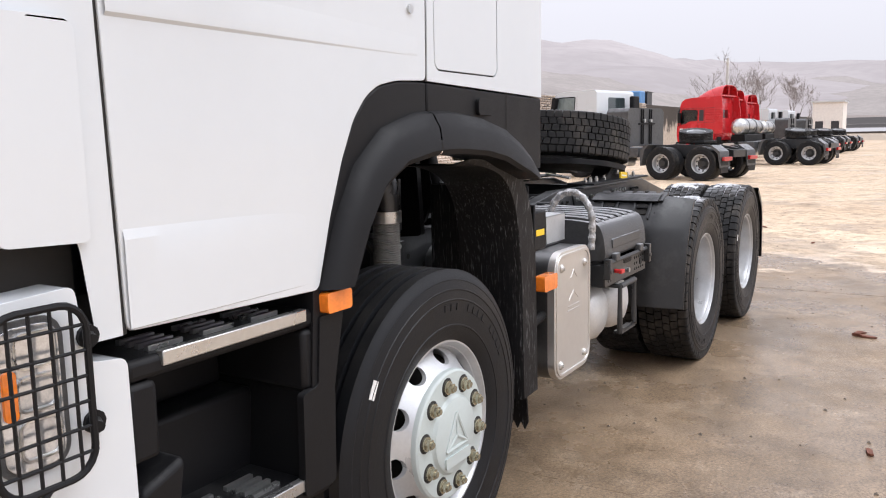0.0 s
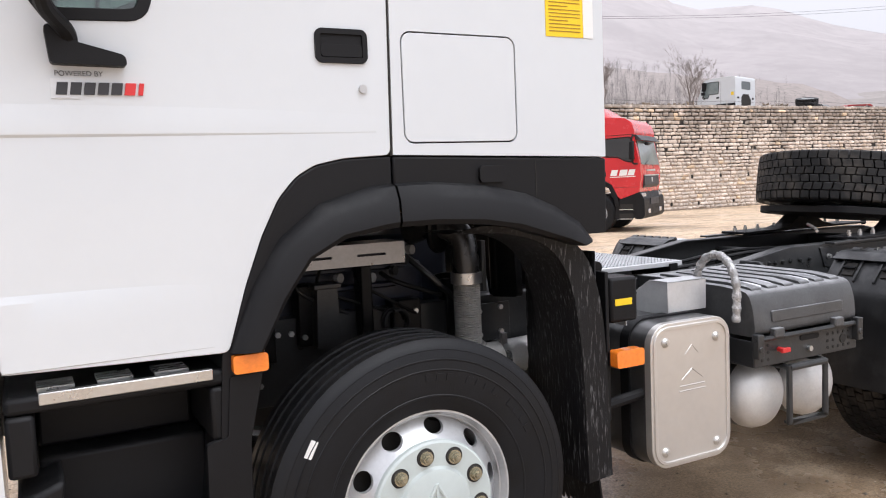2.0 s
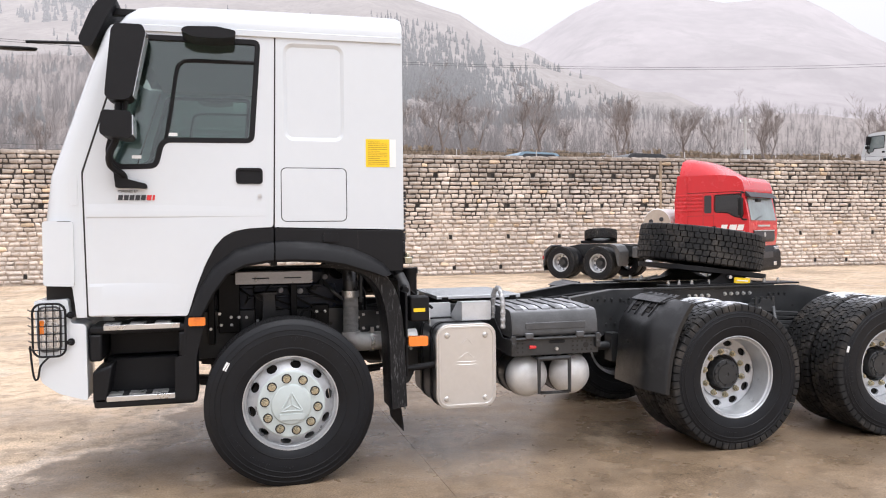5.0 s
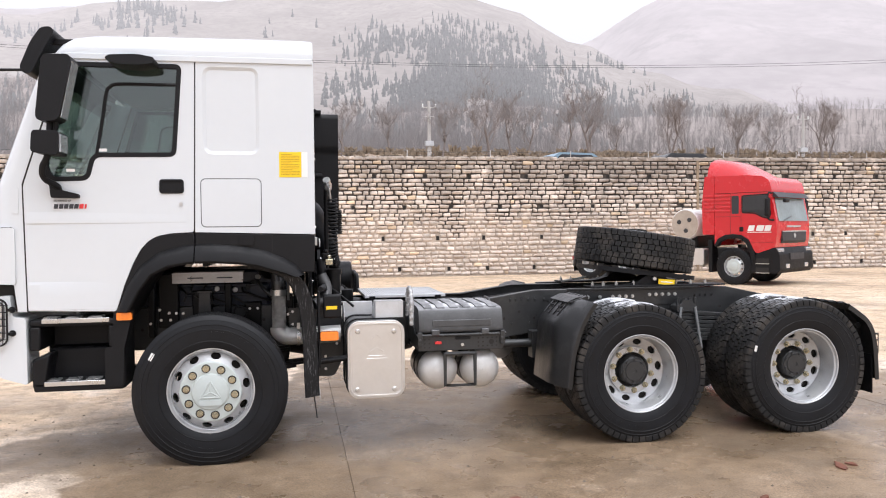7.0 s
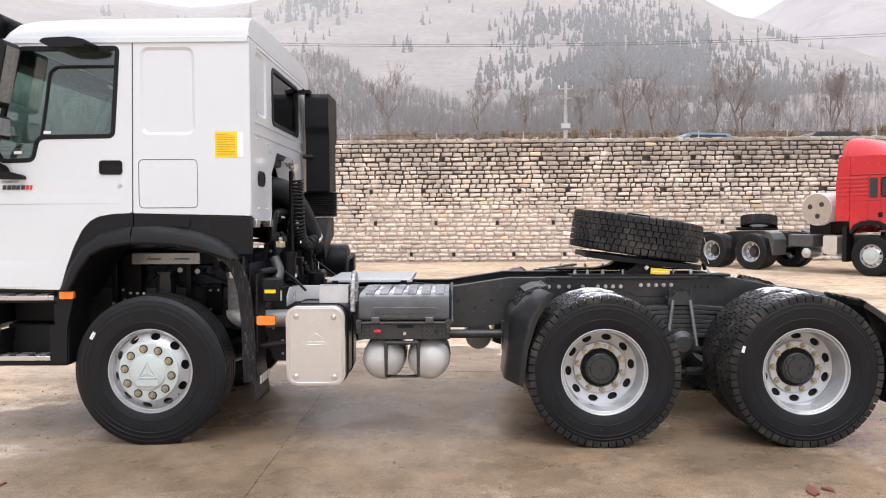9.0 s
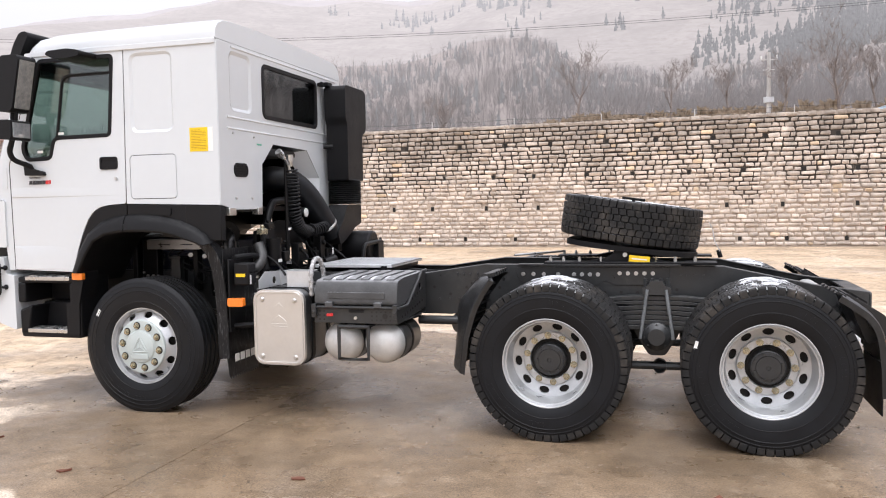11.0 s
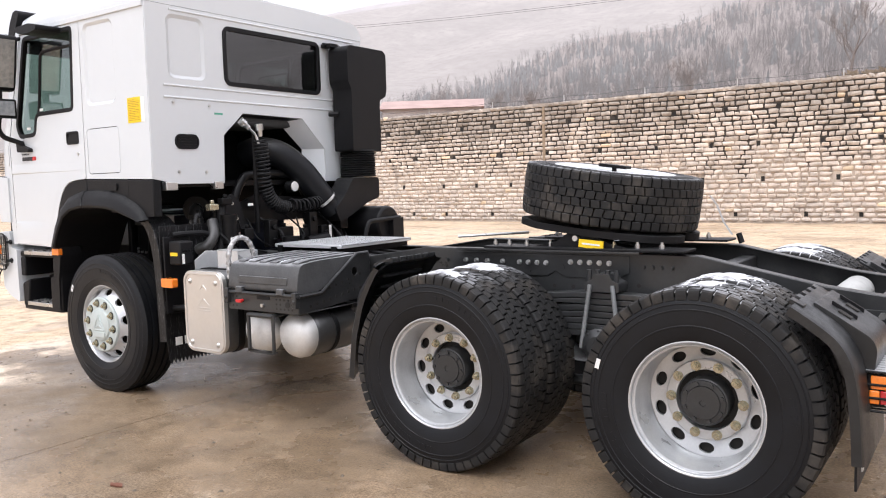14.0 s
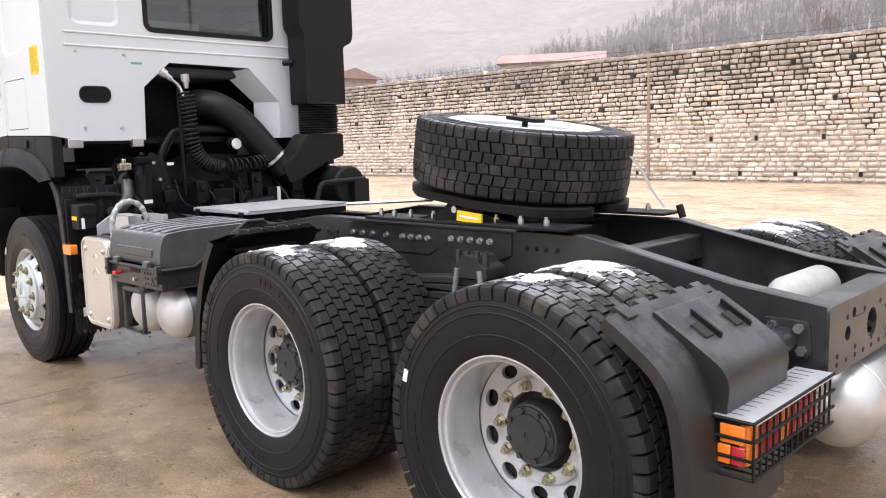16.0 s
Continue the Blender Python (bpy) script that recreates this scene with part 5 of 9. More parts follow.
cab = part("cab", Solid().box(-1.25, 0.70, -1.05, 1.05, 1.58, 1.62).box(-1.25, 0.36, -1.1, -0.56, 1.62, 1.66).box(-1.25, 0.36, 0.66, 1.1, 1.62, 1.66), DARK, truck, "white sleeper cab with black lower trim")
for sgn in (-1, 1):
    y0, y1 = sgn * YS, sgn * (YS - 0.035)
    side = Solid().plate(SIDE, y0, y1, [FIELD, HATCH])
    pressed(side, FIELD, 0.022, 0.014, y0, sgn)
    part("side_panel", side, WHITE, cab, "white side panel with a pressed field", sharp=20)
    part("locker_hatch", Solid().plate(inset(HATCH, 0.005), y0, sgn * (YS - 0.02)), WHITE, cab, bevel=0.003)
    # dark backing paints the shade in the gap round the hatch
    part("hatch_gap", Solid().plate(HATCH, sgn * (YS - 0.014), sgn * (YS - 0.03)), HOLE_SHADE, cab)
    # the door skin with its window opening
    door = part("door", Solid().plate(softened(DOOR, 0.02, 3), y0, sgn * (YS - 0.03), [WIN]), WHITE, cab, "white door", bevel=0.005, sharp=20)
    sill = Solid()
    low = DOOR[1:9]
    for za, zb, zc, xe, d in ((1.14, 1.312, 1.336, -0.66, 0.005),):
        # swellings in the door that fade out towards the rear
        rows = []
        for i in range(25):
            t = i / 24
            x = -1.184 + (xe + 1.184) * t
            w = d * (1 - t)
            edge = next((p[1] + (q[1] - p[1]) * (x - p[0]) / (q[0] - p[0]) for p, q in zip(low, low[1:]) if p[0] <= x <= q[0]), 0.0)
            zl = max(za, edge + 0.012) if edge else za
            if zl > zb - 0.01:
                break
            k = w if za < 1.2 else 0.0
            rows.append([(x, y0 - sgn * 0.002, zl - 0.004), (x, y0 + sgn * (k + 0.0004), zl), (x, y0 + sgn * (w + k) / 2, (zl + zb) / 2), (x, y0 + sgn * w, zb), (x, y0 - sgn * 0.001, zc)])
        sill.grid(rows)
    part("door_swage", sill, WHITE, door, sharp=12)
    # the crease below the window line: metal above it stands proud and fades to the rear
    rows = []
    for i in range(25):
        t = i / 24
        x, w = -1.19 + 1.05 * t, 0.0065 * (1 - t) ** 1.3 + 0.0006
        rows.append([(x, y0 - sgn * 0.002, 1.722), (x, y0 + sgn * w * 0.9, 1.732), (x, y0 + sgn * w, 1.738), (x, y0 + sgn * w * 0.55, 1.772), (x, y0 - sgn * 0.001, 1.818)])
    part("door_crease", Solid().grid(rows), WHITE, door, sharp=14)
    # dark strips paint the shade in the gaps round the door
    part("door_gap", Solid().plate([(-0.094, 1.66), (-0.088, 1.66), (-0.068, 2.86), (-0.073, 2.86)], sgn * (YS - 0.004), sgn * (YS - 0.03)).plate([(-1.199, 1.13), (-1.186, 1.13), (-1.203, 1.99), (-0.923, 2.86), (-0.936, 2.86), (-1.217, 1.99)], sgn * (YS - 0.006), sgn * (YS - 0.03)), HOLE_SHADE, cab)
    part("window_seal", Solid().plate(inset(WIN, -0.006), sgn * (YS + 0.004), sgn * (YS - 0.03), [inset(WIN, 0.026)]), BLACK, door, "black window rubber", bevel=0.003)
    part("window_pane", Solid().plate(inset(WIN, 0.015), sgn * (YS - 0.014), sgn * (YS - 0.018)), GLASS, door, "tinted door glass").visible_shadow = False
    part("window_bar", Solid().tube(smooth_path([(-0.735, sgn * (YS - 0.012), 2.19), (-0.695, sgn * (YS - 0.012), 2.42), (-0.662, sgn * (YS - 0.012), 2.63), (-0.635, sgn * (YS - 0.012), 2.672), (-0.59, sgn * (YS - 0.012), 2.69), (-0.4, sgn * (YS - 0.012), 2.692), (-0.18, sgn * (YS - 0.012), 2.694)], 5), 0.012, 8), BLACK, door)
    # handle cup and lock
    cup = rounded(-0.318, -0.162, 1.938, 2.03, 0.018)
    hd = part("door_handle", Solid().plate(inset(cup, -0.004), sgn * (YS + 0.008), sgn * (YS - 0.01), [inset(cup, 0.012)]).plate(cup, sgn * (YS + 0.001), sgn * (YS - 0.02)).plate(rounded(-0.305, -0.175, 1.952, 1.988, 0.01), sgn * (YS + 0.007), sgn * YS), BLACK, door, "black door handle", bevel=0.003)
    part("lock", Solid().tube([(-0.178, sgn * (YS - 0.01), 1.86), (-0.178, sgn * (YS + 0.008), 1.86)], 0.013, 14), STEEL, door)

# badges and stickers on the near side
badge = part("maker_badge", Solid().plate([(-1.022, 1.822), (-0.955, 1.822), (-0.955, 1.872), (-1.022, 1.872)], -YS - 0.003, -YS + 0.002), GALV, cab, "grey maker badge plate")
letters, red_letters = Solid(), Solid()
for k in range(6):
    x, d = -1.012 + 0.0325 * k, letters if k < 5 else red_letters
    d.plate([(x, 1.832), (x + 0.026, 1.832), (x + 0.031, 1.863), (x + 0.005, 1.863)], -YS - 0.006, -YS)
red_letters.plate([(-0.816, 1.832), (-0.804, 1.832), (-0.799, 1.863), (-0.811, 1.863)], -YS - 0.006, -YS)
part("badge_mark", letters, INK, cab)
part("badge_mark_red", red_letters, REDINK, cab)
small = bpy.data.curves.new("badge_caption", "FONT")
small.body, small.size, small.extrude, small.align_x = "POWERED BY", 0.0185, 0.0006, "LEFT"
small.materials.append(INK)
cap = new("badge_caption", small)
cap.parent, cap.matrix_basis = cab, pose(-1.012, -YS - 0.004, 1.879, 90, 0, 0)
notice = part("notice_sticker", Solid().box(0.499, 0.655, -YS - 0.0025, -YS + 0.004, 2.049, 2.23), YELLOW, cab, "yellow notice sticker")
part("white_sticker", Solid().box(0.6565, 0.699, -YS - 0.0025, -YS + 0.004, 2.049, 2.23), PAPER, cab)
lines = Solid()
for k in range(13):
    z = 2.212 - 0.012 * k
    lines.box(0.512, 0.512 + 0.13 * (0.6 if k in (0, 5, 9) else 1.0), -YS - 0.004, -YS - 0.001, z - 0.0016, z + 0.0012)
part("notice_print", lines, mat("brown print", (0.35, 0.2, 0.01), 0.5), notice)

# front shell, roof and rear wall
rows = []
for z, xd, xf in ((1.13, -1.197, -1.36), (1.30, -1.20, -1.41), (1.33, -1.201, -1.43), (1.72, -1.209, -1.435), (1.985, -1.214, -1.40), (2.0, -1.214, -1.392), (2.3, -1.118, -1.285), (2.6, -1.021, -1.18), (2.86, -0.936, -1.08), (2.89, -0.93, -1.06)):
    w = YS - 0.002
    a = [(xd, -w), (xd - 0.35 * (xd - xf), -w), (xd - 0.62 * (xd - xf), -w + 0.008), (xd - 0.82 * (xd - xf), -w + 0.035), (xd - 0.95 * (xd - xf), -w + 0.08), (xf, -w + 0.15), (xf - 0.02, -0.85), (xf - 0.045, -0.5), (xf - 0.055, 0)]
    a = a + [(x, -y) for x, y in reversed(a[:-1])]
    rows.append([(x, y, z) for x, y in a])
shell = Solid().grid(rows)
n = len(rows[0]) - 1
shell.f = [f for i, f in enumerate(shell.f) if not (5 <= i // n <= 7 and 5 <= i % n <= 10) and not (i // n < 2 and (1 <= i % n <= 4 or n - 5 <= i % n <= n - 2))]
part("front_shell", shell, WHITE, cab, "white front corners and pillars", sharp=40)
shield = []
for z, xf in ((2.06, -1.38), (2.3, -1.296), (2.6, -1.19), (2.8, -1.115)):
    shield.append([(xf - 0.008 + 0.05 * abs(y) ** 3, y, z) for y in (-0.98, -0.8, -0.5, 0, 0.5, 0.8, 0.98)])
part("windscreen", Solid().grid(shield), GLASS, cab, "clear windscreen").visible_shadow = False
for sgn in (-1, 1):
    part("corner_deflector", Solid().plate(softened([(-1.43, 1.325), (-1.26, 1.318), (-1.262, 1.70), (-1.29, 1.712), (-1.43, 1.708)], 0.02), sgn * (YS + 0.014), sgn * (YS - 0.12)), WHITE, cab, "white corner air deflector", bevel=0.012)
    # dark block behind the cut shell paints the shade of the opening
    part("corner_gap", Solid().box(-1.43, -1.245, min(sgn * 0.95, sgn * 1.09), max(sgn * 0.95, sgn * 1.09), 1.13, 1.335), HOLE_SHADE, cab)
    part("corner_flap", Solid().plate(rounded(-1.283, -1.235, 1.80, 1.975, 0.012), sgn * (YS + 0.002), sgn * (YS - 0.02)), WHITE, cab, bevel=0.004)
section = [(-1.163, 2.892), (-1.163, 2.925), (-1.148, 2.965), (-1.11, 3.0), (-1.04, 3.025), (-0.9, 3.036), (-0.5, 3.046), (0.0, 3.05)]
section += [(-y, z) for y, z in reversed(section[:-1])]
rows = []
for x, k in ((-1.0, 0.0), (-0.985, 0.25), (-0.95, 0.55), (-0.88, 0.8), (-0.75, 0.92), (-0.4, 0.97), (0.3, 1.0), (0.68, 1.0), (0.725, 0.985), (0.745, 0.94), (0.748, 0.0)):
    rows.append([(x, y * (1.0 if x > -0.9 else 1 - 0.04 * (-0.9 - x) / 0.1), 2.892 + (z - 2.892) * 1.2 * k) for y, z in section])
roof = part("roof", Solid().grid(rows), WHITE, cab, "white cab roof", sharp=50)
for sgn in (-1, 1):
    part("drip_rail", Solid().box(-0.93, 0.74, min(sgn * 1.155, sgn * 1.172), max(sgn * 1.155, sgn * 1.172), 2.853, 2.894), WHITE, roof, bevel=0.004)

NOTCH = [(-0.515, 1.60), (-0.50, 1.972), (-0.30, 2.148), (0.356, 2.138), (0.622, 1.885), (0.622, 1.60)]
back_outer = [(-1.155, 1.64), (-0.96, 1.60)] + NOTCH + [(1.155, 1.60), (1.155, 2.89), (-1.155, 2.89)]
REARWIN = rounded(-0.462, 0.585, 2.365, 2.80, 0.055)
EMB = rounded(-0.98, -0.65, 2.37, 2.83, 0.06)
back = Solid().plate(back_outer, 0.748, 0.715, [REARWIN, EMB], "x")
pressed(back, EMB, 0.025, 0.012, 0.748, 1, "x")
rear = part("rear_wall", back, WHITE, cab, "white rear wall with an engine tunnel", bevel=0.004, sharp=20)
for y0, y1, z in ((-1.03, 0.84, 2.318), (-1.03, 0.84, 2.232), (-0.95, 1.05, 2.862)):
    part("bead", Solid().tube([(0.745, y0, z), (0.745, y1, z)], 0.010, 8), WHITE, rear)
part("bead", Solid().tube([(0.744, 0.80, 2.3), (0.744, 0.80, 2.82)], 0.011, 8), WHITE, rear)
part("rear_window_seal", Solid().plate(inset(REARWIN, -0.012), 0.757, 0.72, [inset(REARWIN, 0.022)], "x"), BLACK, rear, "black rubber seal", bevel=0.004)
part("rear_window_pane", Solid().plate(inset(REARWIN, 0.01), 0.742, 0.738, [], "x"), DARKGLASS, rear, "dark rear window glass").visible_shadow = False
tun, tun_white = Solid(), Solid()
MOUTH = [(y - (0.15 if i > 2 else 0.0), z - (0.03 if i in (2, 3) else 0.0)) for i, (y, z) in enumerate(NOTCH)]
for i in range(5):
    (ya, za), (yb, zb), (yc, zc), (yd, zd) = NOTCH[i], NOTCH[i + 1], MOUTH[i + 1], MOUTH[i]
    (tun_white if i >= 3 else tun).add([(0.74, ya, za), (0.74, yb, zb), (0.61, yc, zc), (0.61, yd, zd)], [(0, 1, 2, 3)])
    tun.add([(0.61, yd, zd), (0.61, yc, zc), (-0.05, yc, zc), (-0.05, yd, zd)], [(0, 1, 2, 3)])
tun.box(-0.09, -0.05, -0.7, 0.7, 1.4, 2.2)
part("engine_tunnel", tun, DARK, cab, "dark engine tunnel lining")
part("tunnel_flank", tun_white, WHITE, cab)
lv = rounded(-0.957, -0.743, 1.857, 1.968, 0.05)
vent = part("vent", Solid().plate(lv, 0.756, 0.74, [inset(lv, 0.014)], "x").plate(lv, 0.749, 0.74, [], "x"), BLACK, rear, "black oval louvre", bevel=0.003)
for k in range(5):
    part("slat", Solid().box(0.749, 0.7565, -0.935, -0.765, 1.874 + 0.019 * k, 1.884 + 0.019 * k), BLACK, vent)
rivet = mesh_of("bolt", Solid().tube([(0, 0, 0), (0.007, 0, 0)], 0.012, 10).tube([(0.007, 0, 0), (0.012, 0, 0)], 0.007, 8), STEEL)
for y, z in ((-0.955, 2.197), (-0.63, 2.188), (-0.935, 1.69), (-0.686, 1.688)):
    part("bolt", rivet, None, rear, m=pose(0.748, y, z))
for y0, y1 in ((-0.62, -0.54), (-1.06, -0.96)):
    part("bracket", Solid().box(0.70, 0.763, y0, y1, 1.555, 1.615), STEEL, rear, bevel=0.004)
part("sticker", Solid().box(0.748, 0.7492, -0.585, -0.505, 2.125, 2.14), mat("green print", (0.1, 0.35, 0.25), 0.5), rear)
# cab trim inside
part("cab_lining", Solid().box(0.66, 0.70, -1.1, -0.5, 1.68, 2.86).box(0.66, 0.70, 0.62, 1.1, 1.68, 2.86).box(-0.9, 0.70, -1.1, 1.1, 2.86, 2.88), TRIM, cab, "grey cab lining")
for y in (-0.62, 0.62):
    seat = part("seat", Solid().box(-0.55, -0.05, y - 0.26, y + 0.26, 1.66, 1.96), SEAT, cab, "dark cloth seat", bevel=0.05)
    part("backrest", Solid().box(-0.08, 0.06, y - 0.25, y + 0.25, 1.9, 2.52, pose(0, 0, 0, 0, 6, 0) @ pose(-0.2, 0, 0)), SEAT, seat, bevel=0.05)
part("dashboard", Solid().box(-1.3, -0.98, -1.05, 1.05, 1.66, 2.08), TRIM, cab, "grey dashboard", bevel=0.06)
part("steering_wheel", Solid().lathe([(0.22 + 0.016 * math.cos(a), 0.016 * math.sin(a)) for a in (2 * math.pi * k / 8 for k in range(8))], 32, pose(-0.88, -0.6, 2.08, 62, 0, 90), True).tube([(-1.0, -0.6, 1.95), (-0.88, -0.6, 2.08)], 0.03, 8), INK, cab, "black steering wheel")
part("bunk", Solid().box(0.12, 0.66, -1.05, 1.05, 2.06, 2.16), SEAT, cab, "dark bunk", bevel=0.04)
for x, z in ((-0.72, 2.225), (-0.93, 2.085)):
    part("pane_sticker", Solid().box(x, x + 0.055, -YS + 0.010, -YS + 0.0115, z, z + 0.02), PAPER, cab)

# mirrors and visor
for sgn in (-1, 1):
    mr = part("mirror", Solid().plate(softened([(-1.045, 2.395), (-0.90, 2.395), (-0.815, 2.79), (-0.83, 2.83), (-0.975, 2.83), (-1.0, 2.80)], 0.05), sgn * 1.24, sgn * 1.43), BLACK, cab, "black door mirror", bevel=0.045)
    part("mirror_glass", Solid().plate([(sgn * 1.26, 2.42), (sgn * 1.41, 2.42), (sgn * 1.41, 2.79), (sgn * 1.26, 2.79)], -0.885, -0.88, [], "x", Matrix(((1, 0, 0.205, -0.503), (0, 1, 0, 0), (0, 0, 1, 0), (0, 0, 0, 1)))), CLEARLENS, mr)
    ml = part("wide_mirror", Solid().plate(softened([(-1.07, 2.19), (-0.90, 2.17), (-0.895, 2.33), (-1.06, 2.335)], 0.03), sgn * 1.24, sgn * 1.45), BLACK, cab, "black wide-angle mirror", bevel=0.025)
    part("mirror_glass", Solid().box(-0.897, -0.889, min(sgn * 1.26, sgn * 1.43), max(sgn * 1.26, sgn * 1.43), 2.195, 2.31), CLEARLENS, ml)
    part("mirror_arm", Solid().tube(smooth_path([(-0.975, sgn * 1.33, 2.45), (-0.99, sgn * 1.34, 2.2), (-1.03, sgn * 1.33, 2.1), (-1.03, sgn * 1.29, 2.03), (-0.98, sgn * 1.20, 1.985), (-0.97, sgn * 1.17, 1.95)]), 0.021, 10), BLACK, cab, "black mirror arm")
    part("mirror_link", Solid().tube([(-0.93, sgn * 1.34, 2.45), (-0.95, sgn * 1.34, 2.3)], 0.014, 8), BLACK, cab)
    part("mirror_stay", Solid().tube([(-0.93, sgn * 1.28, 2.80), (-0.93, sgn * 1.15, 2.83)], 0.016, 8), BLACK, cab)
    part("arm_bracket", Solid().plate(softened([(-1.02, 1.905), (-0.84, 1.902), (-0.845, 1.93), (-0.96, 1.96), (-0.98, 2.0), (-1.03, 2.0)], 0.012), sgn * 1.155, sgn * 1.20), BLACK, cab, bevel=0.006)
    part("curb_mirror", Solid().plate(softened([(-0.63, 2.825), (-0.60, 2.85), (-0.42, 2.858), (-0.31, 2.838), (-0.315, 2.80), (-0.42, 2.785), (-0.56, 2.79)], 0.025), sgn * 1.15, sgn * 1.36), BLACK, cab, "black kerb mirror", bevel=0.025)
visor = part("sun_visor", Solid().plate(softened([(-1.225, 2.80), (-1.20, 2.755), (-1.15, 2.76), (-1.06, 2.94), (-1.0, 3.045), (-1.02, 3.08), (-1.085, 3.075), (-1.15, 2.98)], 0.03), -1.12, 1.12), BLACK, cab, "black sun visor held off the roof on brackets", bevel=0.012)
for y in (-1.0, -0.5, 0.5, 1.0):
    part("visor_bracket", Solid().box(-1.06, -0.90, y - 0.02, y + 0.02, 2.975, 3.02).tube([(-1.04, y, 3.0), (-1.04, y, 3.06)], 0.02, 8), BLACK, visor, bevel=0.006)
part("front_mirror", Solid().tube([(-1.12, -0.92, 2.82), (-1.55, -0.92, 2.81)], 0.010, 8).lathe([(0.001, 0.02), (0.1, 0.015), (0.115, 0.0), (0.11, -0.006), (0.001, -0.008)], 24, pose(-1.6, -0.92, 2.77, -80, 0, 0)), BLACK, cab, "black round front mirror on an arm")

# bumper, headlamps and their wire guards
BUMP = softened([(-1.47, 1.235), (-1.30, 1.245), (-1.285, 1.10), (-1.202, 1.09), (-1.198, 0.632), (-1.36, 0.685), (-1.45, 0.755)], 0.02)
bumper = part("bumper", Solid().plate(BUMP, -1.172, -0.9).plate(BUMP, 0.9, 1.172).plate(softened([(-1.50, 1.235), (-1.42, 1.24), (-1.40, 0.76), (-1.47, 0.75)], 0.02), -1.1, 1.1), WHITE, truck, "white bumper", bevel=0.02)
for sgn in (-1, 1):
    lens = rounded(-1.455, -1.345, 0.945, 1.195, 0.03)
    lamp = part("headlamp", Solid().plate(lens, sgn * 1.182, sgn * 1.14), CLEARLENS, bumper, "clear headlamp", bevel=0.012)
    for z0, z1 in ((0.965, 1.03), (1.05, 1.105), (1.125, 1.18)):
        cup = rounded(-1.425, -1.358, z0, z1, 0.014, 3)
        bowl = Solid()
        pressed(bowl, cup, 0.016, 0.02, sgn * 1.184, sgn)
        bowl.plate(inset(cup, -0.004), sgn * 1.187, sgn * 1.18, [cup])
        part("reflector", bowl, STEEL, lamp, "bright faceted reflector", sharp=15)
    part("turn_lens", Solid().plate(rounded(-1.452, -1.428, 1.04, 1.125, 0.008, 3), sgn * 1.188, sgn * 1.178), ORANGE, lamp, "orange turn lens", bevel=0.004)
    part("lamp_rim", Solid().plate(inset(lens, -0.012), sgn * 1.178, sgn * 1.15, [inset(lens, 0.002)]), GREYPLASTIC, lamp, bevel=0.004)
    yo = sgn * 1.208
    loop = rounded(-1.485, -1.308, 0.912, 1.222, 0.05)
    guard = part("lamp_guard", Solid().tube([(x, yo, z) for x, z in loop + loop[:1]], 0.0068, 8), BLACK, bumper, "black wire lamp guard")
    for k in range(4):
        x = -1.45 + 0.038 * k
        part("wire", Solid().tube([(x, yo, 0.914), (x, yo, 1.22)], 0.0034, 6), BLACK, guard)
    for k in range(6):
        z = 0.952 + 0.046 * k
        part("wire", Solid().tube([(-1.53, yo + sgn * -0.1, z), (-1.50, yo - sgn * 0.02, z), (-1.485, yo, z), (-1.302, yo, z)], 0.0034, 6), BLACK, guard)
    for z in (0.99, 1.15):
        part("guard_foot", Solid().tube([(-1.298, yo, z), (-1.28, sgn * 1.172, z)], 0.011, 8).tube([(-1.284, sgn * 1.18, z), (-1.284, sgn * 1.172, z)], 0.022, 10), BLACK, guard)
    part("guard_loop", Solid().tube(smooth_path([(-1.50, yo, 0.98), (-1.49, yo, 0.85), (-1.478, yo, 0.785), (-1.46, yo, 0.79), (-1.445, yo, 0.86), (-1.40, yo, 0.91)]), 0.0065, 6), BLACK, guard)

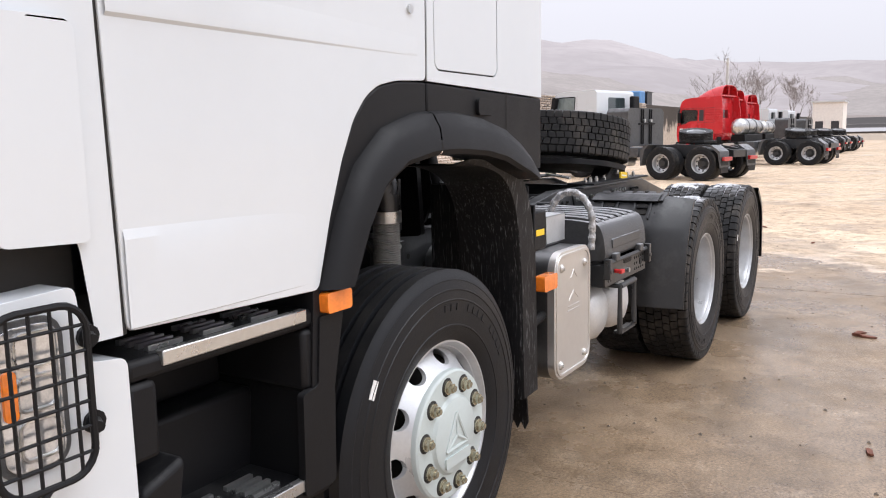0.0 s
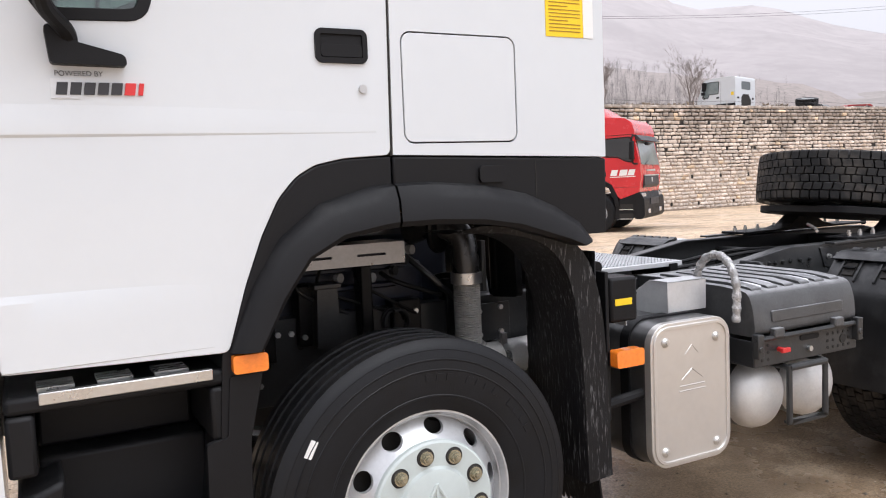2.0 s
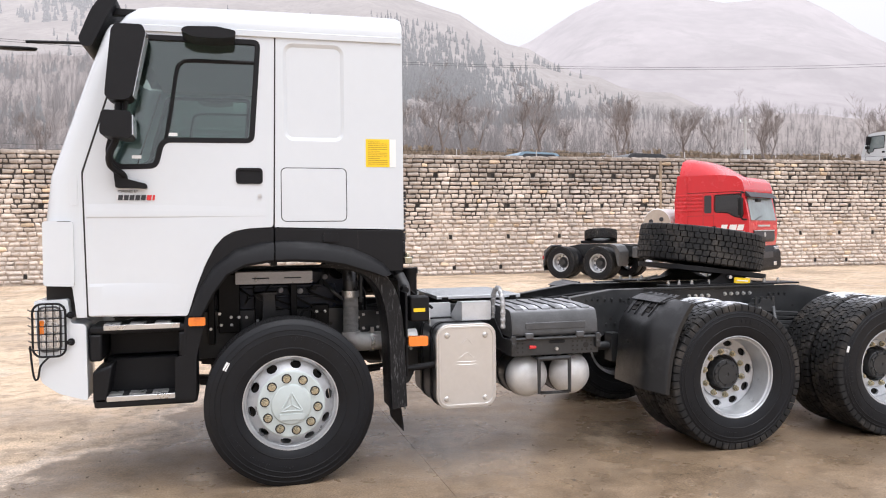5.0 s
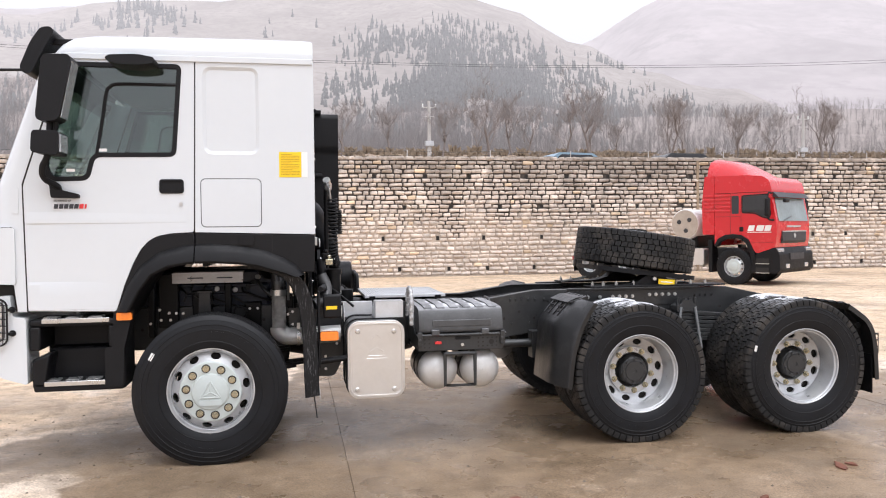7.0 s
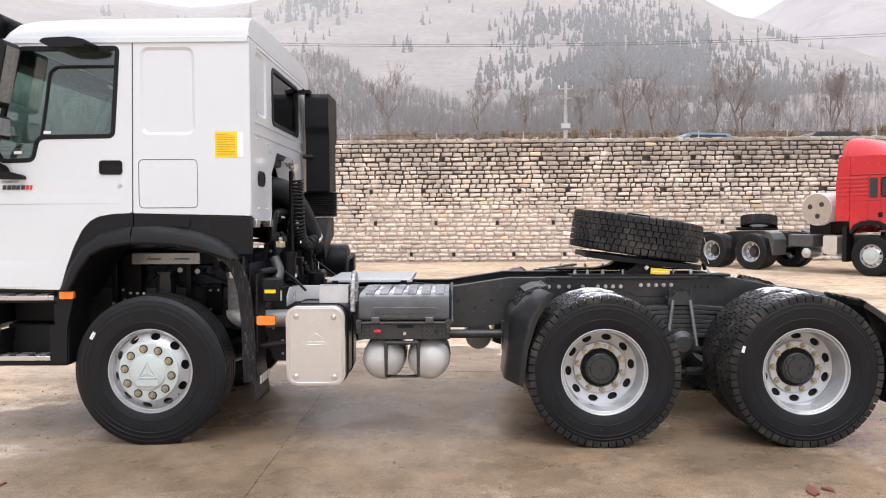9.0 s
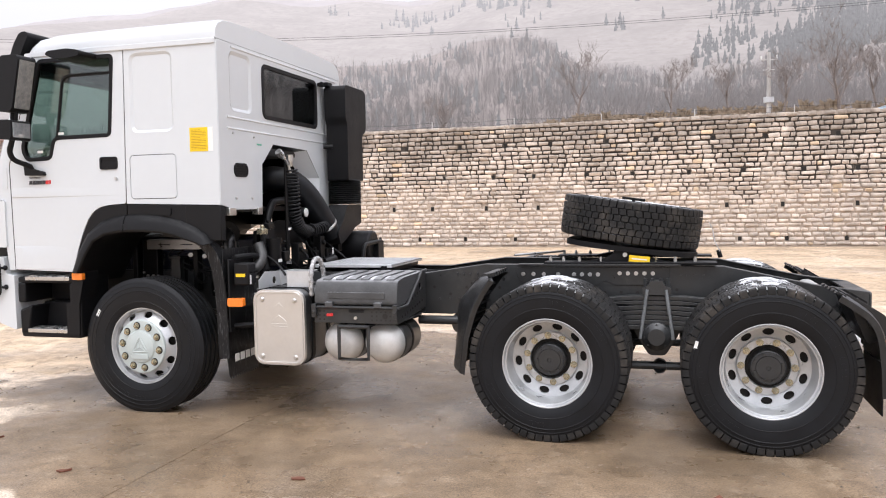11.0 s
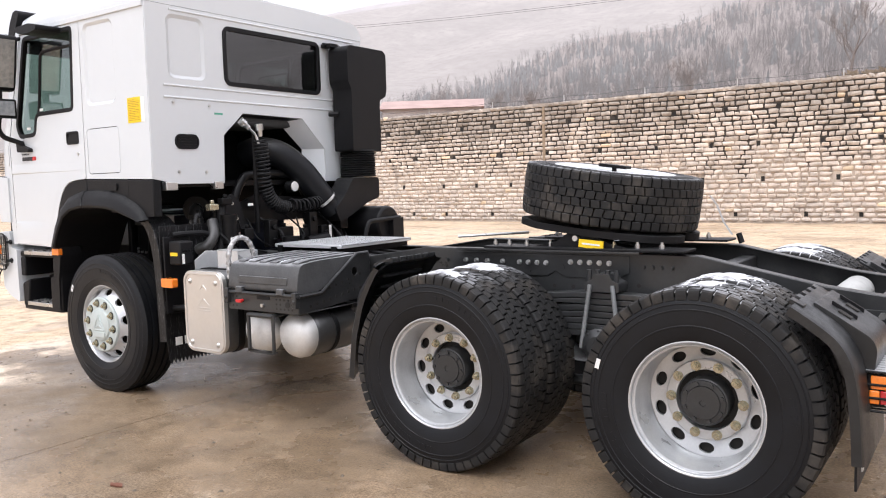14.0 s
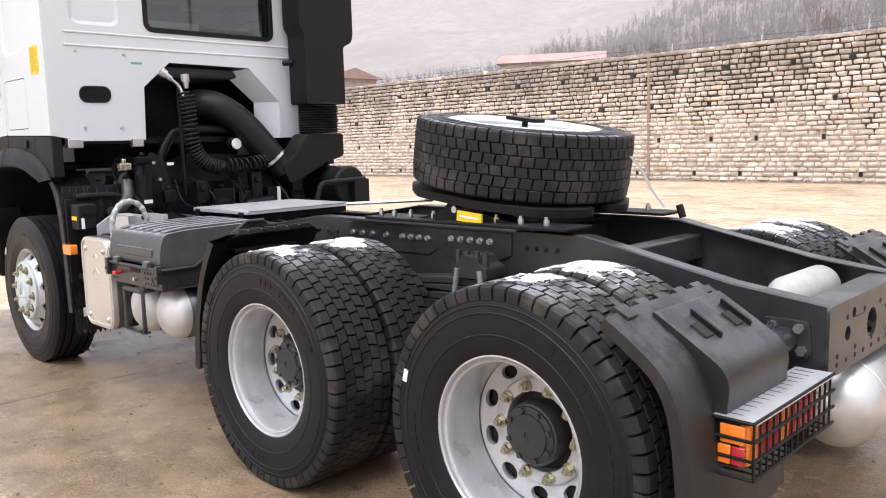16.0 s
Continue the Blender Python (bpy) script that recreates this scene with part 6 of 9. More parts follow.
# steps
for sgn in (-1, 1):
    ya, yb = sgn * 1.15, sgn * 0.80
    lo, hi = min(ya, yb), max(ya, yb)
    step = part("step_upper", Solid().box(-1.19, -0.595, lo, hi, 1.025, 1.072), BLACK, truck, "black moulded upper step", bevel=0.014)
    for piece in (Solid().box(-1.19, -1.12, lo, hi, 0.86, 1.022), Solid().box(-0.68, -0.607, lo, hi, 0.868, 1.022), Solid().box(-1.117, -0.683, min(sgn * 0.86, sgn * 0.823), max(sgn * 0.86, sgn * 0.823), 0.853, 1.022)):
        part("step_panel", piece, BLACK, step, bevel=0.012)
    lower = Solid().box(-1.17, -0.585, lo, hi, 0.575, 0.640)
    lower_cheek, lower_back = Solid(), Solid()
    lower_cheek.plate([(-1.175, 0.60), (-1.10, 0.60), (-1.06, 0.84), (-1.175, 0.80)], ya, yb)
    rear_cheek = Solid().plate([(-0.69, 0.60), (-0.585, 0.60), (-0.585, 0.865), (-0.66, 0.865)], ya, yb)
    lower_back.box(-1.12, -0.66, min(sgn * 0.95, sgn * 0.80), max(sgn * 0.95, sgn * 0.80), 0.60, 0.85)
    stl = part("step_lower", lower, BLACK, truck, "black moulded lower step", bevel=0.014)
    for piece in (lower_cheek, rear_cheek, lower_back, Solid().box(-0.604, -0.572, lo, hi, 0.58, 1.10), Solid().box(-1.16, -0.60, min(sgn * 0.82, sgn * 0.78), max(sgn * 0.82, sgn * 0.78), 0.60, 1.06)):
        part("step_panel", piece, BLACK, stl, bevel=0.014)
    for z, x0, x1, up in ((1.074, -1.108, -0.67, step), (0.642, -1.098, -0.698, stl)):
        part("step_edge", Solid().box(x0, x1, min(sgn * 1.158, sgn * 1.135), max(sgn * 1.158, sgn * 1.135), z - 0.028, z + 0.004), STEEL, up, "bright step edge", bevel=0.003)
        for k in range(3):
            xm = x0 + (x1 - x0) * (k + 0.5) / 3 - 0.03
            g = Solid()
            for j in range(4):
                g.box(xm - 0.045, xm + 0.045, min(sgn * (1.115 - 0.03 * j), sgn * (1.102 - 0.03 * j)), max(sgn * (1.115 - 0.03 * j), sgn * (1.102 - 0.03 * j)), z - 0.004, z + 0.009)
            tagged(part("grip", g, STEEL, up), kind="stuff")
    part("step_flare", Solid().plate(softened([(-0.705, 0.60), (-0.585, 0.60), (-0.575, 0.86), (-0.53, 1.05), (-0.625, 1.05), (-0.64, 0.875), (-0.70, 0.865)], 0.012), sgn * 1.162, sgn * 1.14), BLACK, stl, bevel=0.012)
    # corner post with the front side marker
    part("corner_post", Solid().plate(softened([(-0.66, 0.85), (-0.585, 0.85), (-0.53, 1.05), (-0.53, 1.12), (-0.64, 1.12)], 0.012), sgn * 1.156, sgn * 0.98), BLACK, truck, bevel=0.012)
    part("side_marker", Solid().plate(rounded(-0.618, -0.518, 1.057, 1.110, 0.01), sgn * 1.184, sgn * 1.15), ORANGE, truck, "orange side marker lamp", bevel=0.006)

# black fender trim and arch flares
ARCH_IN = [(-0.535, 1.118), (-0.46, 1.255), (-0.378, 1.365), (-0.27, 1.418), (-0.142, 1.437), (0.03, 1.442), (0.204, 1.432), (0.34, 1.41), (0.438, 1.380), (0.53, 1.355), (0.60, 1.332)]
ARCH_OUT = [(-0.622, 1.118), (-0.545, 1.30), (-0.46, 1.43), (-0.335, 1.525), (-0.17, 1.57), (0.03, 1.578), (0.23, 1.562), (0.40, 1.525), (0.52, 1.475), (0.61, 1.42), (0.665, 1.35)]
for sgn in (-1, 1):
    y0, y1 = sgn * (YS - 0.002), sgn * (YS - 0.07)
    part("fender_front", Solid().plate([(-0.622, 1.118), (-0.565, 1.297), (-0.51, 1.437), (-0.455, 1.542), (-0.40, 1.602), (-0.34, 1.635), (-0.25, 1.652), (-0.094, 1.657), (-0.094, 1.50), (-0.3, 1.50), (-0.5, 1.3), (-0.56, 1.118)], y0, y1), BLACK, truck, "black front fender trim", bevel=0.006)
    fr = part("fender_rear", Solid().plate([(-0.088, 1.657), (0.745, 1.634), (0.742, 1.368), (0.60, 1.368), (0.5, 1.45), (-0.088, 1.50)], y0, y1), BLACK, truck, "black rear fender trim", bevel=0.006)
    part("fender_catch", Solid().plate(rounded(0.215, 0.315, 1.565, 1.62, 0.015), sgn * (YS + 0.011), y0), BLACK, fr, bevel=0.006)
    part("fender_seam", Solid().box(0.44, 0.443, min(y0, y0 + sgn * 0.0015), max(y0, y0 + sgn * 0.0015), 1.5, 1.64), HOLE_SHADE, fr)
    for a, b in ((0, 5), (5, 10)):
        rows = []
        ti, to = ARCH_IN[a:b + 1], ARCH_OUT[a:b + 1]
        if a == 0:
            ti, to = ti[:-1] + [(-0.098, 1.441)], to[:-1] + [(-0.094, 1.576)]
        else:
            ti, to = [(-0.09, 1.4412)] + ti, [(-0.086, 1.576)] + to
        for (xi, zi), (xo, zo) in zip(ti, to):
            q = lambda t: (xi + (xo - xi) * t, zi + (zo - zi) * t)
            rows.append([(q(0.0)[0], sgn * 1.05, q(0.0)[1]), (q(0)[0], sgn * 1.205, q(0)[1]), (q(0.12)[0], sgn * 1.215, q(0.12)[1]), (q(0.6)[0], sgn * 1.205, q(0.6)[1]), (q(0.92)[0], sgn * 1.18, q(0.92)[1]), (q(1)[0], sgn * (YS - 0.01), q(1)[1])])
        part("arch_flare", Solid().grid(rows), BLACK, truck, "black wheel arch flare", sharp=40)

    liner = Solid().grid([[(x, sgn * 1.06, z + 0.004), (x, sgn * 0.60, z + 0.004), (x, sgn * 0.60, z + 0.016), (x, sgn * 1.06, z + 0.016)] for x, z in [(-0.60, 1.02)] + ARCH_IN[:7]])
    part("wheelhouse_liner", liner, BLACK, truck, "black wheelhouse liner")

# front mudguard, fringe flap and rear side marker
for sgn in (-1, 1):
    path = smooth_path([(0.12, 1.40, 0), (0.32, 1.385, 0), (0.47, 1.34, 0), (0.56, 1.25, 0), (0.61, 1.1, 0), (0.632, 0.9, 0), (0.64, 0.7, 0), (0.645, 0.52, 0), (0.648, 0.44, 0)], 5)
    rows = []
    for p in path:
        x, z = p.x, p.y
        rows.append([(x + 0.012, sgn * 0.85, z), (x + 0.012, sgn * 1.10, z), (x + 0.018, sgn * 1.118, z + 0.004), (x + 0.115, sgn * 1.132, z + 0.02), (x + 0.118, sgn * 1.122, z + 0.02), (x + 0.026, sgn * 1.105, z + 0.006), (x + 0.02, sgn * 0.85, z + 0.006)])
    mg = part("front_mudguard", Solid().grid(rows), STREAKED, truck, "black plastic front mudguard with dusty streaks", sharp=45)
    part("splash_panel", Solid().box(0.715, 0.722, min(sgn * 0.66, sgn * 1.115), max(sgn * 0.66, sgn * 1.115), 0.50, 1.30), STREAKED, mg, bevel=0.003)
    zig = [(sgn * 0.66, 0.60), (sgn * 1.10, 0.60)] + [(sgn * (1.10 - 0.0169 * k), 0.285 + (0.0 if k % 2 else 0.035)) for k in range(27)]
    flap = part("mud_flap", Solid().plate(zig, 0.70, 0.708, [], "x", Matrix(((1, 0, -0.12, 0.075), (0, 1, 0, 0), (0, 0, 1, 0), (0, 0, 0, 1)))), STREAKED, truck, "black rubber flap with a fringed edge and pale print")
    part("flap_print", Solid().box(0.768, 0.771, min(sgn * 0.76, sgn * 0.82), max(sgn * 0.76, sgn * 0.82), 0.42, 0.48).box(0.768, 0.771, min(sgn * 0.84, sgn * 0.90), max(sgn * 0.84, sgn * 0.90), 0.42, 0.48).box(0.768, 0.771, min(sgn * 0.92, sgn * 0.98), max(sgn * 0.92, sgn * 0.98), 0.42, 0.48).box(0.768, 0.771, min(sgn * 1.0, sgn * 1.06), max(sgn * 1.0, sgn * 1.06), 0.42, 0.48), PAPER, flap)
    part("side_marker", Solid().plate(rounded(0.775, 0.905, 0.863, 0.928, 0.012), sgn * 1.16, sgn * 1.115), ORANGE, truck, "orange side marker lamp", bevel=0.006)
    part("marker_arm", Solid().box(0.69, 0.79, min(sgn * 1.09, sgn * 1.12), max(sgn * 1.09, sgn * 1.12), 0.87, 0.92), BLACK, truck)


# ---- tanks and battery box behind the cab ----
TANKBODY = mat("dull tank sheet", (0.16, 0.16, 0.16), 0.35, metal=0.8, vary=0.15, size=5)
tank_ring = rounded(0.972, 1.395, 0.420, 0.992, 0.085, 6)
tank = part("fuel_tank", Solid().plate(tank_ring, -1.085, -0.46), TANKBODY, truck, "aluminium fuel tank with a bright end plate", bevel=0.01)
part("end_plate", Solid().plate(inset(tank_ring, 0.0), -1.118, -1.083), ALU, tank, "pale brushed end plate", bevel=0.010)
part("end_lip", Solid().plate(inset(tank_ring, 0.012), -1.124, -1.11, [inset(tank_ring, 0.026)]), ALU, tank, bevel=0.004)
part("strap", Solid().plate(inset(tank_ring, -0.008), -1.0, -0.95, [inset(tank_ring, 0.002)]), BLACK, tank)
part("strap", Solid().plate(inset(tank_ring, -0.008), -0.72, -0.67, [inset(tank_ring, 0.002)]), BLACK, tank)
screw = mesh_of("screw", Solid().lathe([(0.001, -0.012), (0.012, -0.011), (0.019, -0.004), (0.02, 0.002)], 16).tube([(0, -0.011, 0), (0, -0.017, 0)], 0.008, 6), EMBLEM)
for x, z in ((1.047, 0.918), (1.316, 0.912), (1.04, 0.486), (1.316, 0.482)):
    part("screw", screw, None, tank, m=pose(x, -1.118, z))
em = Solid()
for pts in (((1.15, 0.86), (1.185, 0.895), (1.22, 0.86)), ((1.13, 0.76), (1.185, 0.80), (1.24, 0.76)), ((1.115, 0.715), (1.255, 0.715)), ((1.12, 0.735), (1.25, 0.735))):
    em.tube([(x, -1.118, z) for x, z in pts], 0.0024, 6)
part("emblem", em, EMBLEM, tank, "pressed emblem lines")
part("filler_bracket", Solid().box(1.19, 1.405, -0.985, -0.978, 1.0, 1.128).box(1.19, 1.405, -0.985, -0.88, 1.122, 1.128).plate([(-0.985, 0.99), (-0.70, 0.99), (-0.70, 1.02), (-0.88, 1.13), (-0.985, 1.13)], 1.19, 1.196, [], "x"), GALV, tank, "bare steel bracket", bevel=0.002)
part("side_bracket", Solid().plate([(-1.0, 0.98), (-0.62, 0.98), (-0.62, 1.09), (-0.9, 1.11), (-1.0, 1.05)], 0.955, 0.961, [arc(-0.75, 1.03, 0.03, 0, 360, 10)[:-1]], "x").box(0.93, 1.2, -0.66, -0.62, 0.98, 1.10), GALV, tank, "bare steel gusset", bevel=0.002)
hose = smooth_path([(1.452, -1.10, 0.95), (1.452, -1.105, 1.03), (1.452, -1.10, 1.12), (1.452, -1.06, 1.195), (1.452, -1.0, 1.222), (1.452, -0.93, 1.195), (1.452, -0.89, 1.12), (1.452, -0.88, 1.0)], 12)
part("breather_hose", Solid().tube(hose, 0.02, 10, radii=[0.0165 + 0.0016 * (i % 2) + 0.002 * math.sin(i * 0.9) for i in range(len(hose))]), mat("wrapped hose film", (0.40, 0.40, 0.40), 0.25, metal=0.3, vary=0.4, size=40, bump=0.4, bump_size=90), truck, "silver wrapped breather hose")

tray = Solid().box(1.495, 2.145, -1.155, -1.147, 0.758, 0.868).box(1.495, 2.145, -1.15, -0.46, 0.758, 0.766)
tray.plate([(-1.15, 0.758), (-0.46, 0.80), (-0.46, 1.09), (-0.62, 1.09), (-0.97, 0.868), (-1.15, 0.868)], 2.138, 2.146, [arc(-0.62, 0.98, 0.028, 0, 360, 12)[:-1]], "x").plate([(-1.15, 0.758), (-0.46, 0.80), (-0.46, 1.09), (-0.62, 1.09), (-0.97, 0.868), (-1.15, 0.868)], 1.495, 1.503, [], "x")
bat = part("battery_box", tray, CHASSIS, truck, "charcoal battery box with a ribbed plastic lid", bevel=0.004)
LID = softened([(-1.158, 0.885), (-0.965, 0.885), (-0.615, 1.04), (-0.46, 1.04), (-0.46, 1.09), (-0.98, 1.082), (-1.12, 1.068), (-1.146, 1.0)], 0.04, 5)
lid = part("lid", Solid().plate(LID, 1.50, 2.14, [], "x"), GREYPLASTIC, bat, "grey ribbed plastic lid", bevel=0.03)
for k in range(6):
    x = 1.575 + 0.1 * k
    part("rib", Solid().plate(softened([(-1.105, 1.02), (-0.56, 1.05), (-0.56, 1.10), (-0.98, 1.094), (-1.10, 1.08)], 0.02), x - 0.03, x + 0.03, [], "x"), GREYPLASTIC, lid, bevel=0.008)
    if k < 5:
        for y0, y1, w in ((-1.07 + 0.03 * (k % 3), -0.90 + 0.02 * (k % 2), 0.016), (-0.88, -0.62 - 0.05 * (k % 2), 0.012 - 0.003 * (k % 3))):
            part("snow_strip", Solid().plate(softened([(y0, 1.04), (y1, 1.05), (y1, 1.088), ((y0 + y1) / 2, 1.0885), (y0, 1.08)], 0.012), x + 0.05 - w, x + 0.05 + w, [], "x"), SNOW, lid, bevel=0.006)
# raised maker mark as a plain bar
part("raised_bar", Solid().plate(rounded(1.60, 2.05, 0.938, 0.985, 0.01, 2), -1.1575, -1.14), GREYPLASTIC, lid, bevel=0.003)
part("hinge_bar", Solid().tube([(2.16, -1.165, 0.876), (2.16, -0.965, 0.876), (2.16, -0.615, 1.098), (2.16, -0.5, 1.098)], 0.011, 8).tube([(1.48, -1.165, 0.876), (2.16, -1.165, 0.876)], 0.011, 8), CHASSIS, bat)
for x in (1.62, 2.0):
    part("catch", Solid().box(x - 0.03, x + 0.03, -1.18, -1.15, 0.875, 0.915), GREYPLASTIC, bat, bevel=0.006)
for x in (1.50, 2.13):
    part("clasp", Solid().box(x - 0.015, x + 0.02, -1.185, -1.15, 0.80, 0.90).tube([(x, -1.19, 0.84), (x, -1.15, 0.84)], 0.014, 8), CHASSIS, bat, bevel=0.004)
part("red_switch", Solid().tube([(1.635, -1.155, 0.822), (1.635, -1.185, 0.822)], 0.011, 8).box(1.612, 1.66, -1.2, -1.183, 0.813, 0.832), REDINK, bat, "red battery switch", bevel=0.003)
part("key_knob", Solid().tube([(1.825, -1.155, 0.80), (1.825, -1.17, 0.80)], 0.012, 10), STEEL, bat)
part("grip_recess", Solid().plate(rounded(1.77, 1.89, 0.838, 0.862, 0.011), -1.158, -1.15), BLACK, bat)
dot = mesh_of("bolt_hole", Solid().tube([(0, 0.001, 0), (0, -0.0015, 0)], 0.007, 8), HOLE_SHADE)
for x, z in [(1.54 + 0.035 * i, 0.785 + 0.03 * j) for i in range(2) for j in range(3)] + [(1.95 + 0.035 * i, 0.785 + 0.03 * j) for i in range(5) for j in range(3) if (i, j) != (2, 1)]:
    part("bolt_hole", dot, None, bat, m=pose(x, -1.1555, z))
dot2 = mesh_of("bolt_hole", Solid().tube([(-0.001, 0, 0), (0.0015, 0, 0)], 0.010, 8), HOLE_SHADE)
for k in range(9):
    part("bolt_hole", dot2, None, bat, m=pose(2.1465, -1.05 + 0.06 * k, 0.80 + 0.008 * k))
    if k > 2:
        part("bolt_hole", dot2, None, bat, m=pose(2.1465, -1.05 + 0.06 * k, 0.86 + 0.012 * k))
# dark disc painted as the shade of a lamp hole
part("red_lamp_hole", Solid().tube([(2.05, -1.15, 0.815), (2.05, -1.158, 0.815)], 0.02, 14), HOLE_SHADE, bat)
for x, yoff in ((1.662, 0.0), (1.99, 0.0)):
    dome = [(0.001, -1.10), (0.05, -1.095), (0.1, -1.078), (0.135, -1.05), (0.151, -1.015), (0.153, -0.985)]
    body_ring = [(0.153, -0.985), (0.1535, -0.97), (0.1555, -0.968), (0.1555, -0.95), (0.153, -0.948), (0.153, -0.60), (0.1, -0.53), (0.001, -0.51)]
    at = part("air_tank", Solid().lathe(body_ring, 40, pose(x, yoff, 0.598)), TANKBODY, truck, "grey air tank with a bright brushed dome", sharp=50)
    part("dome", Solid().lathe(dome, 40, pose(x, yoff, 0.598)), DOME, at, "bright brushed dome", sharp=50)
    part("tank_strap", Solid().lathe([(0.154, -0.82), (0.158, -0.818), (0.158, -0.785), (0.154, -0.783)], 40, pose(x, 0, 0.598)), BLACK, at)
g = [(1.692, 0.735), (1.692, 0.50), (1.92, 0.50), (1.92, 0.735)]
part("tank_guard", Solid().tube([(1.692, -0.9, 0.745)] + [(x, -1.165, z) for x, z in g] + [(1.92, -0.9, 0.745)], 0.015, 10).box(1.70, 1.915, -1.175, -1.13, 0.488, 0.50).tube([(1.692, -1.165, 0.735), (1.92, -1.165, 0.735)], 0.015, 10), CHASSIS, truck, "charcoal step guard in front of the air tanks")
part("tank_bracket", Solid().box(1.5, 2.1, -0.6, -0.43, 0.72, 0.79), CHASSIS, truck, bevel=0.01)
part("silencer", Solid().lathe([(0.001, -0.35), (0.1, -0.34), (0.11, -0.3), (0.11, 0.3), (0.1, 0.34), (0.001, 0.35)], 24, pose(2.38, 0.15, 0.63)), TANKBODY, truck, "dull steel drum under the frame")
part("cross_tube", Solid().tube([(2.1, -0.5, 0.70), (2.62, -0.5, 0.70)], 0.035, 12).box(2.55, 2.63, -0.56, -0.44, 0.58, 0.8), CHASSIS, truck)
part("brake_chamber", Solid().lathe([(0.001, -0.14), (0.07, -0.14), (0.085, -0.1), (0.085, 0.02), (0.1, 0.03), (0.1, 0.05), (0.085, 0.06), (0.07, 0.14), (0.001, 0.14)], 20, pose(2.78, -0.55, 0.62, 0, 0, 90)), DARK, truck)
# walkway plate behind the cab
walkway = part("walkway", Solid().box(1.16, 1.84, -0.40, 0.42, 1.118, 1.128).box(1.16, 1.84, -0.41, -0.40, 1.103, 1.128).box(1.16, 1.17, -0.4, 0.42, 1.103, 1.128).box(1.83, 1.84, -0.4, 0.42, 1.103, 1.128), GALV, truck, "galvanised chequer walkway plate", bevel=0.003)
dots = Solid()
for i in range(30):
    for j in range(34):
        dots.box(1.172 + 0.022 * i, 1.182 + 0.022 * i, -0.39 + 0.0235 * j, -0.38 + 0.0235 * j, 1.127, 1.1315)
tagged(part("tread_studs", dots, GALV, walkway), kind="stuff")
for x in (1.2, 1.75):
    part("walkway_bearer", Solid().box(x, x + 0.05, -0.42, 0.42, 1.06, 1.118), DARK, walkway)
for y in (-0.2, -0.05, 0.1):
    part("brake_line", Solid().tube(smooth_path([(1.7, y, 1.06), (2.2, y + 0.03, 1.03), (2.7, y - 0.02, 1.08), (3.3, y, 1.06)]), 0.011, 8), BLACK, truck)

# ---- fifth wheel and the spare on top ----
SP = pose(3.72, 0.02, 1.455, 0, 8.3, 0)
part("mount_plate", Solid().box(3.1, 4.35, -0.5, -0.30, 1.148, 1.162).box(3.1, 4.35, 0.30, 0.5, 1.148, 1.162), BLACK, truck, "black fifth wheel mounting plate", bevel=0.003)
fifth = part("fifth_wheel", Solid().plate(softened([(3.24, -0.3), (3.45, -0.46), (3.85, -0.47), (4.12, -0.38), (4.23, -0.18), (4.22, -0.05), (3.85, -0.03), (3.85, 0.03), (4.22, 0.05), (4.23, 0.18), (4.12, 0.38), (3.85, 0.47), (3.45, 0.46), (3.24, 0.3)], 0.06), 1.235, 1.275, [], "z", Matrix.Translation((3.72, 0, 1.25)) @ pose(0, 0, 0, 0, 7, 0) @ Matrix.Translation((-3.72, 0, -1.25))), BLACK, truck, "greasy black fifth wheel plate", bevel=0.012)
for sgn in (-1, 1):
    part("pedestal", Solid().plate(softened([(3.42, 1.162), (4.0, 1.162), (3.88, 1.19), (3.78, 1.245), (3.64, 1.245), (3.56, 1.19)], 0.015), sgn * 0.30, sgn * 0.43), BLACK, fifth, bevel=0.008)
    part("pivot_pin", Solid().tube([(3.7, sgn * 0.43, 1.215), (3.7, sgn * 0.465, 1.215)], 0.017, 8), STEEL, fifth)
    for k, x in enumerate((3.14, 3.24, 3.36, 3.52, 3.92, 4.06, 4.2)):
        part("bolt", Solid().tube([(x, sgn * 0.42, 1.16), (x, sgn * 0.42, 1.185)], 0.0135, 6).tube([(x, sgn * 0.42, 1.185), (x, sgn * 0.42, 1.198)], 0.008, 8), NUT if k == 4 else STEEL, fifth)
part("grease_label", Solid().box(3.735, 3.885, -0.4765, -0.465, 1.168, 1.215, Matrix.Translation((3.72, 0, 1.25)) @ pose(0, 0, 0, 0, 5, 0) @ Matrix.Translation((-3.72, 0, -1.25))), YELLOW, fifth, "yellow warning label with dark print")
part("label_print", Solid().box(3.755, 3.865, -0.4775, -0.4755, 1.186, 1.196, Matrix.Translation((3.72, 0, 1.25)) @ pose(0, 0, 0, 0, 5, 0) @ Matrix.Translation((-3.72, 0, -1.25))), PAPER, fifth)
part("release_handle", Solid().tube(smooth_path([(3.2, -0.1, 1.22), (3.0, -0.3, 1.215), (2.86, -0.42, 1.21)]), 0.009, 8), STEEL, fifth)
part("ramp_stub", Solid().tube([(4.42, 0.36, 1.14), (4.40, 0.36, 1.2)], 0.018, 8), BLACK, truck)

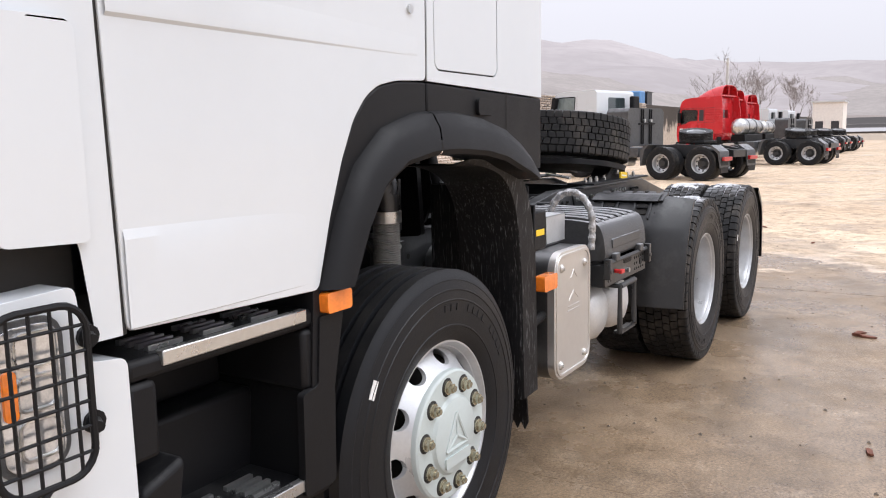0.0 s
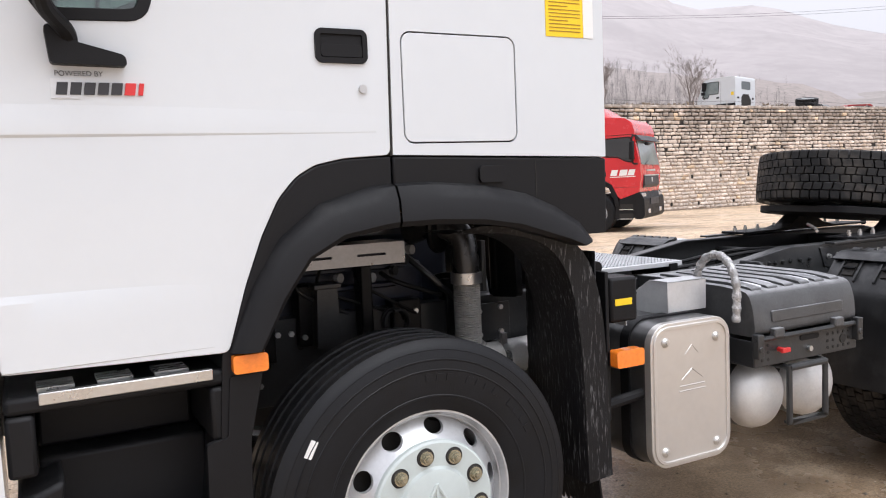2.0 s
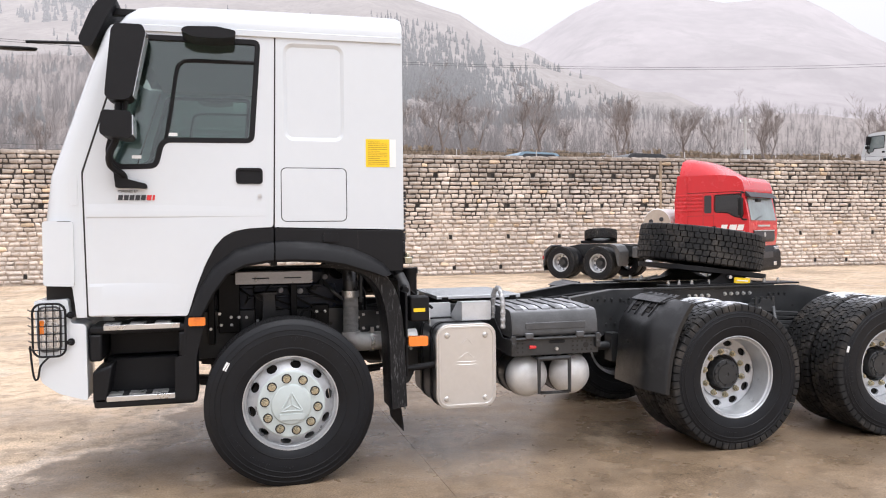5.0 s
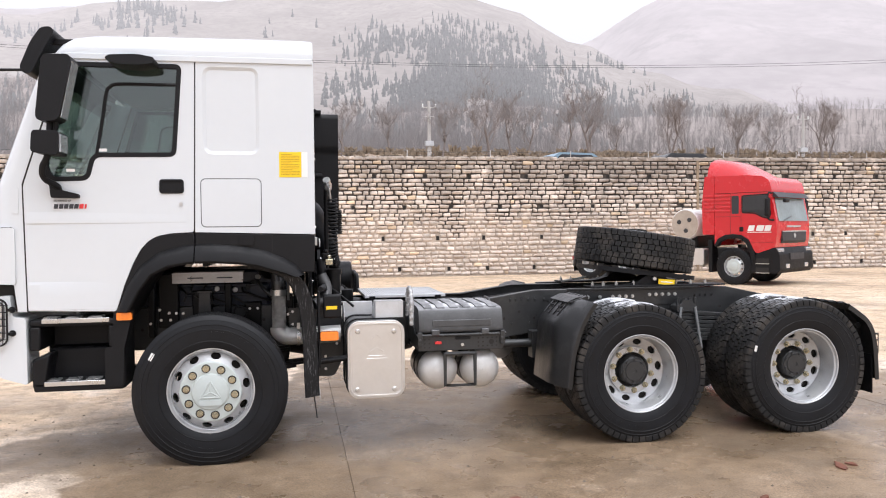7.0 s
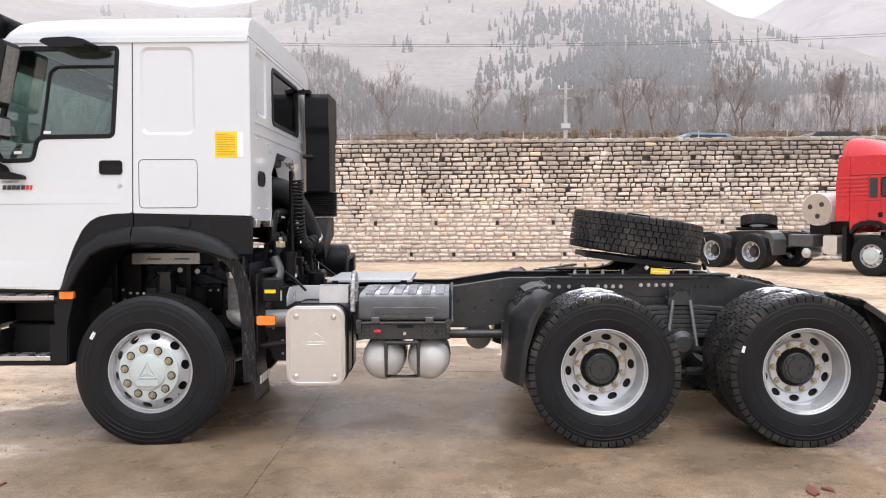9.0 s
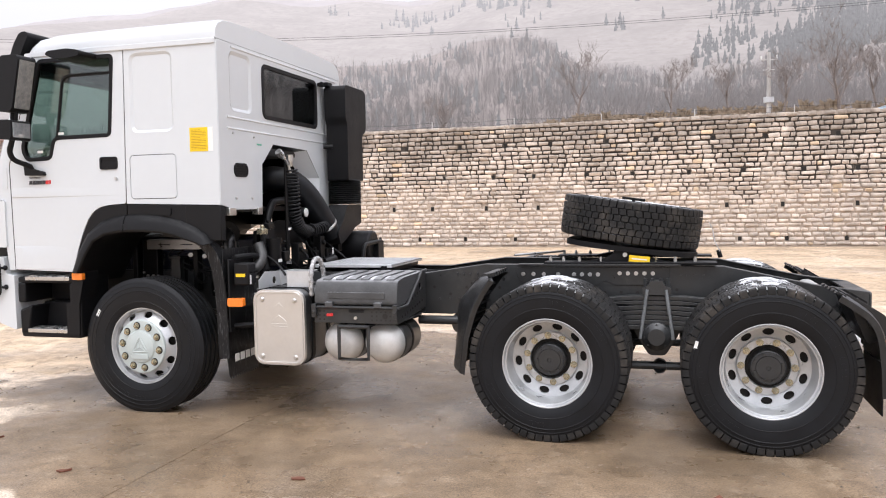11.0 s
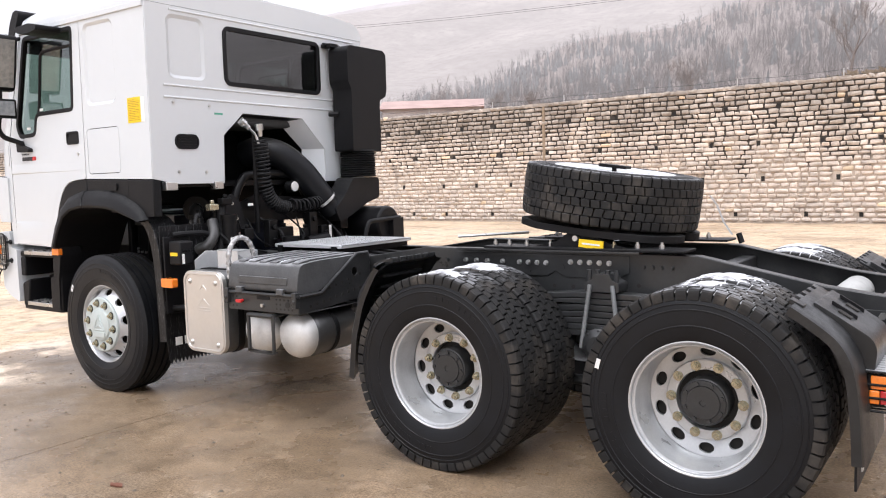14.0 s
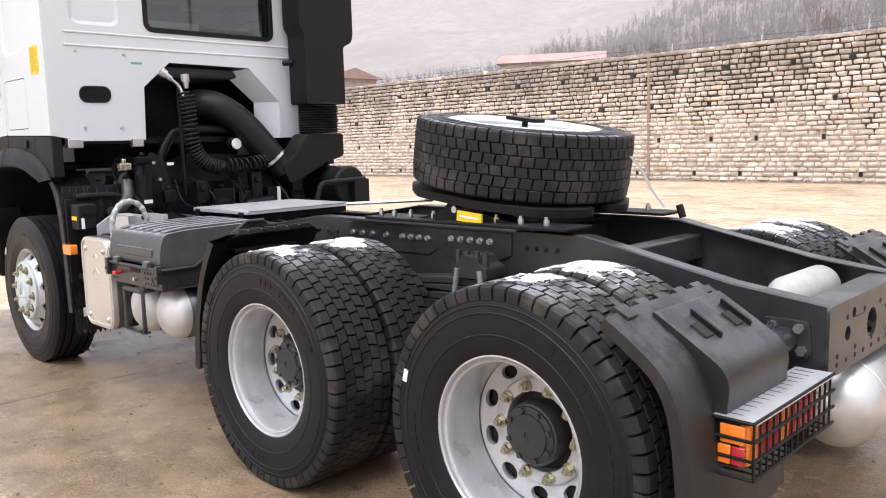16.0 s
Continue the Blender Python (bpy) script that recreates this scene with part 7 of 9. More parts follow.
spare = thing("spare_wheel", "spare drive tyre lying tilted on the fifth wheel under snow", "spare wheel", SP @ pose(0, 0, 0, 90, 0, 0) @ pose(0, 0, 0, 180, 0, 0))
wr = part("wheel", DRIVE_RIM, None, spare, "silver spare rim")
part("tyre", TYRE_DRIVE, None, spare, "black drive tyre")
tagged(part("tread", TREAD_MESH, None, spare, "deep block tread"), kind="stuff")
part("bolt_ring", BOLT_RING, None, wr)
sn = Solid()
for r0, r1, y0, y1, a0, a1 in ((0.16, 0.27, -0.02, -0.06, 0, 360), (0.30, 0.37, -0.139, -0.157, 0, 360)):
    rows = []
    for i in range(49):
        a = radians(a0 + (a1 - a0) * i / 48)
        w = noise.noise(Vector((math.cos(a) * 3, math.sin(a) * 3, r0 * 9)))
        ra, rb = r0, r1 + 0.02 * w
        rows.append([(ra * math.cos(a), y0 + 0.03, ra * math.sin(a)), (ra * math.cos(a), y0, ra * math.sin(a)), ((ra + rb) / 2 * math.cos(a), (y0 + y1) / 2 - 0.012 - 0.006 * w, (ra + rb) / 2 * math.sin(a)), (rb * math.cos(a), y1, rb * math.sin(a)), (rb * math.cos(a), y1 + 0.03, rb * math.sin(a))])
    sn.grid(rows)
sn.lathe([(0.305, -0.14), (0.29, -0.115), (0.25, -0.09), (0.12, -0.08), (0.10, -0.07)], 48)
part("snow", sn, SNOW, spare, "thin crust of old snow", sharp=60)
part("lashing_bar", Solid().box(-0.09, 0.09, -0.185, -0.165, -0.045, 0.045).tube([(0, -0.17, 0), (0, 0.05, 0)], 0.016, 8), DARK, spare, bevel=0.004)
strap = thing("plastic_strap", "loose clear plastic strap hanging off the spare tyre", "strap")
st_pts = [(4.31, 0.06, 1.44), (4.34, 0.10, 1.38), (4.36, 0.16, 1.28), (4.40, 0.2, 1.20)]
part("band", Solid().grid([[(x, y, z), (x + 0.009, y + 0.012, z)] for x, y, z in st_pts]), mat("cloudy plastic film", (0.5, 0.5, 0.5), 0.3, vary=0.08), strap)

# ---- drive axle mudguards ----
def guard(profile, sgn, label, widen=None):
    """A moulded mudguard: a profile in x and z carried across the tyres, with rolled edges."""
    ya, yb = sgn * 1.245, sgn * 0.62
    n = [Vector((b[1] - a[1], a[0] - b[0])).normalized() for a, b in zip(profile, profile[1:])]
    n = [n[0]] + [(p + q).normalized() for p, q in zip(n, n[1:])] + [n[-1]]
    rows = []
    for (x, z), k in zip(profile, n):
        o = lambda d: (x + k.x * d, z + k.y * d)
        rows.append([(o(-0.045)[0], ya, o(-0.045)[1]), (o(-0.008)[0], ya, o(-0.008)[1]), (o(0.0)[0], ya - sgn * 0.015, o(0)[1]), (o(0.0)[0], ya - sgn * 0.10, o(0)[1]), (o(0.010)[0], ya - sgn * 0.125, o(0.010)[1]), (o(0.010)[0], yb + sgn * 0.08, o(0.010)[1]), (o(0.0)[0], yb + sgn * 0.05, o(0)[1]), (o(0.0)[0], yb, o(0)[1]), (o(-0.012)[0], yb, o(-0.012)[1]), (o(-0.012)[0], ya - sgn * 0.02, o(-0.012)[1])])
    return part("mudguard", Solid().grid(rows), GUARD, truck, label, sharp=40)


REARG = [(p.x, p.y) for p in smooth_path([(5.30, 0.40, 0), (5.29, 0.60, 0), (5.265, 0.78, 0), (5.21, 0.89, 0), (5.12, 0.965, 0), (5.03, 1.025, 0)], 4)]
for sgn in (-1, 1):
    ins = [(2.53, 0.46), (2.555, 0.70), (2.57, 0.90), (2.592, 0.948), (2.66, 1.025), (2.73, 1.10), (2.79, 1.112)]
    out = [(2.622, 0.445), (2.655, 0.70), (2.70, 0.86), (2.725, 0.92), (2.77, 1.0), (2.81, 1.06), (2.838, 1.092)]
    rows = []
    for (xa, za), (xb, zb) in zip(ins, out):
        row = []
        for y, w in ((0.60, 0.6), (0.635, 0.08), (0.66, 0.0), (1.03, 0.0), (1.075, 0.06), (1.125, 0.28), (1.215, 0.86), (1.238, 0.97), (1.245, 1.05)):
            row.append((xa + (xb - xa) * w, sgn * y, za + (zb - za) * w))
        row += [(x + 0.03, y - sgn * 0.006, z - 0.012) for x, y, z in reversed(row)]
        rows.append(row)
    fg = part("mudguard", Solid().grid(rows), GUARD, truck, "dark grey moulded mudguard ahead of the drive wheels", sharp=28)
    part("guard_crest", Solid().plate(softened([(2.68, 1.085), (2.76, 1.12), (2.83, 1.125), (2.835, 1.10), (2.72, 1.07)], 0.008), sgn * 0.64, sgn * 1.06), GUARD, fg, bevel=0.006)
    for y in (0.76, 0.97):
        # dark plate painted as the shade in a slot
        part("strut_slot", Solid().plate([(2.635, 1.01), (2.69, 1.066), (2.70, 1.056), (2.645, 1.0)], sgn * (y - 0.03), sgn * (y + 0.03)), HOLE_SHADE, fg)
        for d in (-0.05, 0.05):
            part("slot_rib", Solid().plate([(2.61, 0.985), (2.715, 1.10), (2.725, 1.085), (2.62, 0.97)], sgn * (y + d - 0.006), sgn * (y + d + 0.006)), GUARD, fg, bevel=0.003)
        part("slot_pin", Solid().tube([(2.66, sgn * (y - 0.035), 1.046), (2.66, sgn * (y + 0.035), 1.046)], 0.008, 6), BLACK, fg)
    for k in range(9):
        t = k / 8
        x, z = 2.575 + 0.115 * t ** 2, 0.50 + 0.52 * t
        part("inner_rib", Solid().box(x + 0.028, x + 0.052 + 0.02 * t, min(sgn * 0.68, sgn * 1.06), max(sgn * 0.68, sgn * 1.06), z - 0.008, z + 0.008), GUARD, fg)
    for k in range(6):
        y = 0.66 + 0.075 * k
        part("crest_tooth", Solid().plate(softened([(2.70, 1.088), (2.80, 1.118), (2.845, 1.135), (2.85, 1.105), (2.74, 1.075)], 0.006), sgn * y, sgn * (y + 0.05)), GUARD, fg, bevel=0.004)
    rg = guard(REARG, sgn, "dark grey moulded mudguard behind the drive wheels")
    part("guard_box", Solid().plate(softened([(5.075, 1.025), (5.19, 0.955), (5.30, 0.885), (5.322, 0.84), (5.312, 0.74), (5.20, 0.70), (5.12, 0.90)], 0.025), sgn * 0.66, sgn * 1.08), GUARD, rg, "boxed rear of the mudguard", bevel=0.018)
    for y in (0.76, 0.96):
        part("cleat", Solid().plate(softened([(5.13, 1.01), (5.23, 0.948), (5.225, 0.925), (5.13, 0.98)], 0.006), sgn * (y - 0.03), sgn * (y - 0.018)), BLACK, rg)
        # dark plate on the uncut guard, painted slot shade
        part("slot", Solid().plate([(5.165, 0.978), (5.215, 0.947), (5.21, 0.935), (5.16, 0.962)], sgn * y, sgn * (y + 0.045)), HOLE_SHADE, rg)
    for k in range(5):
        y = 0.66 + 0.115 * k
        part("edge_tab", Solid().plate([(5.0, 1.025), (5.06, 0.998), (5.065, 1.014), (5.01, 1.042)], sgn * y, sgn * (y + 0.06)), GUARD, rg, bevel=0.004)
    part("guard_stay", Solid().tube([(5.22, sgn * 0.43, 0.83), (5.22, sgn * 1.1, 0.83)], 0.022, 12), CHASSIS, rg)
    part("stay_flange", Solid().plate(softened([(5.14, 0.90), (5.30, 0.90), (5.31, 0.78), (5.2, 0.76)], 0.02), sgn * 0.43, sgn * 0.445).tube([(5.22, sgn * 0.44, 0.83), (5.22, sgn * 0.55, 0.83)], 0.045, 14), CHASSIS, rg, bevel=0.003)
    for x, z in ((5.18, 0.875), (5.27, 0.875), (5.28, 0.80)):
        part("bolt", Solid().tube([(x, sgn * 0.445, z), (x, sgn * 0.465, z)], 0.017, 6), STEEL, rg)
    # tail lamp in its wire cage
    la, lb = sorted((sgn * 1.085, sgn * 0.50))
    lamp = part("tail_lamp", Solid().box(5.285, 5.35, la, lb, 0.610, 0.742), BLACK, truck, "red and amber tail lamp behind a black wire cage", bevel=0.006)
    part("lamp_roof", Solid().box(5.275, 5.405, la - 0.012, lb + 0.012, 0.745, 0.755), GALV, lamp, "bare steel lamp roof", bevel=0.003)
    segs = [ORANGE, REDLENS, REDLENS, ORANGE, REDLENS, REDLENS, REDLENS, CLEARLENS]
    w = 0.585 / 8
    for k, ml in enumerate(segs):
        y = sgn * (1.085 - w * (k + 0.5))
        part("lens", Solid().box(5.35, 5.378, y - w / 2 + 0.003, y + w / 2 - 0.003, 0.618, 0.735), ml, lamp, bevel=0.006)
    part("end_lens", Solid().box(5.30, 5.372, min(sgn * 1.085, sgn * 1.095), max(sgn * 1.085, sgn * 1.095), 0.68, 0.735), ORANGE, lamp, bevel=0.004)
    part("end_lens", Solid().box(5.335, 5.372, min(sgn * 1.085, sgn * 1.097), max(sgn * 1.085, sgn * 1.097), 0.62, 0.675), REDLENS, lamp, bevel=0.004)
    part("end_lens", Solid().box(5.295, 5.332, min(sgn * 1.085, sgn * 1.097), max(sgn * 1.085, sgn * 1.097), 0.62, 0.675), ORANGE, lamp, bevel=0.004)
    for k in range(14):
        y = sgn * (1.10 - 0.044 * k)
        part("cage_wire", Solid().tube([(5.29, y, 0.752), (5.40, y, 0.752), (5.40, y, 0.592), (5.29, y, 0.592)], 0.0045, 6), BLACK, lamp)
    for z in (0.752, 0.70, 0.645, 0.592):
        part("cage_wire", Solid().tube([(5.27, sgn * 1.10, z), (5.40, sgn * 1.10, z), (5.40, sgn * 0.49, z)], 0.0055, 6), BLACK, lamp)
    part("rear_flap", Solid().box(5.26, 5.27, min(sgn * 1.2, sgn * 0.7), max(sgn * 1.2, sgn * 0.7), 0.28, 0.6), RUBBER, truck, "black rubber rear flap", bevel=0.003)
    for y in (0.8, 1.05):
        part("flap_strap", Solid().box(5.27, 5.276, min(sgn * y, sgn * (y + 0.04)), max(sgn * y, sgn * (y + 0.04)), 0.33, 0.6), GALV, truck)
rear_tank = part("rear_air_tank", Solid().lathe([(0.001, -0.36), (0.08, -0.345), (0.14, -0.31), (0.165, -0.26), (0.167, -0.2), (0.170, -0.198), (0.170, -0.17), (0.167, -0.168), (0.167, 0.3), (0.1, 0.38), (0.001, 0.4)], 40, pose(5.27, 0.19, 0.515)), TANK, truck, "satin aluminium air tank under the rear beam", sharp=50)
part("drain_valve", Solid().tube([(5.34, -0.38, 0.64), (5.36, -0.5, 0.63)], 0.017, 10), STEEL, rear_tank)
part("inner_tank", Solid().lathe([(0.001, -0.3), (0.07, -0.17), (0.085, -0.13), (0.085, 0.22), (0.001, 0.25)], 32, pose(5.06, 0.12, 0.885)), mat("pale valve cover", (0.40, 0.40, 0.385), 0.55, vary=0.2), truck, "pale cylinder between the rails")
# ---- intake stack and gear behind the cab ----
stack = Solid()
stack.plate(softened([(0.70, 1.86), (1.085, 1.86), (1.085, 2.32), (1.17, 2.36), (1.19, 2.42), (1.19, 2.74), (1.15, 2.775), (0.69, 2.775), (0.66, 2.74), (0.66, 2.46), (0.70, 2.40)], 0.02), 0.80, 1.02, [], "x")
st = part("air_intake", stack, BLACK, truck, "tall black air intake stack behind the cab", bevel=0.03)
part("stack_clamp", Solid().box(0.75, 0.86, 0.62, 0.72, 2.77, 2.80).tube([(0.80, 0.60, 2.79), (0.80, 0.80, 2.79)], 0.018, 8), BLACK, st)
part("stack_clamp", Solid().tube([(0.78, 0.66, 2.19), (0.86, 0.70, 2.19)], 0.022, 8), BLACK, st)
nb = 25
part("stack_bellows", Solid().tube([(0.90, 0.89, 1.87 - 0.01 * k) for k in range(nb)], 0.16, 28, radii=[0.150 + 0.016 * (k % 2) for k in range(nb)]), BLACK, st, "ribbed rubber bellows", sharp=20)
part("stack_shoe", Solid().plate(softened([(0.71, 1.625), (1.06, 1.625), (1.06, 1.44), (0.90, 1.40), (0.66, 1.29), (0.52, 1.24), (0.46, 1.36), (0.58, 1.46)], 0.03), 0.80, 1.0, [], "x"), BLACK, st, bevel=0.03)
duct = smooth_path([(0.90, 0.53, 1.34), (0.86, 0.40, 1.50), (0.80, 0.26, 1.69), (0.72, 0.10, 1.83), (0.58, 0.0, 1.87), (0.45, -0.03, 1.84)], 6)
part("intake_duct", Solid().tube(duct, 0.105, 20, radii=[0.098] * 4 + [0.112] * (len(duct) - 4)), RUBBER, truck, "fat black rubber intake duct", sharp=50)
part("duct_clamp", Solid().lathe([(0.112, -0.012), (0.116, -0.01), (0.116, 0.01), (0.112, 0.012)], 28, Matrix.Translation((0.875, 0.445, 1.435)) @ Vector((-0.04, -0.13, 0.16)).to_track_quat("Y", "Z").to_matrix().to_4x4()), STEEL, truck)
# the hoop and cross member that carries the cab's rear mount
part("cab_hoop", Solid().tube(smooth_path([(0.72, -0.44, 1.10), (0.72, -0.42, 1.42), (0.72, -0.32, 1.62), (0.72, -0.2, 1.665), (0.72, 0.15, 1.665), (0.72, 0.28, 1.62), (0.72, 0.42, 1.40), (0.72, 0.46, 1.10)]), 0.034, 12), DARK, truck, "black cab mount hoop")
part("cab_mount_beam", Solid().plate(softened([(-0.62, 1.08), (-0.40, 1.06), (-0.34, 1.28), (0.36, 1.28), (0.44, 1.06), (0.66, 1.08), (0.62, 1.42), (0.48, 1.42), (0.34, 1.47), (-0.2, 1.50), (-0.36, 1.44), (-0.60, 1.42)], 0.02), 0.70, 0.73, [], "x"), DARK, truck, "black cab mount beam", bevel=0.006)
for y, z in ((-0.5, 1.36), (-0.52, 1.26), (-0.44, 1.26), (0.5, 1.36), (0.52, 1.26), (0.5, 1.14), (-0.5, 1.14)):
    part("bolt", rivet, None, truck, m=pose(0.73, y, z))
part("work_lamp", Solid().lathe([(0.001, -0.02), (0.04, -0.015), (0.048, 0.0), (0.05, 0.06), (0.03, 0.09), (0.001, 0.09)], 24, pose(0.80, 0.17, 1.56, 0, 0, 90)), BLACK, truck, "round work lamp")
part("work_lamp_glass", Solid().lathe([(0.001, -0.024), (0.038, -0.02), (0.042, -0.012)], 24, pose(0.80, 0.17, 1.56, 0, 0, 90)), PAPER, truck)


def coil(axis_pts, r, turns, wire, material, name, label):
    path = smooth_path(axis_pts, 10)
    n = turns * 12
    pts = []
    for i in range(n + 1):
        t = i / n * (len(path) - 1)
        k = min(int(t), len(path) - 2)
        p = path[k].lerp(path[k + 1], t - k)
        d = (path[k + 1] - path[k]).normalized()
        a = Vector((1, 0, 0)) - d * d.x
        a = a.normalized() if a.length > 0.1 else Vector((0, 1, 0))
        b = d.cross(a)
        ang = 2 * math.pi * i / 12
        pts.append(p + r * (math.cos(ang) * a + math.sin(ang) * b))
    return part(name, Solid().tube(pts, wire, 6), material, truck, label)


coil([(0.90, -0.27, 1.93), (0.90, -0.255, 1.75), (0.90, -0.235, 1.55), (0.91, -0.16, 1.43), (0.93, -0.04, 1.385)], 0.052, 26, 0.008, BLACK, "air_coil", "black coiled air hose")
coil([(0.93, -0.02, 1.41), (0.93, 0.10, 1.40), (0.93, 0.24, 1.41), (0.92, 0.33, 1.42)], 0.048, 8, 0.009, BLACK, "electric_coil", "black coiled electric cable")
part("coil_post", Solid().tube([(0.86, -0.30, 1.2), (0.86, -0.30, 2.0)], 0.018, 8), DARK, truck)
for (x, y, z), (x2, y2, z2) in (((0.88, -0.25, 1.96), (0.88, -0.26, 2.06)), ((0.88, -0.36, 2.02), (0.86, -0.43, 2.08))):
    part("hose_coupling", Solid().tube([(x, y, z), (x2, y2, z2)], 0.025, 12, radii=[0.018, 0.026]).tube([((x + x2) / 2, (y + y2) / 2, (z + z2) / 2), (x2, y2, z2)], 0.031, 8), STEEL, truck, "bright hose coupling")
part("coupling_hose", Solid().tube(smooth_path([(0.88, -0.36, 2.02), (0.89, -0.31, 1.97), (0.9, -0.29, 1.9)]), 0.010, 8), STEEL, truck)
# valves, filters and pipes low behind the cab
part("silver_bend", Solid().tube(smooth_path([(0.80, -0.70, 1.32), (0.84, -0.72, 1.22), (0.82, -0.76, 1.14), (0.74, -0.80, 1.10)]), 0.042, 14), mat("sooty steel", (0.11, 0.11, 0.11), 0.5, metal=0.6, vary=0.3, size=20), truck, "dull sooty steel pipe bend")
part("filter", Solid().tube([(0.90, -0.62, 1.14), (0.90, -0.62, 1.32)], 0.055, 16).tube([(0.90, -0.62, 1.32), (0.90, -0.62, 1.36)], 0.065, 12), DARK, truck, "dark fuel filter")
part("filter_label", Solid().box(0.953, 0.957, -0.66, -0.60, 1.165, 1.19), PAPER, truck)
for k, (x, y, z, w, h) in enumerate(((0.86, -0.74, 1.42, 0.08, 0.05), (0.84, -0.60, 1.46, 0.10, 0.05), (0.9, -0.45, 1.20, 0.09, 0.09), (0.84, 0.0, 1.18, 0.16, 0.1), (0.92, 0.62, 1.24, 0.1, 0.12), (0.88, 0.2, 1.15, 0.08, 0.12))):
    part("valve", Solid().box(x - 0.03, x + 0.03, y - w / 2, y + w / 2, z - h / 2, z + h / 2).tube([(x, y, z + h / 2), (x, y, z + h / 2 + 0.03)], 0.018, 8), NUT if k == 0 else DARK, truck, bevel=0.008)
rng = random.Random(21)
for k in range(11):
    y = -0.72 + 0.13 * k
    p0 = (0.76 + rng.uniform(0, 0.06), y, 1.18 + rng.uniform(0, 0.16))
    p3 = (0.92 + rng.uniform(0, 0.2), y + rng.uniform(-0.12, 0.12), 1.06 + rng.uniform(0, 0.04))
    mid = (0.87 + rng.uniform(0, 0.08), y + rng.uniform(-0.08, 0.08), 1.13 + rng.uniform(-0.03, 0.10))
    part("hose", Solid().tube(smooth_path([p0, mid, p3]), rng.choice((0.005, 0.007, 0.010)), 7), rng.choice((DARK, BLACK, BLACK)), truck)
for sgn in (-1, 1):
    brk = part("cab_bracket", Solid().plate(softened([(sgn * 0.36, 1.22), (sgn * 0.44, 1.12), (sgn * 0.58, 1.12), (sgn * 0.64, 1.24), (sgn * 0.60, 1.44), (sgn * 0.50, 1.52), (sgn * 0.42, 1.46)], 0.025), 0.775, 0.80, [], "x"), BLACK, truck, "black cab suspension bracket", bevel=0.004)
    for y, z in ((0.44, 1.20), (0.54, 1.18), (0.46, 1.32), (0.56, 1.30), (0.50, 1.44)):
        part("bolt", rivet, None, brk, m=pose(0.80, sgn * y, z))
    part("damper", Solid().tube([(0.84, sgn * 0.66, 1.10), (0.80, sgn * 0.60, 1.44)], 0.03, 12, radii=[0.042, 0.03]), BLACK, truck, "black cab damper")
for y, z0, z1 in ((-0.20, 1.08, 1.30), (0.26, 1.08, 1.34), (0.40, 1.06, 1.22)):
    part("valve_block", Solid().box(0.86, 0.93, y - 0.045, y + 0.045, z0, z1).tube([(0.93, y, z1 - 0.06), (0.955, y, z1 - 0.06)], 0.022, 10).tube([(0.93, y, z0 + 0.06), (0.95, y, z0 + 0.06)], 0.014, 8), DARK, truck, "dark valve block", bevel=0.008)
# rear hangers of the front springs
for sgn in (-1, 1):
    shk = part("spring_shackle", Solid().plate(softened([(0.68, 0.82), (1.0, 0.82), (0.98, 0.66), (0.90, 0.50), (0.76, 0.50)], 0.03), sgn * 0.44, sgn * 0.56), CHASSIS, truck, "charcoal spring shackle", bevel=0.01)
    for x, z in ((0.76, 0.76), (0.92, 0.76), (0.83, 0.56), (0.83, 0.66)):
        part("bolt", bm, None, shk, m=pose(x, sgn * 0.56, z, 0, 0, 0 if sgn < 0 else 180))
part("white_tag", Solid().box(0.951, 0.953, 0.42, 0.45, 1.10, 1.22), PAPER, truck)
part("white_tag", Solid().box(0.96, 0.962, -0.48, -0.43, 1.42, 1.44), PAPER, truck)
part("gear_tower", Solid().tube([(1.02, -0.1, 1.05), (1.02, -0.1, 1.16)], 0.07, 14), DARK, truck, "dark gear selector housing")
part("selector_shaft", Solid().tube([(1.0, 0.1, 1.1), (1.0, 0.34, 1.12)], 0.045, 12), DARK, truck)
part("right_air_cleaner", Solid().tube([(0.72, 1.0, 1.20), (1.15, 1.0, 1.20)], 0.16, 24), BLACK, truck, "black drum air cleaner", bevel=0.02)
part("right_grab_tube", Solid().tube(smooth_path([(1.18, 0.62, 1.08), (1.18, 0.68, 1.22), (1.18, 0.8, 1.24), (1.18, 1.12, 1.25)]), 0.02, 10).box(1.05, 1.2, 1.0, 1.15, 1.05, 1.25), BLACK, truck)
# near side: hanger frame and junction box beside the mudguard
part("hanger_tube", Solid().tube(smooth_path([(0.78, -1.05, 1.23), (0.80, -0.95, 1.235), (0.82, -0.78, 1.225), (0.83, -0.72, 1.15), (0.83, -0.7, 1.05)]), 0.022, 10), BLACK, truck, "black support tube")
part("hanger_tube", Solid().tube([(0.78, -1.06, 0.70), (0.98, -1.06, 0.72)], 0.022, 10), BLACK, truck, "black support tube")
jb = part("junction_box", Solid().box(0.80, 0.93, -1.10, -0.98, 1.02, 1.19), BLACK, truck, "black junction box with cable plugs", bevel=0.012)
part("label", Solid().box(0.931, 0.934, -1.085, -1.065, 1.03, 1.1), PAPER, jb)
part("warning_label", Solid().box(0.82, 0.90, -1.1025, -1.099, 1.085, 1.11), YELLOW, jb, "yellow warning label")
for k in range(4):
    part("plug", Solid().tube([(0.93, -1.07 + 0.025 * k, 1.12), (0.945, -1.07 + 0.025 * k, 1.12)], 0.009, 8), DARK, jb)
part("bracket_plate", Solid().box(0.76, 0.775, -1.12, -0.9, 0.66, 1.22), BLACK, truck, bevel=0.004)


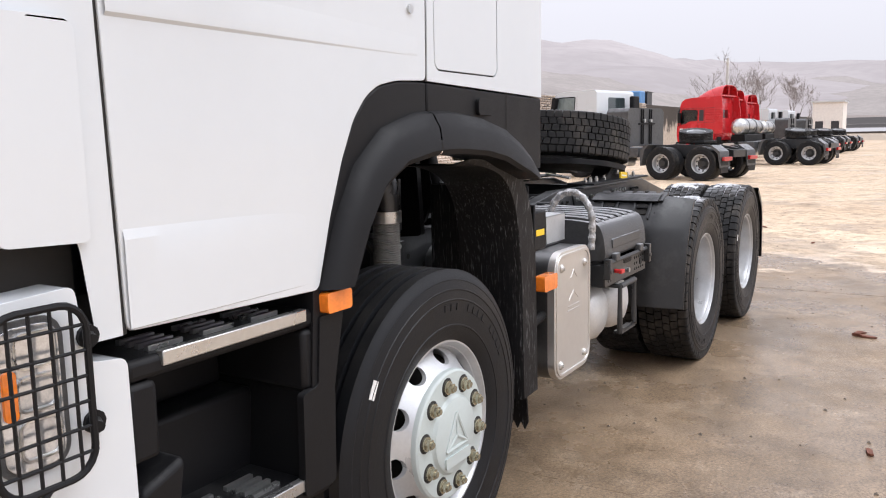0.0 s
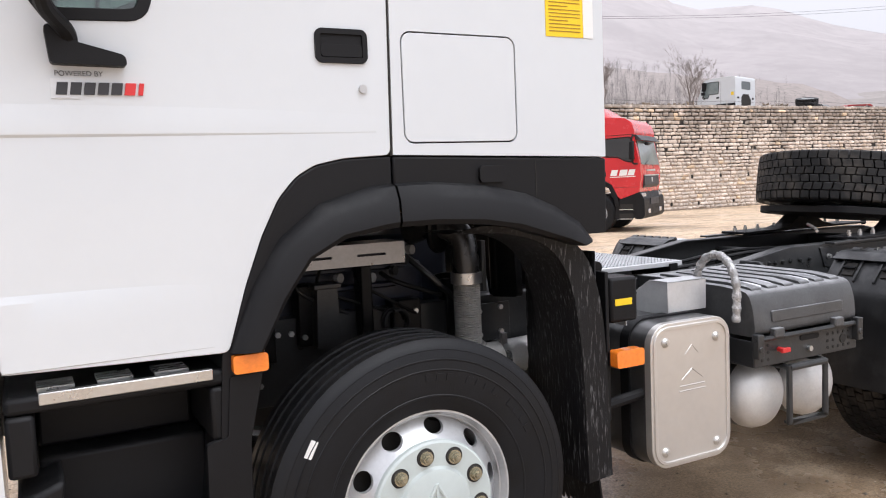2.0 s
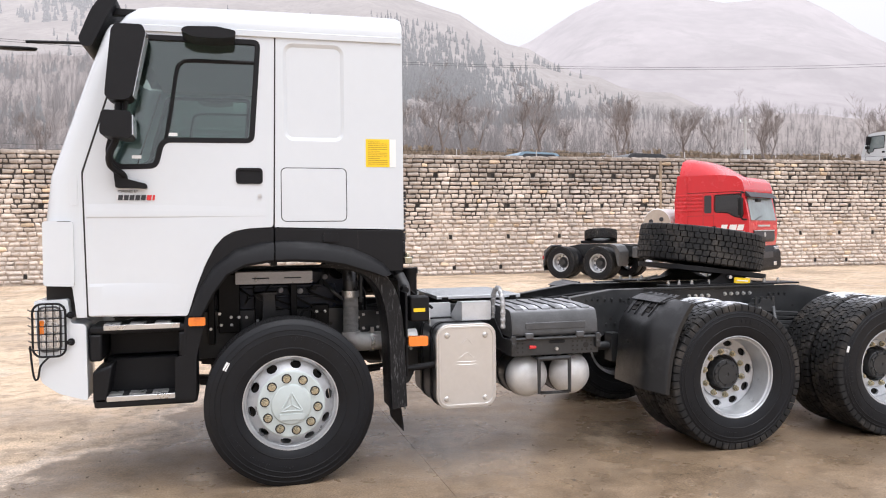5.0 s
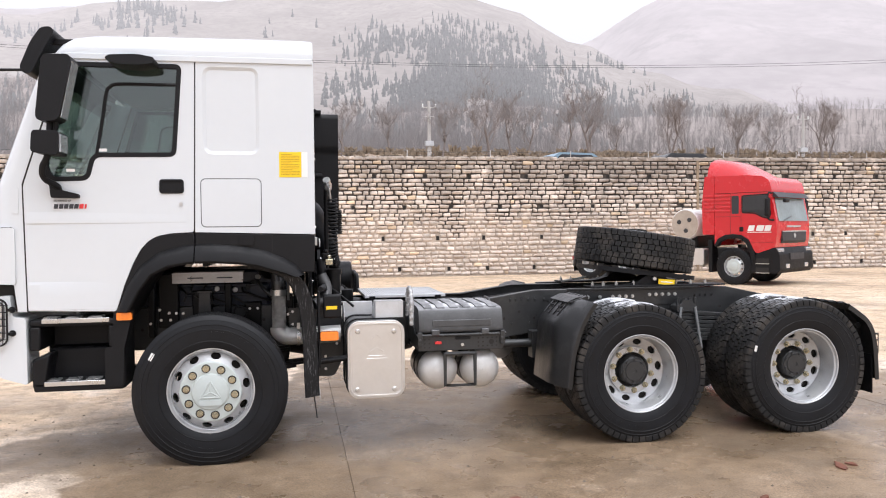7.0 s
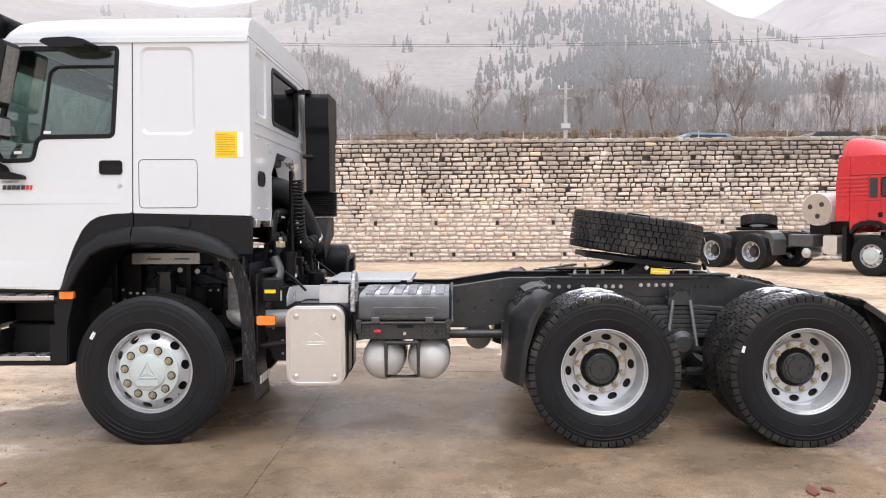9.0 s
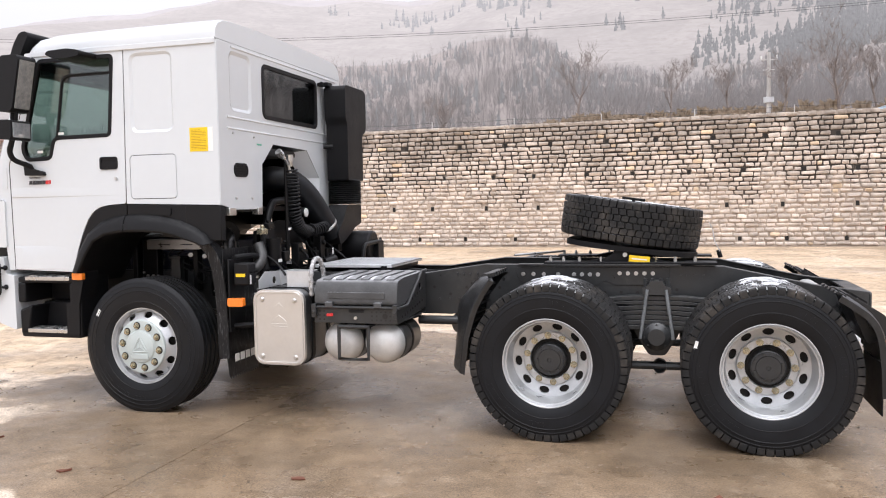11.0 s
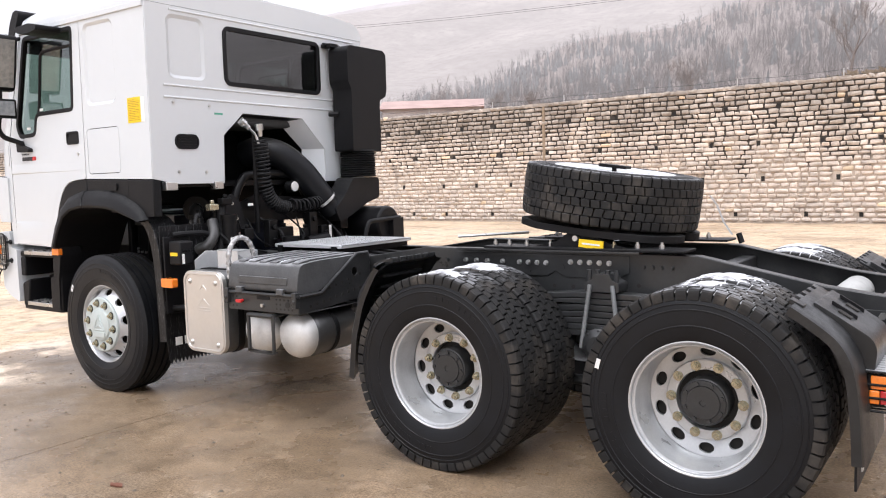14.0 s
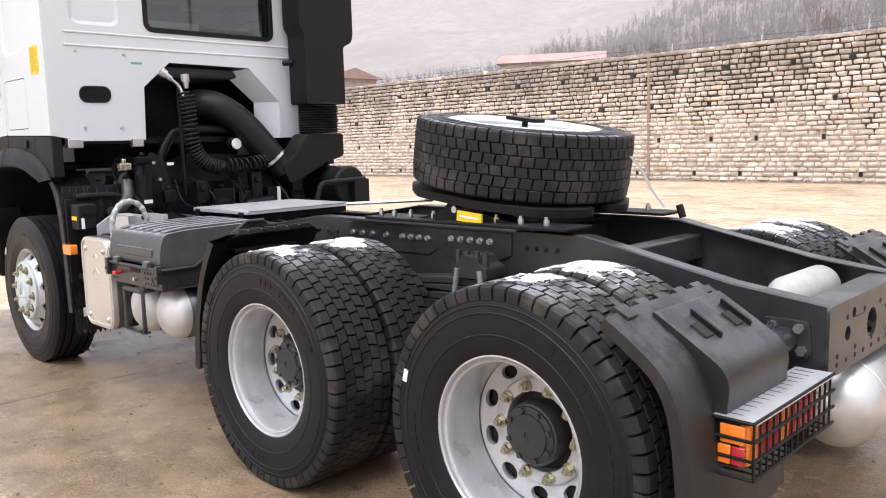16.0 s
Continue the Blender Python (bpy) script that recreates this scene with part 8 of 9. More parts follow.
# ---- other trucks ----
FAR_HUB = mesh_of("hub", Solid().lathe([(0.19, 0.06), (0.15, 0.05), (0.12, 0.0), (0.1, -0.03), (0.001, -0.035)], 20), CHASSIS)


def far_wheel(parent, m, drive):
    w = part("wheel", DRIVE_RIM if drive else STEER_RIM, None, parent, "", m=m)
    part("wheel_disc", DRIVE_DISC if drive else STEER_DISC, None, w)
    part("tyre", TYRE_DRIVE if drive else TYRE_STEER, None, w)
    part("hub", FAR_HUB if drive else HUB_PLATE, None, w)
    if drive:
        part("inner_tyre", TYRE_DRIVE, None, w, m=pose(0, 0.335, 0))
        tagged(part("tread", TREAD_MESH, None, w), kind="stuff")


def span(y, a, b):
    return (min(y * a, y * b), max(y * a, y * b))


def high_cab(t, paint, marks):
    """A high-roof cab with a separate air deflector on the roof and ribbed side wings."""
    prof = softened([(-1.42, 1.05), (-1.48, 1.45), (-1.47, 1.84), (-1.31, 2.52), (-1.31, 2.74), (-1.23, 2.98), (-1.02, 3.11), (-0.5, 3.16), (0.6, 3.18), (0.66, 3.12), (0.66, 1.12), (0.58, 1.16), (0.48, 1.30), (0.24, 1.40), (0, 1.42), (-0.26, 1.40), (-0.5, 1.28), (-0.68, 1.02), (-0.82, 0.92), (-1.30, 1.06)], 0.05)
    cab = part("cab", Solid().plate(prof, -1.19, 1.19), paint, t, bevel=0.09)
    cab.modifiers["bevel"].segments = 4
    win = softened([(-0.33, 2.10), (-0.33, 2.56), (-1.17, 2.58), (-1.27, 2.02), (-1.22, 1.93), (-1.02, 1.96), (-0.76, 2.08)], 0.04)
    for y in (-1, 1):
        part("window_seal", Solid().plate(inset(win, -0.03), y * 1.196, y * 1.15, [win]), BLACK, cab)
        part("side_window", Solid().plate(win, y * 1.194, y * 1.17), DARKGLASS, cab, "dark side window")
        part("glass_backing", Solid().plate(inset(win, 0.01), y * 1.1905, y * 1.16), INK, cab)
        part("quarter_window", Solid().plate(rounded(-0.20, 0.05, 2.06, 2.58, 0.04), y * 1.198, y * 1.17), INK, cab, bevel=0.008)
        for k in range(5):
            part("louvre_rib", Solid().box(0.10, 0.66, *span(y, 1.185, 1.212), 2.12 + 0.11 * k, 2.18 + 0.11 * k), paint, cab, bevel=0.015)
        # seams of the door, the roof and the rear panel
        for x0, x1, z0, z1 in ((-0.285, -0.275, 1.36, 2.62), (-1.28, 0.66, 2.655, 2.667), (0.09, 0.10, 1.36, 2.65), (-0.28, 0.66, 1.98, 1.988), (-1.4, -0.62, 1.235, 1.243)):
            part("seam", Solid().box(x0, x1, *span(y, 1.185, 1.1925), z0, z1), HOLE_SHADE, cab)
        part("rain_ledge", Solid().box(-1.2, 0.64, *span(y, 1.18, 1.205), 2.668, 2.69), paint, cab, bevel=0.008)
        wing = part("side_deflector", Solid().plate(softened([(0.67, 1.46), (1.10, 1.46), (1.12, 2.4), (1.02, 3.18), (0.67, 3.2)], 0.03), y * 1.2, y * 1.16), paint, cab, "side air deflector", bevel=0.012)
        for k in range(5):
            part("louvre_rib", Solid().box(0.68, 1.09, *span(y, 1.195, 1.222), 2.12 + 0.11 * k, 2.18 + 0.11 * k), paint, wing, bevel=0.012)
        part("arch", Solid().plate([(-0.80, 0.72), (-0.72, 1.0), (-0.54, 1.32), (-0.28, 1.45), (0, 1.475), (0.28, 1.45), (0.53, 1.34), (0.66, 1.14), (0.58, 1.10), (0.46, 1.24), (0.24, 1.34), (0, 1.36), (-0.24, 1.34), (-0.45, 1.22), (-0.6, 0.95), (-0.66, 0.70)], y * 1.225, y * 1.05), BLACK, cab, "black wheel arch", bevel=0.012)
        step = part("step", Solid().plate(softened([(-1.33, 0.40), (-0.62, 0.36), (-0.66, 0.74), (-0.80, 0.92), (-1.33, 1.04)], 0.03), y * 1.19, y * 0.85), BLACK, cab, bevel=0.02)
        for z in (0.52, 0.78):
            # dark patch on the solid step, painted shade of a foot recess
            part("step_recess", Solid().box(-1.22, -0.78, *span(y, 1.1915, 1.18), z - 0.14, z), HOLE_SHADE, step)
            part("step_edge", Solid().box(-1.22, -0.78, *span(y, 1.2, 1.16), z - 0.16, z - 0.14), STEEL, step)
        part("mudguard", Solid().box(0.66, 0.78, *span(y, 1.16, 0.8), 0.35, 1.3), BLACK, t, bevel=0.01)
        part("mirror", Solid().box(-1.33, -1.2, *span(y, 1.46, 1.28), 1.98, 2.48), BLACK, cab, bevel=0.03)
        part("mirror_arm", Solid().tube(smooth_path([(-1.30, y * 1.17, 2.62), (-1.28, y * 1.34, 2.62), (-1.27, y * 1.37, 2.45)]), 0.025, 6), BLACK, cab)
        part("mirror_foot", Solid().tube(smooth_path([(-1.38, y * 1.17, 1.86), (-1.3, y * 1.32, 1.88), (-1.27, y * 1.37, 2.0)]), 0.03, 6), BLACK, cab)
        part("door_handle", Solid().box(-0.36, -0.22, *span(y, 1.18, 1.2), 1.55, 1.68), BLACK, cab, bevel=0.01)
        lampx = part("headlamp", Solid().plate(softened([(-1.55, 0.86), (-1.36, 0.80), (-1.30, 1.0), (-1.40, 1.08), (-1.53, 1.06)], 0.03), y * 1.19, y * 0.8), CLEARLENS, cab, bevel=0.03)
        if marks:
            for x, w in ((-0.56, 0.2), (-0.84, 0.24), (-1.12, 0.2)):
                part("door_mark", Solid().plate([(x, 1.72), (x + 0.06, 1.56), (x - w + 0.05, 1.56), (x - w, 1.72)], y * 1.1955, y * 1.18), PAPER, cab)
            part("door_mark", Solid().plate([(-0.48, 1.535), (-1.32, 1.535), (-1.31, 1.515), (-0.5, 1.515)], y * 1.1955, y * 1.18), PAPER, cab)
    shear = Matrix(((1, 0, 0.235, -0.4324), (0, 1, 0, 0), (0, 0, 1, 0), (0, 0, 0, 1)))
    part("windscreen", Solid().plate(softened([(-1.06, 1.84), (1.06, 1.84), (1.01, 2.5), (-1.01, 2.5)], 0.06), -1.492, -1.472, [], "x", shear), SCREEN, cab, "windscreen")
    part("wiper", Solid().tube([(-1.5, 0.7, 1.86), (-1.46, 0.1, 1.98)], 0.012, 5), INK, cab)
    part("sun_visor", Solid().plate(softened([(-1.52, 2.50), (-1.33, 2.66), (-1.27, 2.66), (-1.30, 2.52)], 0.02), -1.13, 1.13), INK, cab, bevel=0.02)
    part("front_mirror", Solid().box(-1.66, -1.55, 0.65, 0.95, 2.36, 2.46), BLACK, cab, bevel=0.03)
    part("name_bar", Solid().box(-1.495, -1.47, -0.5, 0.5, 1.66, 1.71), GALV, cab)
    part("roof_mark", Solid().box(-1.235, -1.2, -0.5, 0.5, 2.76, 2.83), PAPER, cab)
    g = part("grille", Solid().plate(softened([(-1.52, 1.28), (-1.45, 1.20), (-1.45, 1.56), (-1.51, 1.54)], 0.015), -0.86, 0.86), INK, cab, bevel=0.02)
    part("grille_bar", Solid().box(-1.535, -1.5, -0.84, 0.84, 1.53, 1.56), GALV, g)
    part("emblem", Solid().tube([(-1.53, 0, 1.42), (-1.51, 0, 1.42)], 0.07, 12), GALV, g)
    bump = part("bumper", Solid().plate(softened([(-1.60, 0.46), (-1.50, 0.36), (-1.28, 0.36), (-1.28, 1.06), (-1.46, 1.10), (-1.58, 0.90)], 0.04), -1.21, 1.21), BLACK, cab, "black bumper", bevel=0.06)
    part("bumper_vent", Solid().box(-1.605, -1.57, -0.5, 0.5, 0.74, 0.92), INK, bump)
    for y in (-1, 1):
        part("fog_lamp", Solid().box(-1.612, -1.57, *span(y, 0.55, 0.8), 0.5, 0.62), CLEARLENS, bump, bevel=0.01)
    part("rear_pane", Solid().plate(rounded(-0.55, 0.55, 2.2, 2.58, 0.05), 0.668, 0.65, [], "x"), DARKGLASS, cab)
    rows = []
    for x, z0, h in ((-0.62, 3.08, 0.03), (-0.45, 3.10, 0.12), (-0.2, 3.12, 0.26), (0.1, 3.13, 0.40), (0.5, 3.15, 0.51), (0.88, 3.17, 0.55), (0.98, 3.17, 0.55)):
        rows.append([(x, 1.1 * u, z0 + h * (1 - abs(u) ** 7)) for u in (-1, -0.995, -0.97, -0.92, -0.8, -0.5, 0, 0.5, 0.8, 0.92, 0.97, 0.995, 1)])
    rows += [[(x, 0.97 * y, z - 0.03) for x, y, z in r] for r in reversed(rows)]
    fair = part("roof_fairing", Solid().grid(rows), paint, cab, "roof air deflector open at the back", sharp=50)
    part("fairing_strut", Solid().tube([(0.9, 0.0, 3.15), (0.9, 0.0, 3.66)], 0.03, 6), paint, fair)
    part("fairing_rail", Solid().box(0.84, 0.92, -1.05, 1.05, 3.20, 3.26), paint, fair)
    cab.matrix_basis = Matrix.Diagonal((0.855, 1, 1, 1))
    return cab


def low_cab(t, paint):
    """A low-roof sleeper cab like the white tractor's."""
    prof = softened([(-1.40, 1.12), (-1.44, 1.6), (-1.41, 1.98), (-1.10, 2.84), (-0.98, 2.98), (-0.6, 3.03), (0.66, 3.05), (0.745, 2.98), (0.745, 1.36), (0.6, 1.34), (0.5, 1.43), (0.3, 1.55), (0, 1.58), (-0.3, 1.54), (-0.48, 1.40), (-0.62, 1.12)], 0.05)
    cab = part("cab", Solid().plate(prof, -1.16, 1.16), paint, t, bevel=0.07)
    cab.modifiers["bevel"].segments = 3
    for y in (-1, 1):
        part("window_seal", Solid().plate(inset(WIN, -0.02), y * 1.168, y * 1.14, [inset(WIN, 0.015)]), BLACK, cab)
        part("side_window", Solid().plate(inset(WIN, 0.01), y * 1.164, y * 1.14), SCREEN, cab, "dark side window")
        part("pressed_field", Solid().plate(FIELD, y * 1.1635, y * 1.15, [inset(FIELD, 0.018)]), paint, cab, bevel=0.004)
        part("notice_sticker", Solid().box(0.5, 0.65, *span(y, 1.155, 1.1635), 2.05, 2.23), YELLOW, cab)
        for x0, x1, z0, z1 in ((-0.094, -0.086, 1.64, 2.86), (-1.215, -1.20, 1.14, 2.0)):
            part("seam", Solid().box(x0, x1, *span(y, 1.15, 1.1625), z0, z1), HOLE_SHADE, cab)
        part("arch", Solid().plate(ARCH_OUT[:1] + [(-0.565, 1.3), (-0.4, 1.6), (-0.25, 1.655), (0.742, 1.64), (0.742, 1.36)] + [(x, z) for x, z in reversed(ARCH_IN)], y * 1.2, y * 1.05), BLACK, cab, "black wheel arch", bevel=0.012)
        step = part("step", Solid().box(-1.25, -0.6, *span(y, 1.16, 0.85), 0.56, 1.12), BLACK, cab, bevel=0.03)
        for z in (0.64, 1.06):
            part("step_edge", Solid().box(-1.15, -0.68, *span(y, 1.17, 1.14), z - 0.02, z), STEEL, step)
        part("mudguard", Solid().box(0.60, 0.72, *span(y, 1.16, 0.7), 0.35, 1.38), BLACK, t, bevel=0.01)
        part("side_marker", Solid().box(0.73, 0.85, *span(y, 1.17, 1.12), 0.86, 0.94), ORANGE, t)
        part("mirror", Solid().plate(softened([(-1.045, 2.395), (-0.90, 2.395), (-0.815, 2.79), (-0.83, 2.83), (-0.975, 2.83)], 0.03), y * 1.24, y * 1.43), BLACK, cab, bevel=0.03)
        part("wide_mirror", Solid().box(-1.06, -0.90, *span(y, 1.24, 1.45), 2.17, 2.33), BLACK, cab, bevel=0.025)
        part("mirror_arm", Solid().tube(smooth_path([(-0.96, y * 1.33, 2.8), (-0.99, y * 1.34, 2.2), (-1.03, y * 1.29, 2.03), (-0.97, y * 1.16, 1.95)]), 0.022, 6), BLACK, cab)
        part("door_handle", Solid().box(-0.318, -0.162, *span(y, 1.15, 1.17), 1.938, 2.03), BLACK, cab)
        part("headlamp", Solid().box(-1.5, -1.36, *span(y, 1.14, 0.75), 0.92, 1.2), CLEARLENS, cab, bevel=0.03)
        part("vent", Solid().plate(rounded(*span(y, 0.74, 0.96), 1.86, 1.97, 0.05), 0.755, 0.74, [], "x"), BLACK, cab)
    shear = Matrix(((1, 0, 0.36, -0.735), (0, 1, 0, 0), (0, 0, 1, 0), (0, 0, 0, 1)))
    part("windscreen", Solid().plate(softened([(-1.03, 2.05), (1.03, 2.05), (1.0, 2.78), (-1.0, 2.78)], 0.05), -1.425, -1.40, [], "x", shear), SCREEN, cab, "windscreen")
    part("sun_visor", Solid().plate(softened([(-1.22, 2.80), (-1.02, 2.96), (-0.98, 2.94), (-1.12, 2.80)], 0.015), -1.12, 1.12), BLACK, cab, bevel=0.02)
    part("grille", Solid().box(-1.475, -1.40, -0.72, 0.72, 1.25, 1.72), INK, cab, bevel=0.03)
    part("bumper", Solid().plate(softened([(-1.50, 0.75), (-1.36, 0.66), (-1.2, 0.62), (-1.2, 1.1), (-1.30, 1.2), (-1.46, 1.2)], 0.03), -1.17, 1.17), WHITE, cab, bevel=0.04)
    part("rear_pane", Solid().plate(rounded(-0.46, 0.58, 2.37, 2.8, 0.05), 0.752, 0.74, [], "x"), DARKGLASS, cab, bevel=0.006)
    part("rear_panel", Solid().plate([(-1.12, 1.36), (-0.5, 1.36), (-0.5, 1.95), (-0.3, 2.13), (0.36, 2.13), (0.62, 1.88), (0.62, 1.36), (1.12, 1.36), (1.12, 1.40), (0.66, 1.40), (0.66, 1.9), (0.38, 2.17), (-0.32, 2.17), (-0.54, 1.97), (-0.54, 1.40), (-1.12, 1.40)], 0.751, 0.74, [], "x"), paint, cab)
    # flat dark sheet on the closed rear wall paints the tunnel's shade
    part("engine_tunnel", Solid().plate([(-0.5, 1.38), (0.62, 1.38), (0.62, 1.88), (0.36, 2.13), (-0.3, 2.13), (-0.5, 1.95)], 0.7485, 0.74, [], "x"), HOLE_SHADE, cab)
    return cab


def parked_truck(m, paint, label, high=True, tank="drum", base=3.6, marks=False, cabinet=False, group="parked tractor trucks"):
    """A parked tractor truck, front towards -x, origin on the ground under the front axle."""
    t = thing("parked_truck", label, "truck", m, group)
    for y in (-1, 1):
        far_wheel(t, pose(0, y, 0.53, 0, 0, 0 if y < 0 else 180), False)
        for x in (base, base + 1.4):
            far_wheel(t, pose(x, 1.09 * y, 0.53, 0, 0, 0 if y < 0 else 180), True)
        part("frame_rail", Solid().plate([(-1.0, 1.05), (base - 1, 1.05), (base - 0.5, 1.12), (base + 1.2, 1.12), (base + 2.1, 0.95), (base + 2.1, 0.72), (-1.0, 0.75)], y * 0.43, y * 0.36), CHASSIS, t, bevel=0.01)
        part("mudguard", Solid().plate(softened([(base - 0.75, 0.45), (base - 0.72, 0.45), (base - 0.6, 1.0), (base - 0.45, 1.13), (base - 0.45, 1.16), (base - 0.65, 1.1), (base - 0.78, 0.9)], 0.03), y * 0.62, y * 1.24), GREYPLASTIC, t)
        part("mudguard", Solid().plate(softened([(base + 2.08, 0.42), (base + 2.05, 0.42), (base + 1.98, 0.85), (base + 1.72, 1.08), (base + 1.75, 1.12), (base + 2.04, 0.92)], 0.03), y * 0.62, y * 1.24), GREYPLASTIC, t)
        part("tail_lamp", Solid().box(base + 2.08, base + 2.17, min(y * 1.15, y * 0.62), max(y * 1.15, y * 0.62), 0.62, 0.75), REDLENS, t, bevel=0.01)
        part("rear_flap", Solid().box(base + 2.06, base + 2.075, min(y * 1.2, y * 0.7), max(y * 1.2, y * 0.7), 0.25, 0.62), RUBBER, t)
        part("fuel_tank" if y < 0 else "air_tank", Solid().plate(rounded(0.95, 1.5, 0.42, 1.0, 0.08), y * 1.12, y * 0.5) if y < 0 else Solid().plate(rounded(0.95, 1.35, 0.55, 1.05, 0.05), y * 1.12, y * 0.5), ALU, t, bevel=0.01)
        part("battery_box", Solid().box(1.65, 2.4, min(y * 1.13, y * 0.5), max(y * 1.13, y * 0.5), 0.72, 1.06), GREYPLASTIC, t, bevel=0.03)
        part("small_tank", Solid().lathe([(0.001, -0.3), (0.1, -0.28), (0.14, -0.24), (0.14, 0.25), (0.001, 0.3)], 20, pose(1.85, y * 0.85, 0.55, 0, 0, 0)), TANK, t)
    for x in (0, base, base + 1.4):
        part("axle", Solid().tube([(x, -0.8, 0.53), (x, 0.8, 0.53)], 0.09, 12), DARK, t)
    part("cross_member", Solid().box(base + 1.98, base + 2.1, -0.43, 0.43, 0.72, 0.95), CHASSIS, t, bevel=0.01)
    part("fifth_wheel", Solid().box(base + 0.2, base + 1.1, -0.45, 0.45, 1.15, 1.25), BLACK, t, bevel=0.03)
    sp = part("spare_wheel", DRIVE_RIM, None, t, "spare wheel lying on the chassis", m=pose(base + 0.55, 0.05, 1.42, -90, 0, 0) @ pose(0, 0, 0, 9, 0, 6))
    part("tyre", TYRE_DRIVE, None, sp)
    tagged(part("tread", TREAD_MESH, None, sp), kind="stuff")
    cab = high_cab(t, paint, marks) if high else low_cab(t, paint)
    if tank == "drum":
        d = part("gas_drum", Solid().lathe([(0.001, -1.0), (0.12, -1.0), (0.44, -1.0), (0.46, -0.97), (0.46, 0.97), (0.44, 1.0), (0.001, 1.0)], 36, pose(1.62, 0, 1.78)), PAPER, t, "pale cylindrical gas drum across the frame")
        for y in (-1, 1):
            part("drum_end", Solid().lathe([(0.001, -0.01), (0.43, -0.01), (0.43, 0.004)], 32, pose(1.62, y * 1.0, 1.78, 0, 0, 0 if y < 0 else 180)), mat("tan drum end", (0.42, 0.36, 0.3), 0.6), d)
            for k in range(3):
                a = radians(120 * k + 20)
                part("drum_port", Solid().tube([(1.62 + 0.2 * math.cos(a), y * 1.0, 1.78 + 0.2 * math.sin(a)), (1.62 + 0.2 * math.cos(a), y * 1.02, 1.78 + 0.2 * math.sin(a))], 0.07, 14), INK, d)
        part("drum_cradle", Solid().box(1.3, 1.95, -0.8, 0.8, 1.08, 1.42), DARK, t, bevel=0.03)
    elif tank == "silver":
        part("gas_tank", Solid().lathe([(0.001, -1.15), (0.2, -1.1), (0.34, -0.98), (0.38, -0.85), (0.38, 0.85), (0.34, 0.98), (0.2, 1.1), (0.001, 1.15)], 32, pose(1.6, 0, 1.75)), STEEL, t, "polished gas tank")
        for y in (-0.5, 0.5):
            part("tank_band", Solid().lathe([(0.385, -0.04), (0.392, -0.04), (0.392, 0.04), (0.385, 0.04)], 32, pose(1.6, y, 1.75)), DARK, t)
        part("tank_cradle", Solid().box(1.3, 1.9, -0.9, 0.9, 1.06, 1.4), DARK, t, bevel=0.03)
    if cabinet:
        c = part("gas_cabinet", Solid().plate(softened([(-1.15, 1.08), (1.15, 1.08), (1.15, 2.25), (1.02, 2.38), (-1.02, 2.38), (-1.15, 2.25)], 0.03), 1.15, 2.0, [], "x"), GREYPLASTIC, t, "grey gas cylinder cabinet", bevel=0.03)
        for y in (-0.32, -0.2, 0.2, 0.32):
            part("cabinet_rib", Solid().box(2.0, 2.035, y - 0.025, y + 0.025, 1.15, 2.34), BLACK, c, bevel=0.006)
        part("cabinet_rail", Solid().box(2.0, 2.05, -0.5, 0.5, 1.82, 1.87), BLACK, c)
        for y in (-0.2, 0.2):
            part("cabinet_cap", Solid().tube([(2.03, y, 1.95), (2.09, y, 1.95)], 0.06, 12), STEEL, c)
        part("intake_stack", Solid().box(0.95, 1.15, 0.55, 0.95, 1.5, 2.85), BLACK, t, bevel=0.05)
    return t


parked_truck(pose(14.10, 14.96, 0, 0, 0, 124.5), RED, "bright red high-roof tractor truck parked near the stone wall", True, "drum", 3.55, True)
parked_truck(pose(26.0, 7.9, 0, 0, 0, 255.5), WHITE, "white tractor truck with a grey gas cabinet, parked in a row", False, "", 3.3, False, True)
r1 = parked_truck(pose(38.2, 6.6, 0, 0, 0, 262), RED, "red high-roof tractor truck with a polished gas tank", True, "silver", 3.4, True)
for x, y, a in ((43.2, 7.2, 263), (49.5, 7.6, 264)):
    copy_thing(r1, pose(x, y, 0, 0, 0, a))
r2 = parked_truck(pose(57.0, 7.5, 0, 0, 0, 265), WHITE, "white tractor truck far along the parked row", False, "", 3.4, False, True)
for x, y, a in ((63.5, 7.2, 265),):
    copy_thing(r2, pose(x, y, 0, 0, 0, a))

# ---- terrace things ----
up = parked_truck(pose(33.6, 27.9, 3.5, 0, 0, -74), WHITE, "white truck parked on the terrace behind the wall", False, "", 3.4, False, False, "trucks on the terrace")
car_paint = mat("muted blue paint", (0.22, 0.32, 0.40), 0.35, vary=0.1)


def parked_car(m, material, label):
    c = thing("parked_car", label, "car", m)
    body = Solid().plate(softened([(-2.1, 0.35), (2.1, 0.35), (2.15, 0.8), (1.3, 0.95), (0.7, 1.42), (-0.9, 1.45), (-1.5, 0.98), (-2.15, 0.8)], 0.12), -0.85, 0.85)
    b = part("body", body, material, c, bevel=0.06)
    for y in (-0.86, 0.86):
        part("side_window", Solid().plate(softened([(-1.2, 0.98), (1.0, 0.98), (0.6, 1.34), (-0.82, 1.36)], 0.06), y - 0.006, y + 0.006), INK, b)
        for x in (-1.3, 1.3):
            part("tyre", Solid().lathe([(0.001, -0.1), (0.3, -0.1), (0.33, -0.06), (0.33, 0.06), (0.3, 0.1), (0.001, 0.1)], 24, pose(x, y * 0.93, 0.33)), RUBBER, c)
    return c


parked_car(pose(12.5, 26.4, 3.5, 0, 0, 5), car_paint, "muted blue car parked behind the wall")
parked_car(pose(17.6, 26.3, 3.5, 0, 0, 2), mat("dark grey paint", (0.04, 0.042, 0.045), 0.3), "dark grey car parked behind the wall")
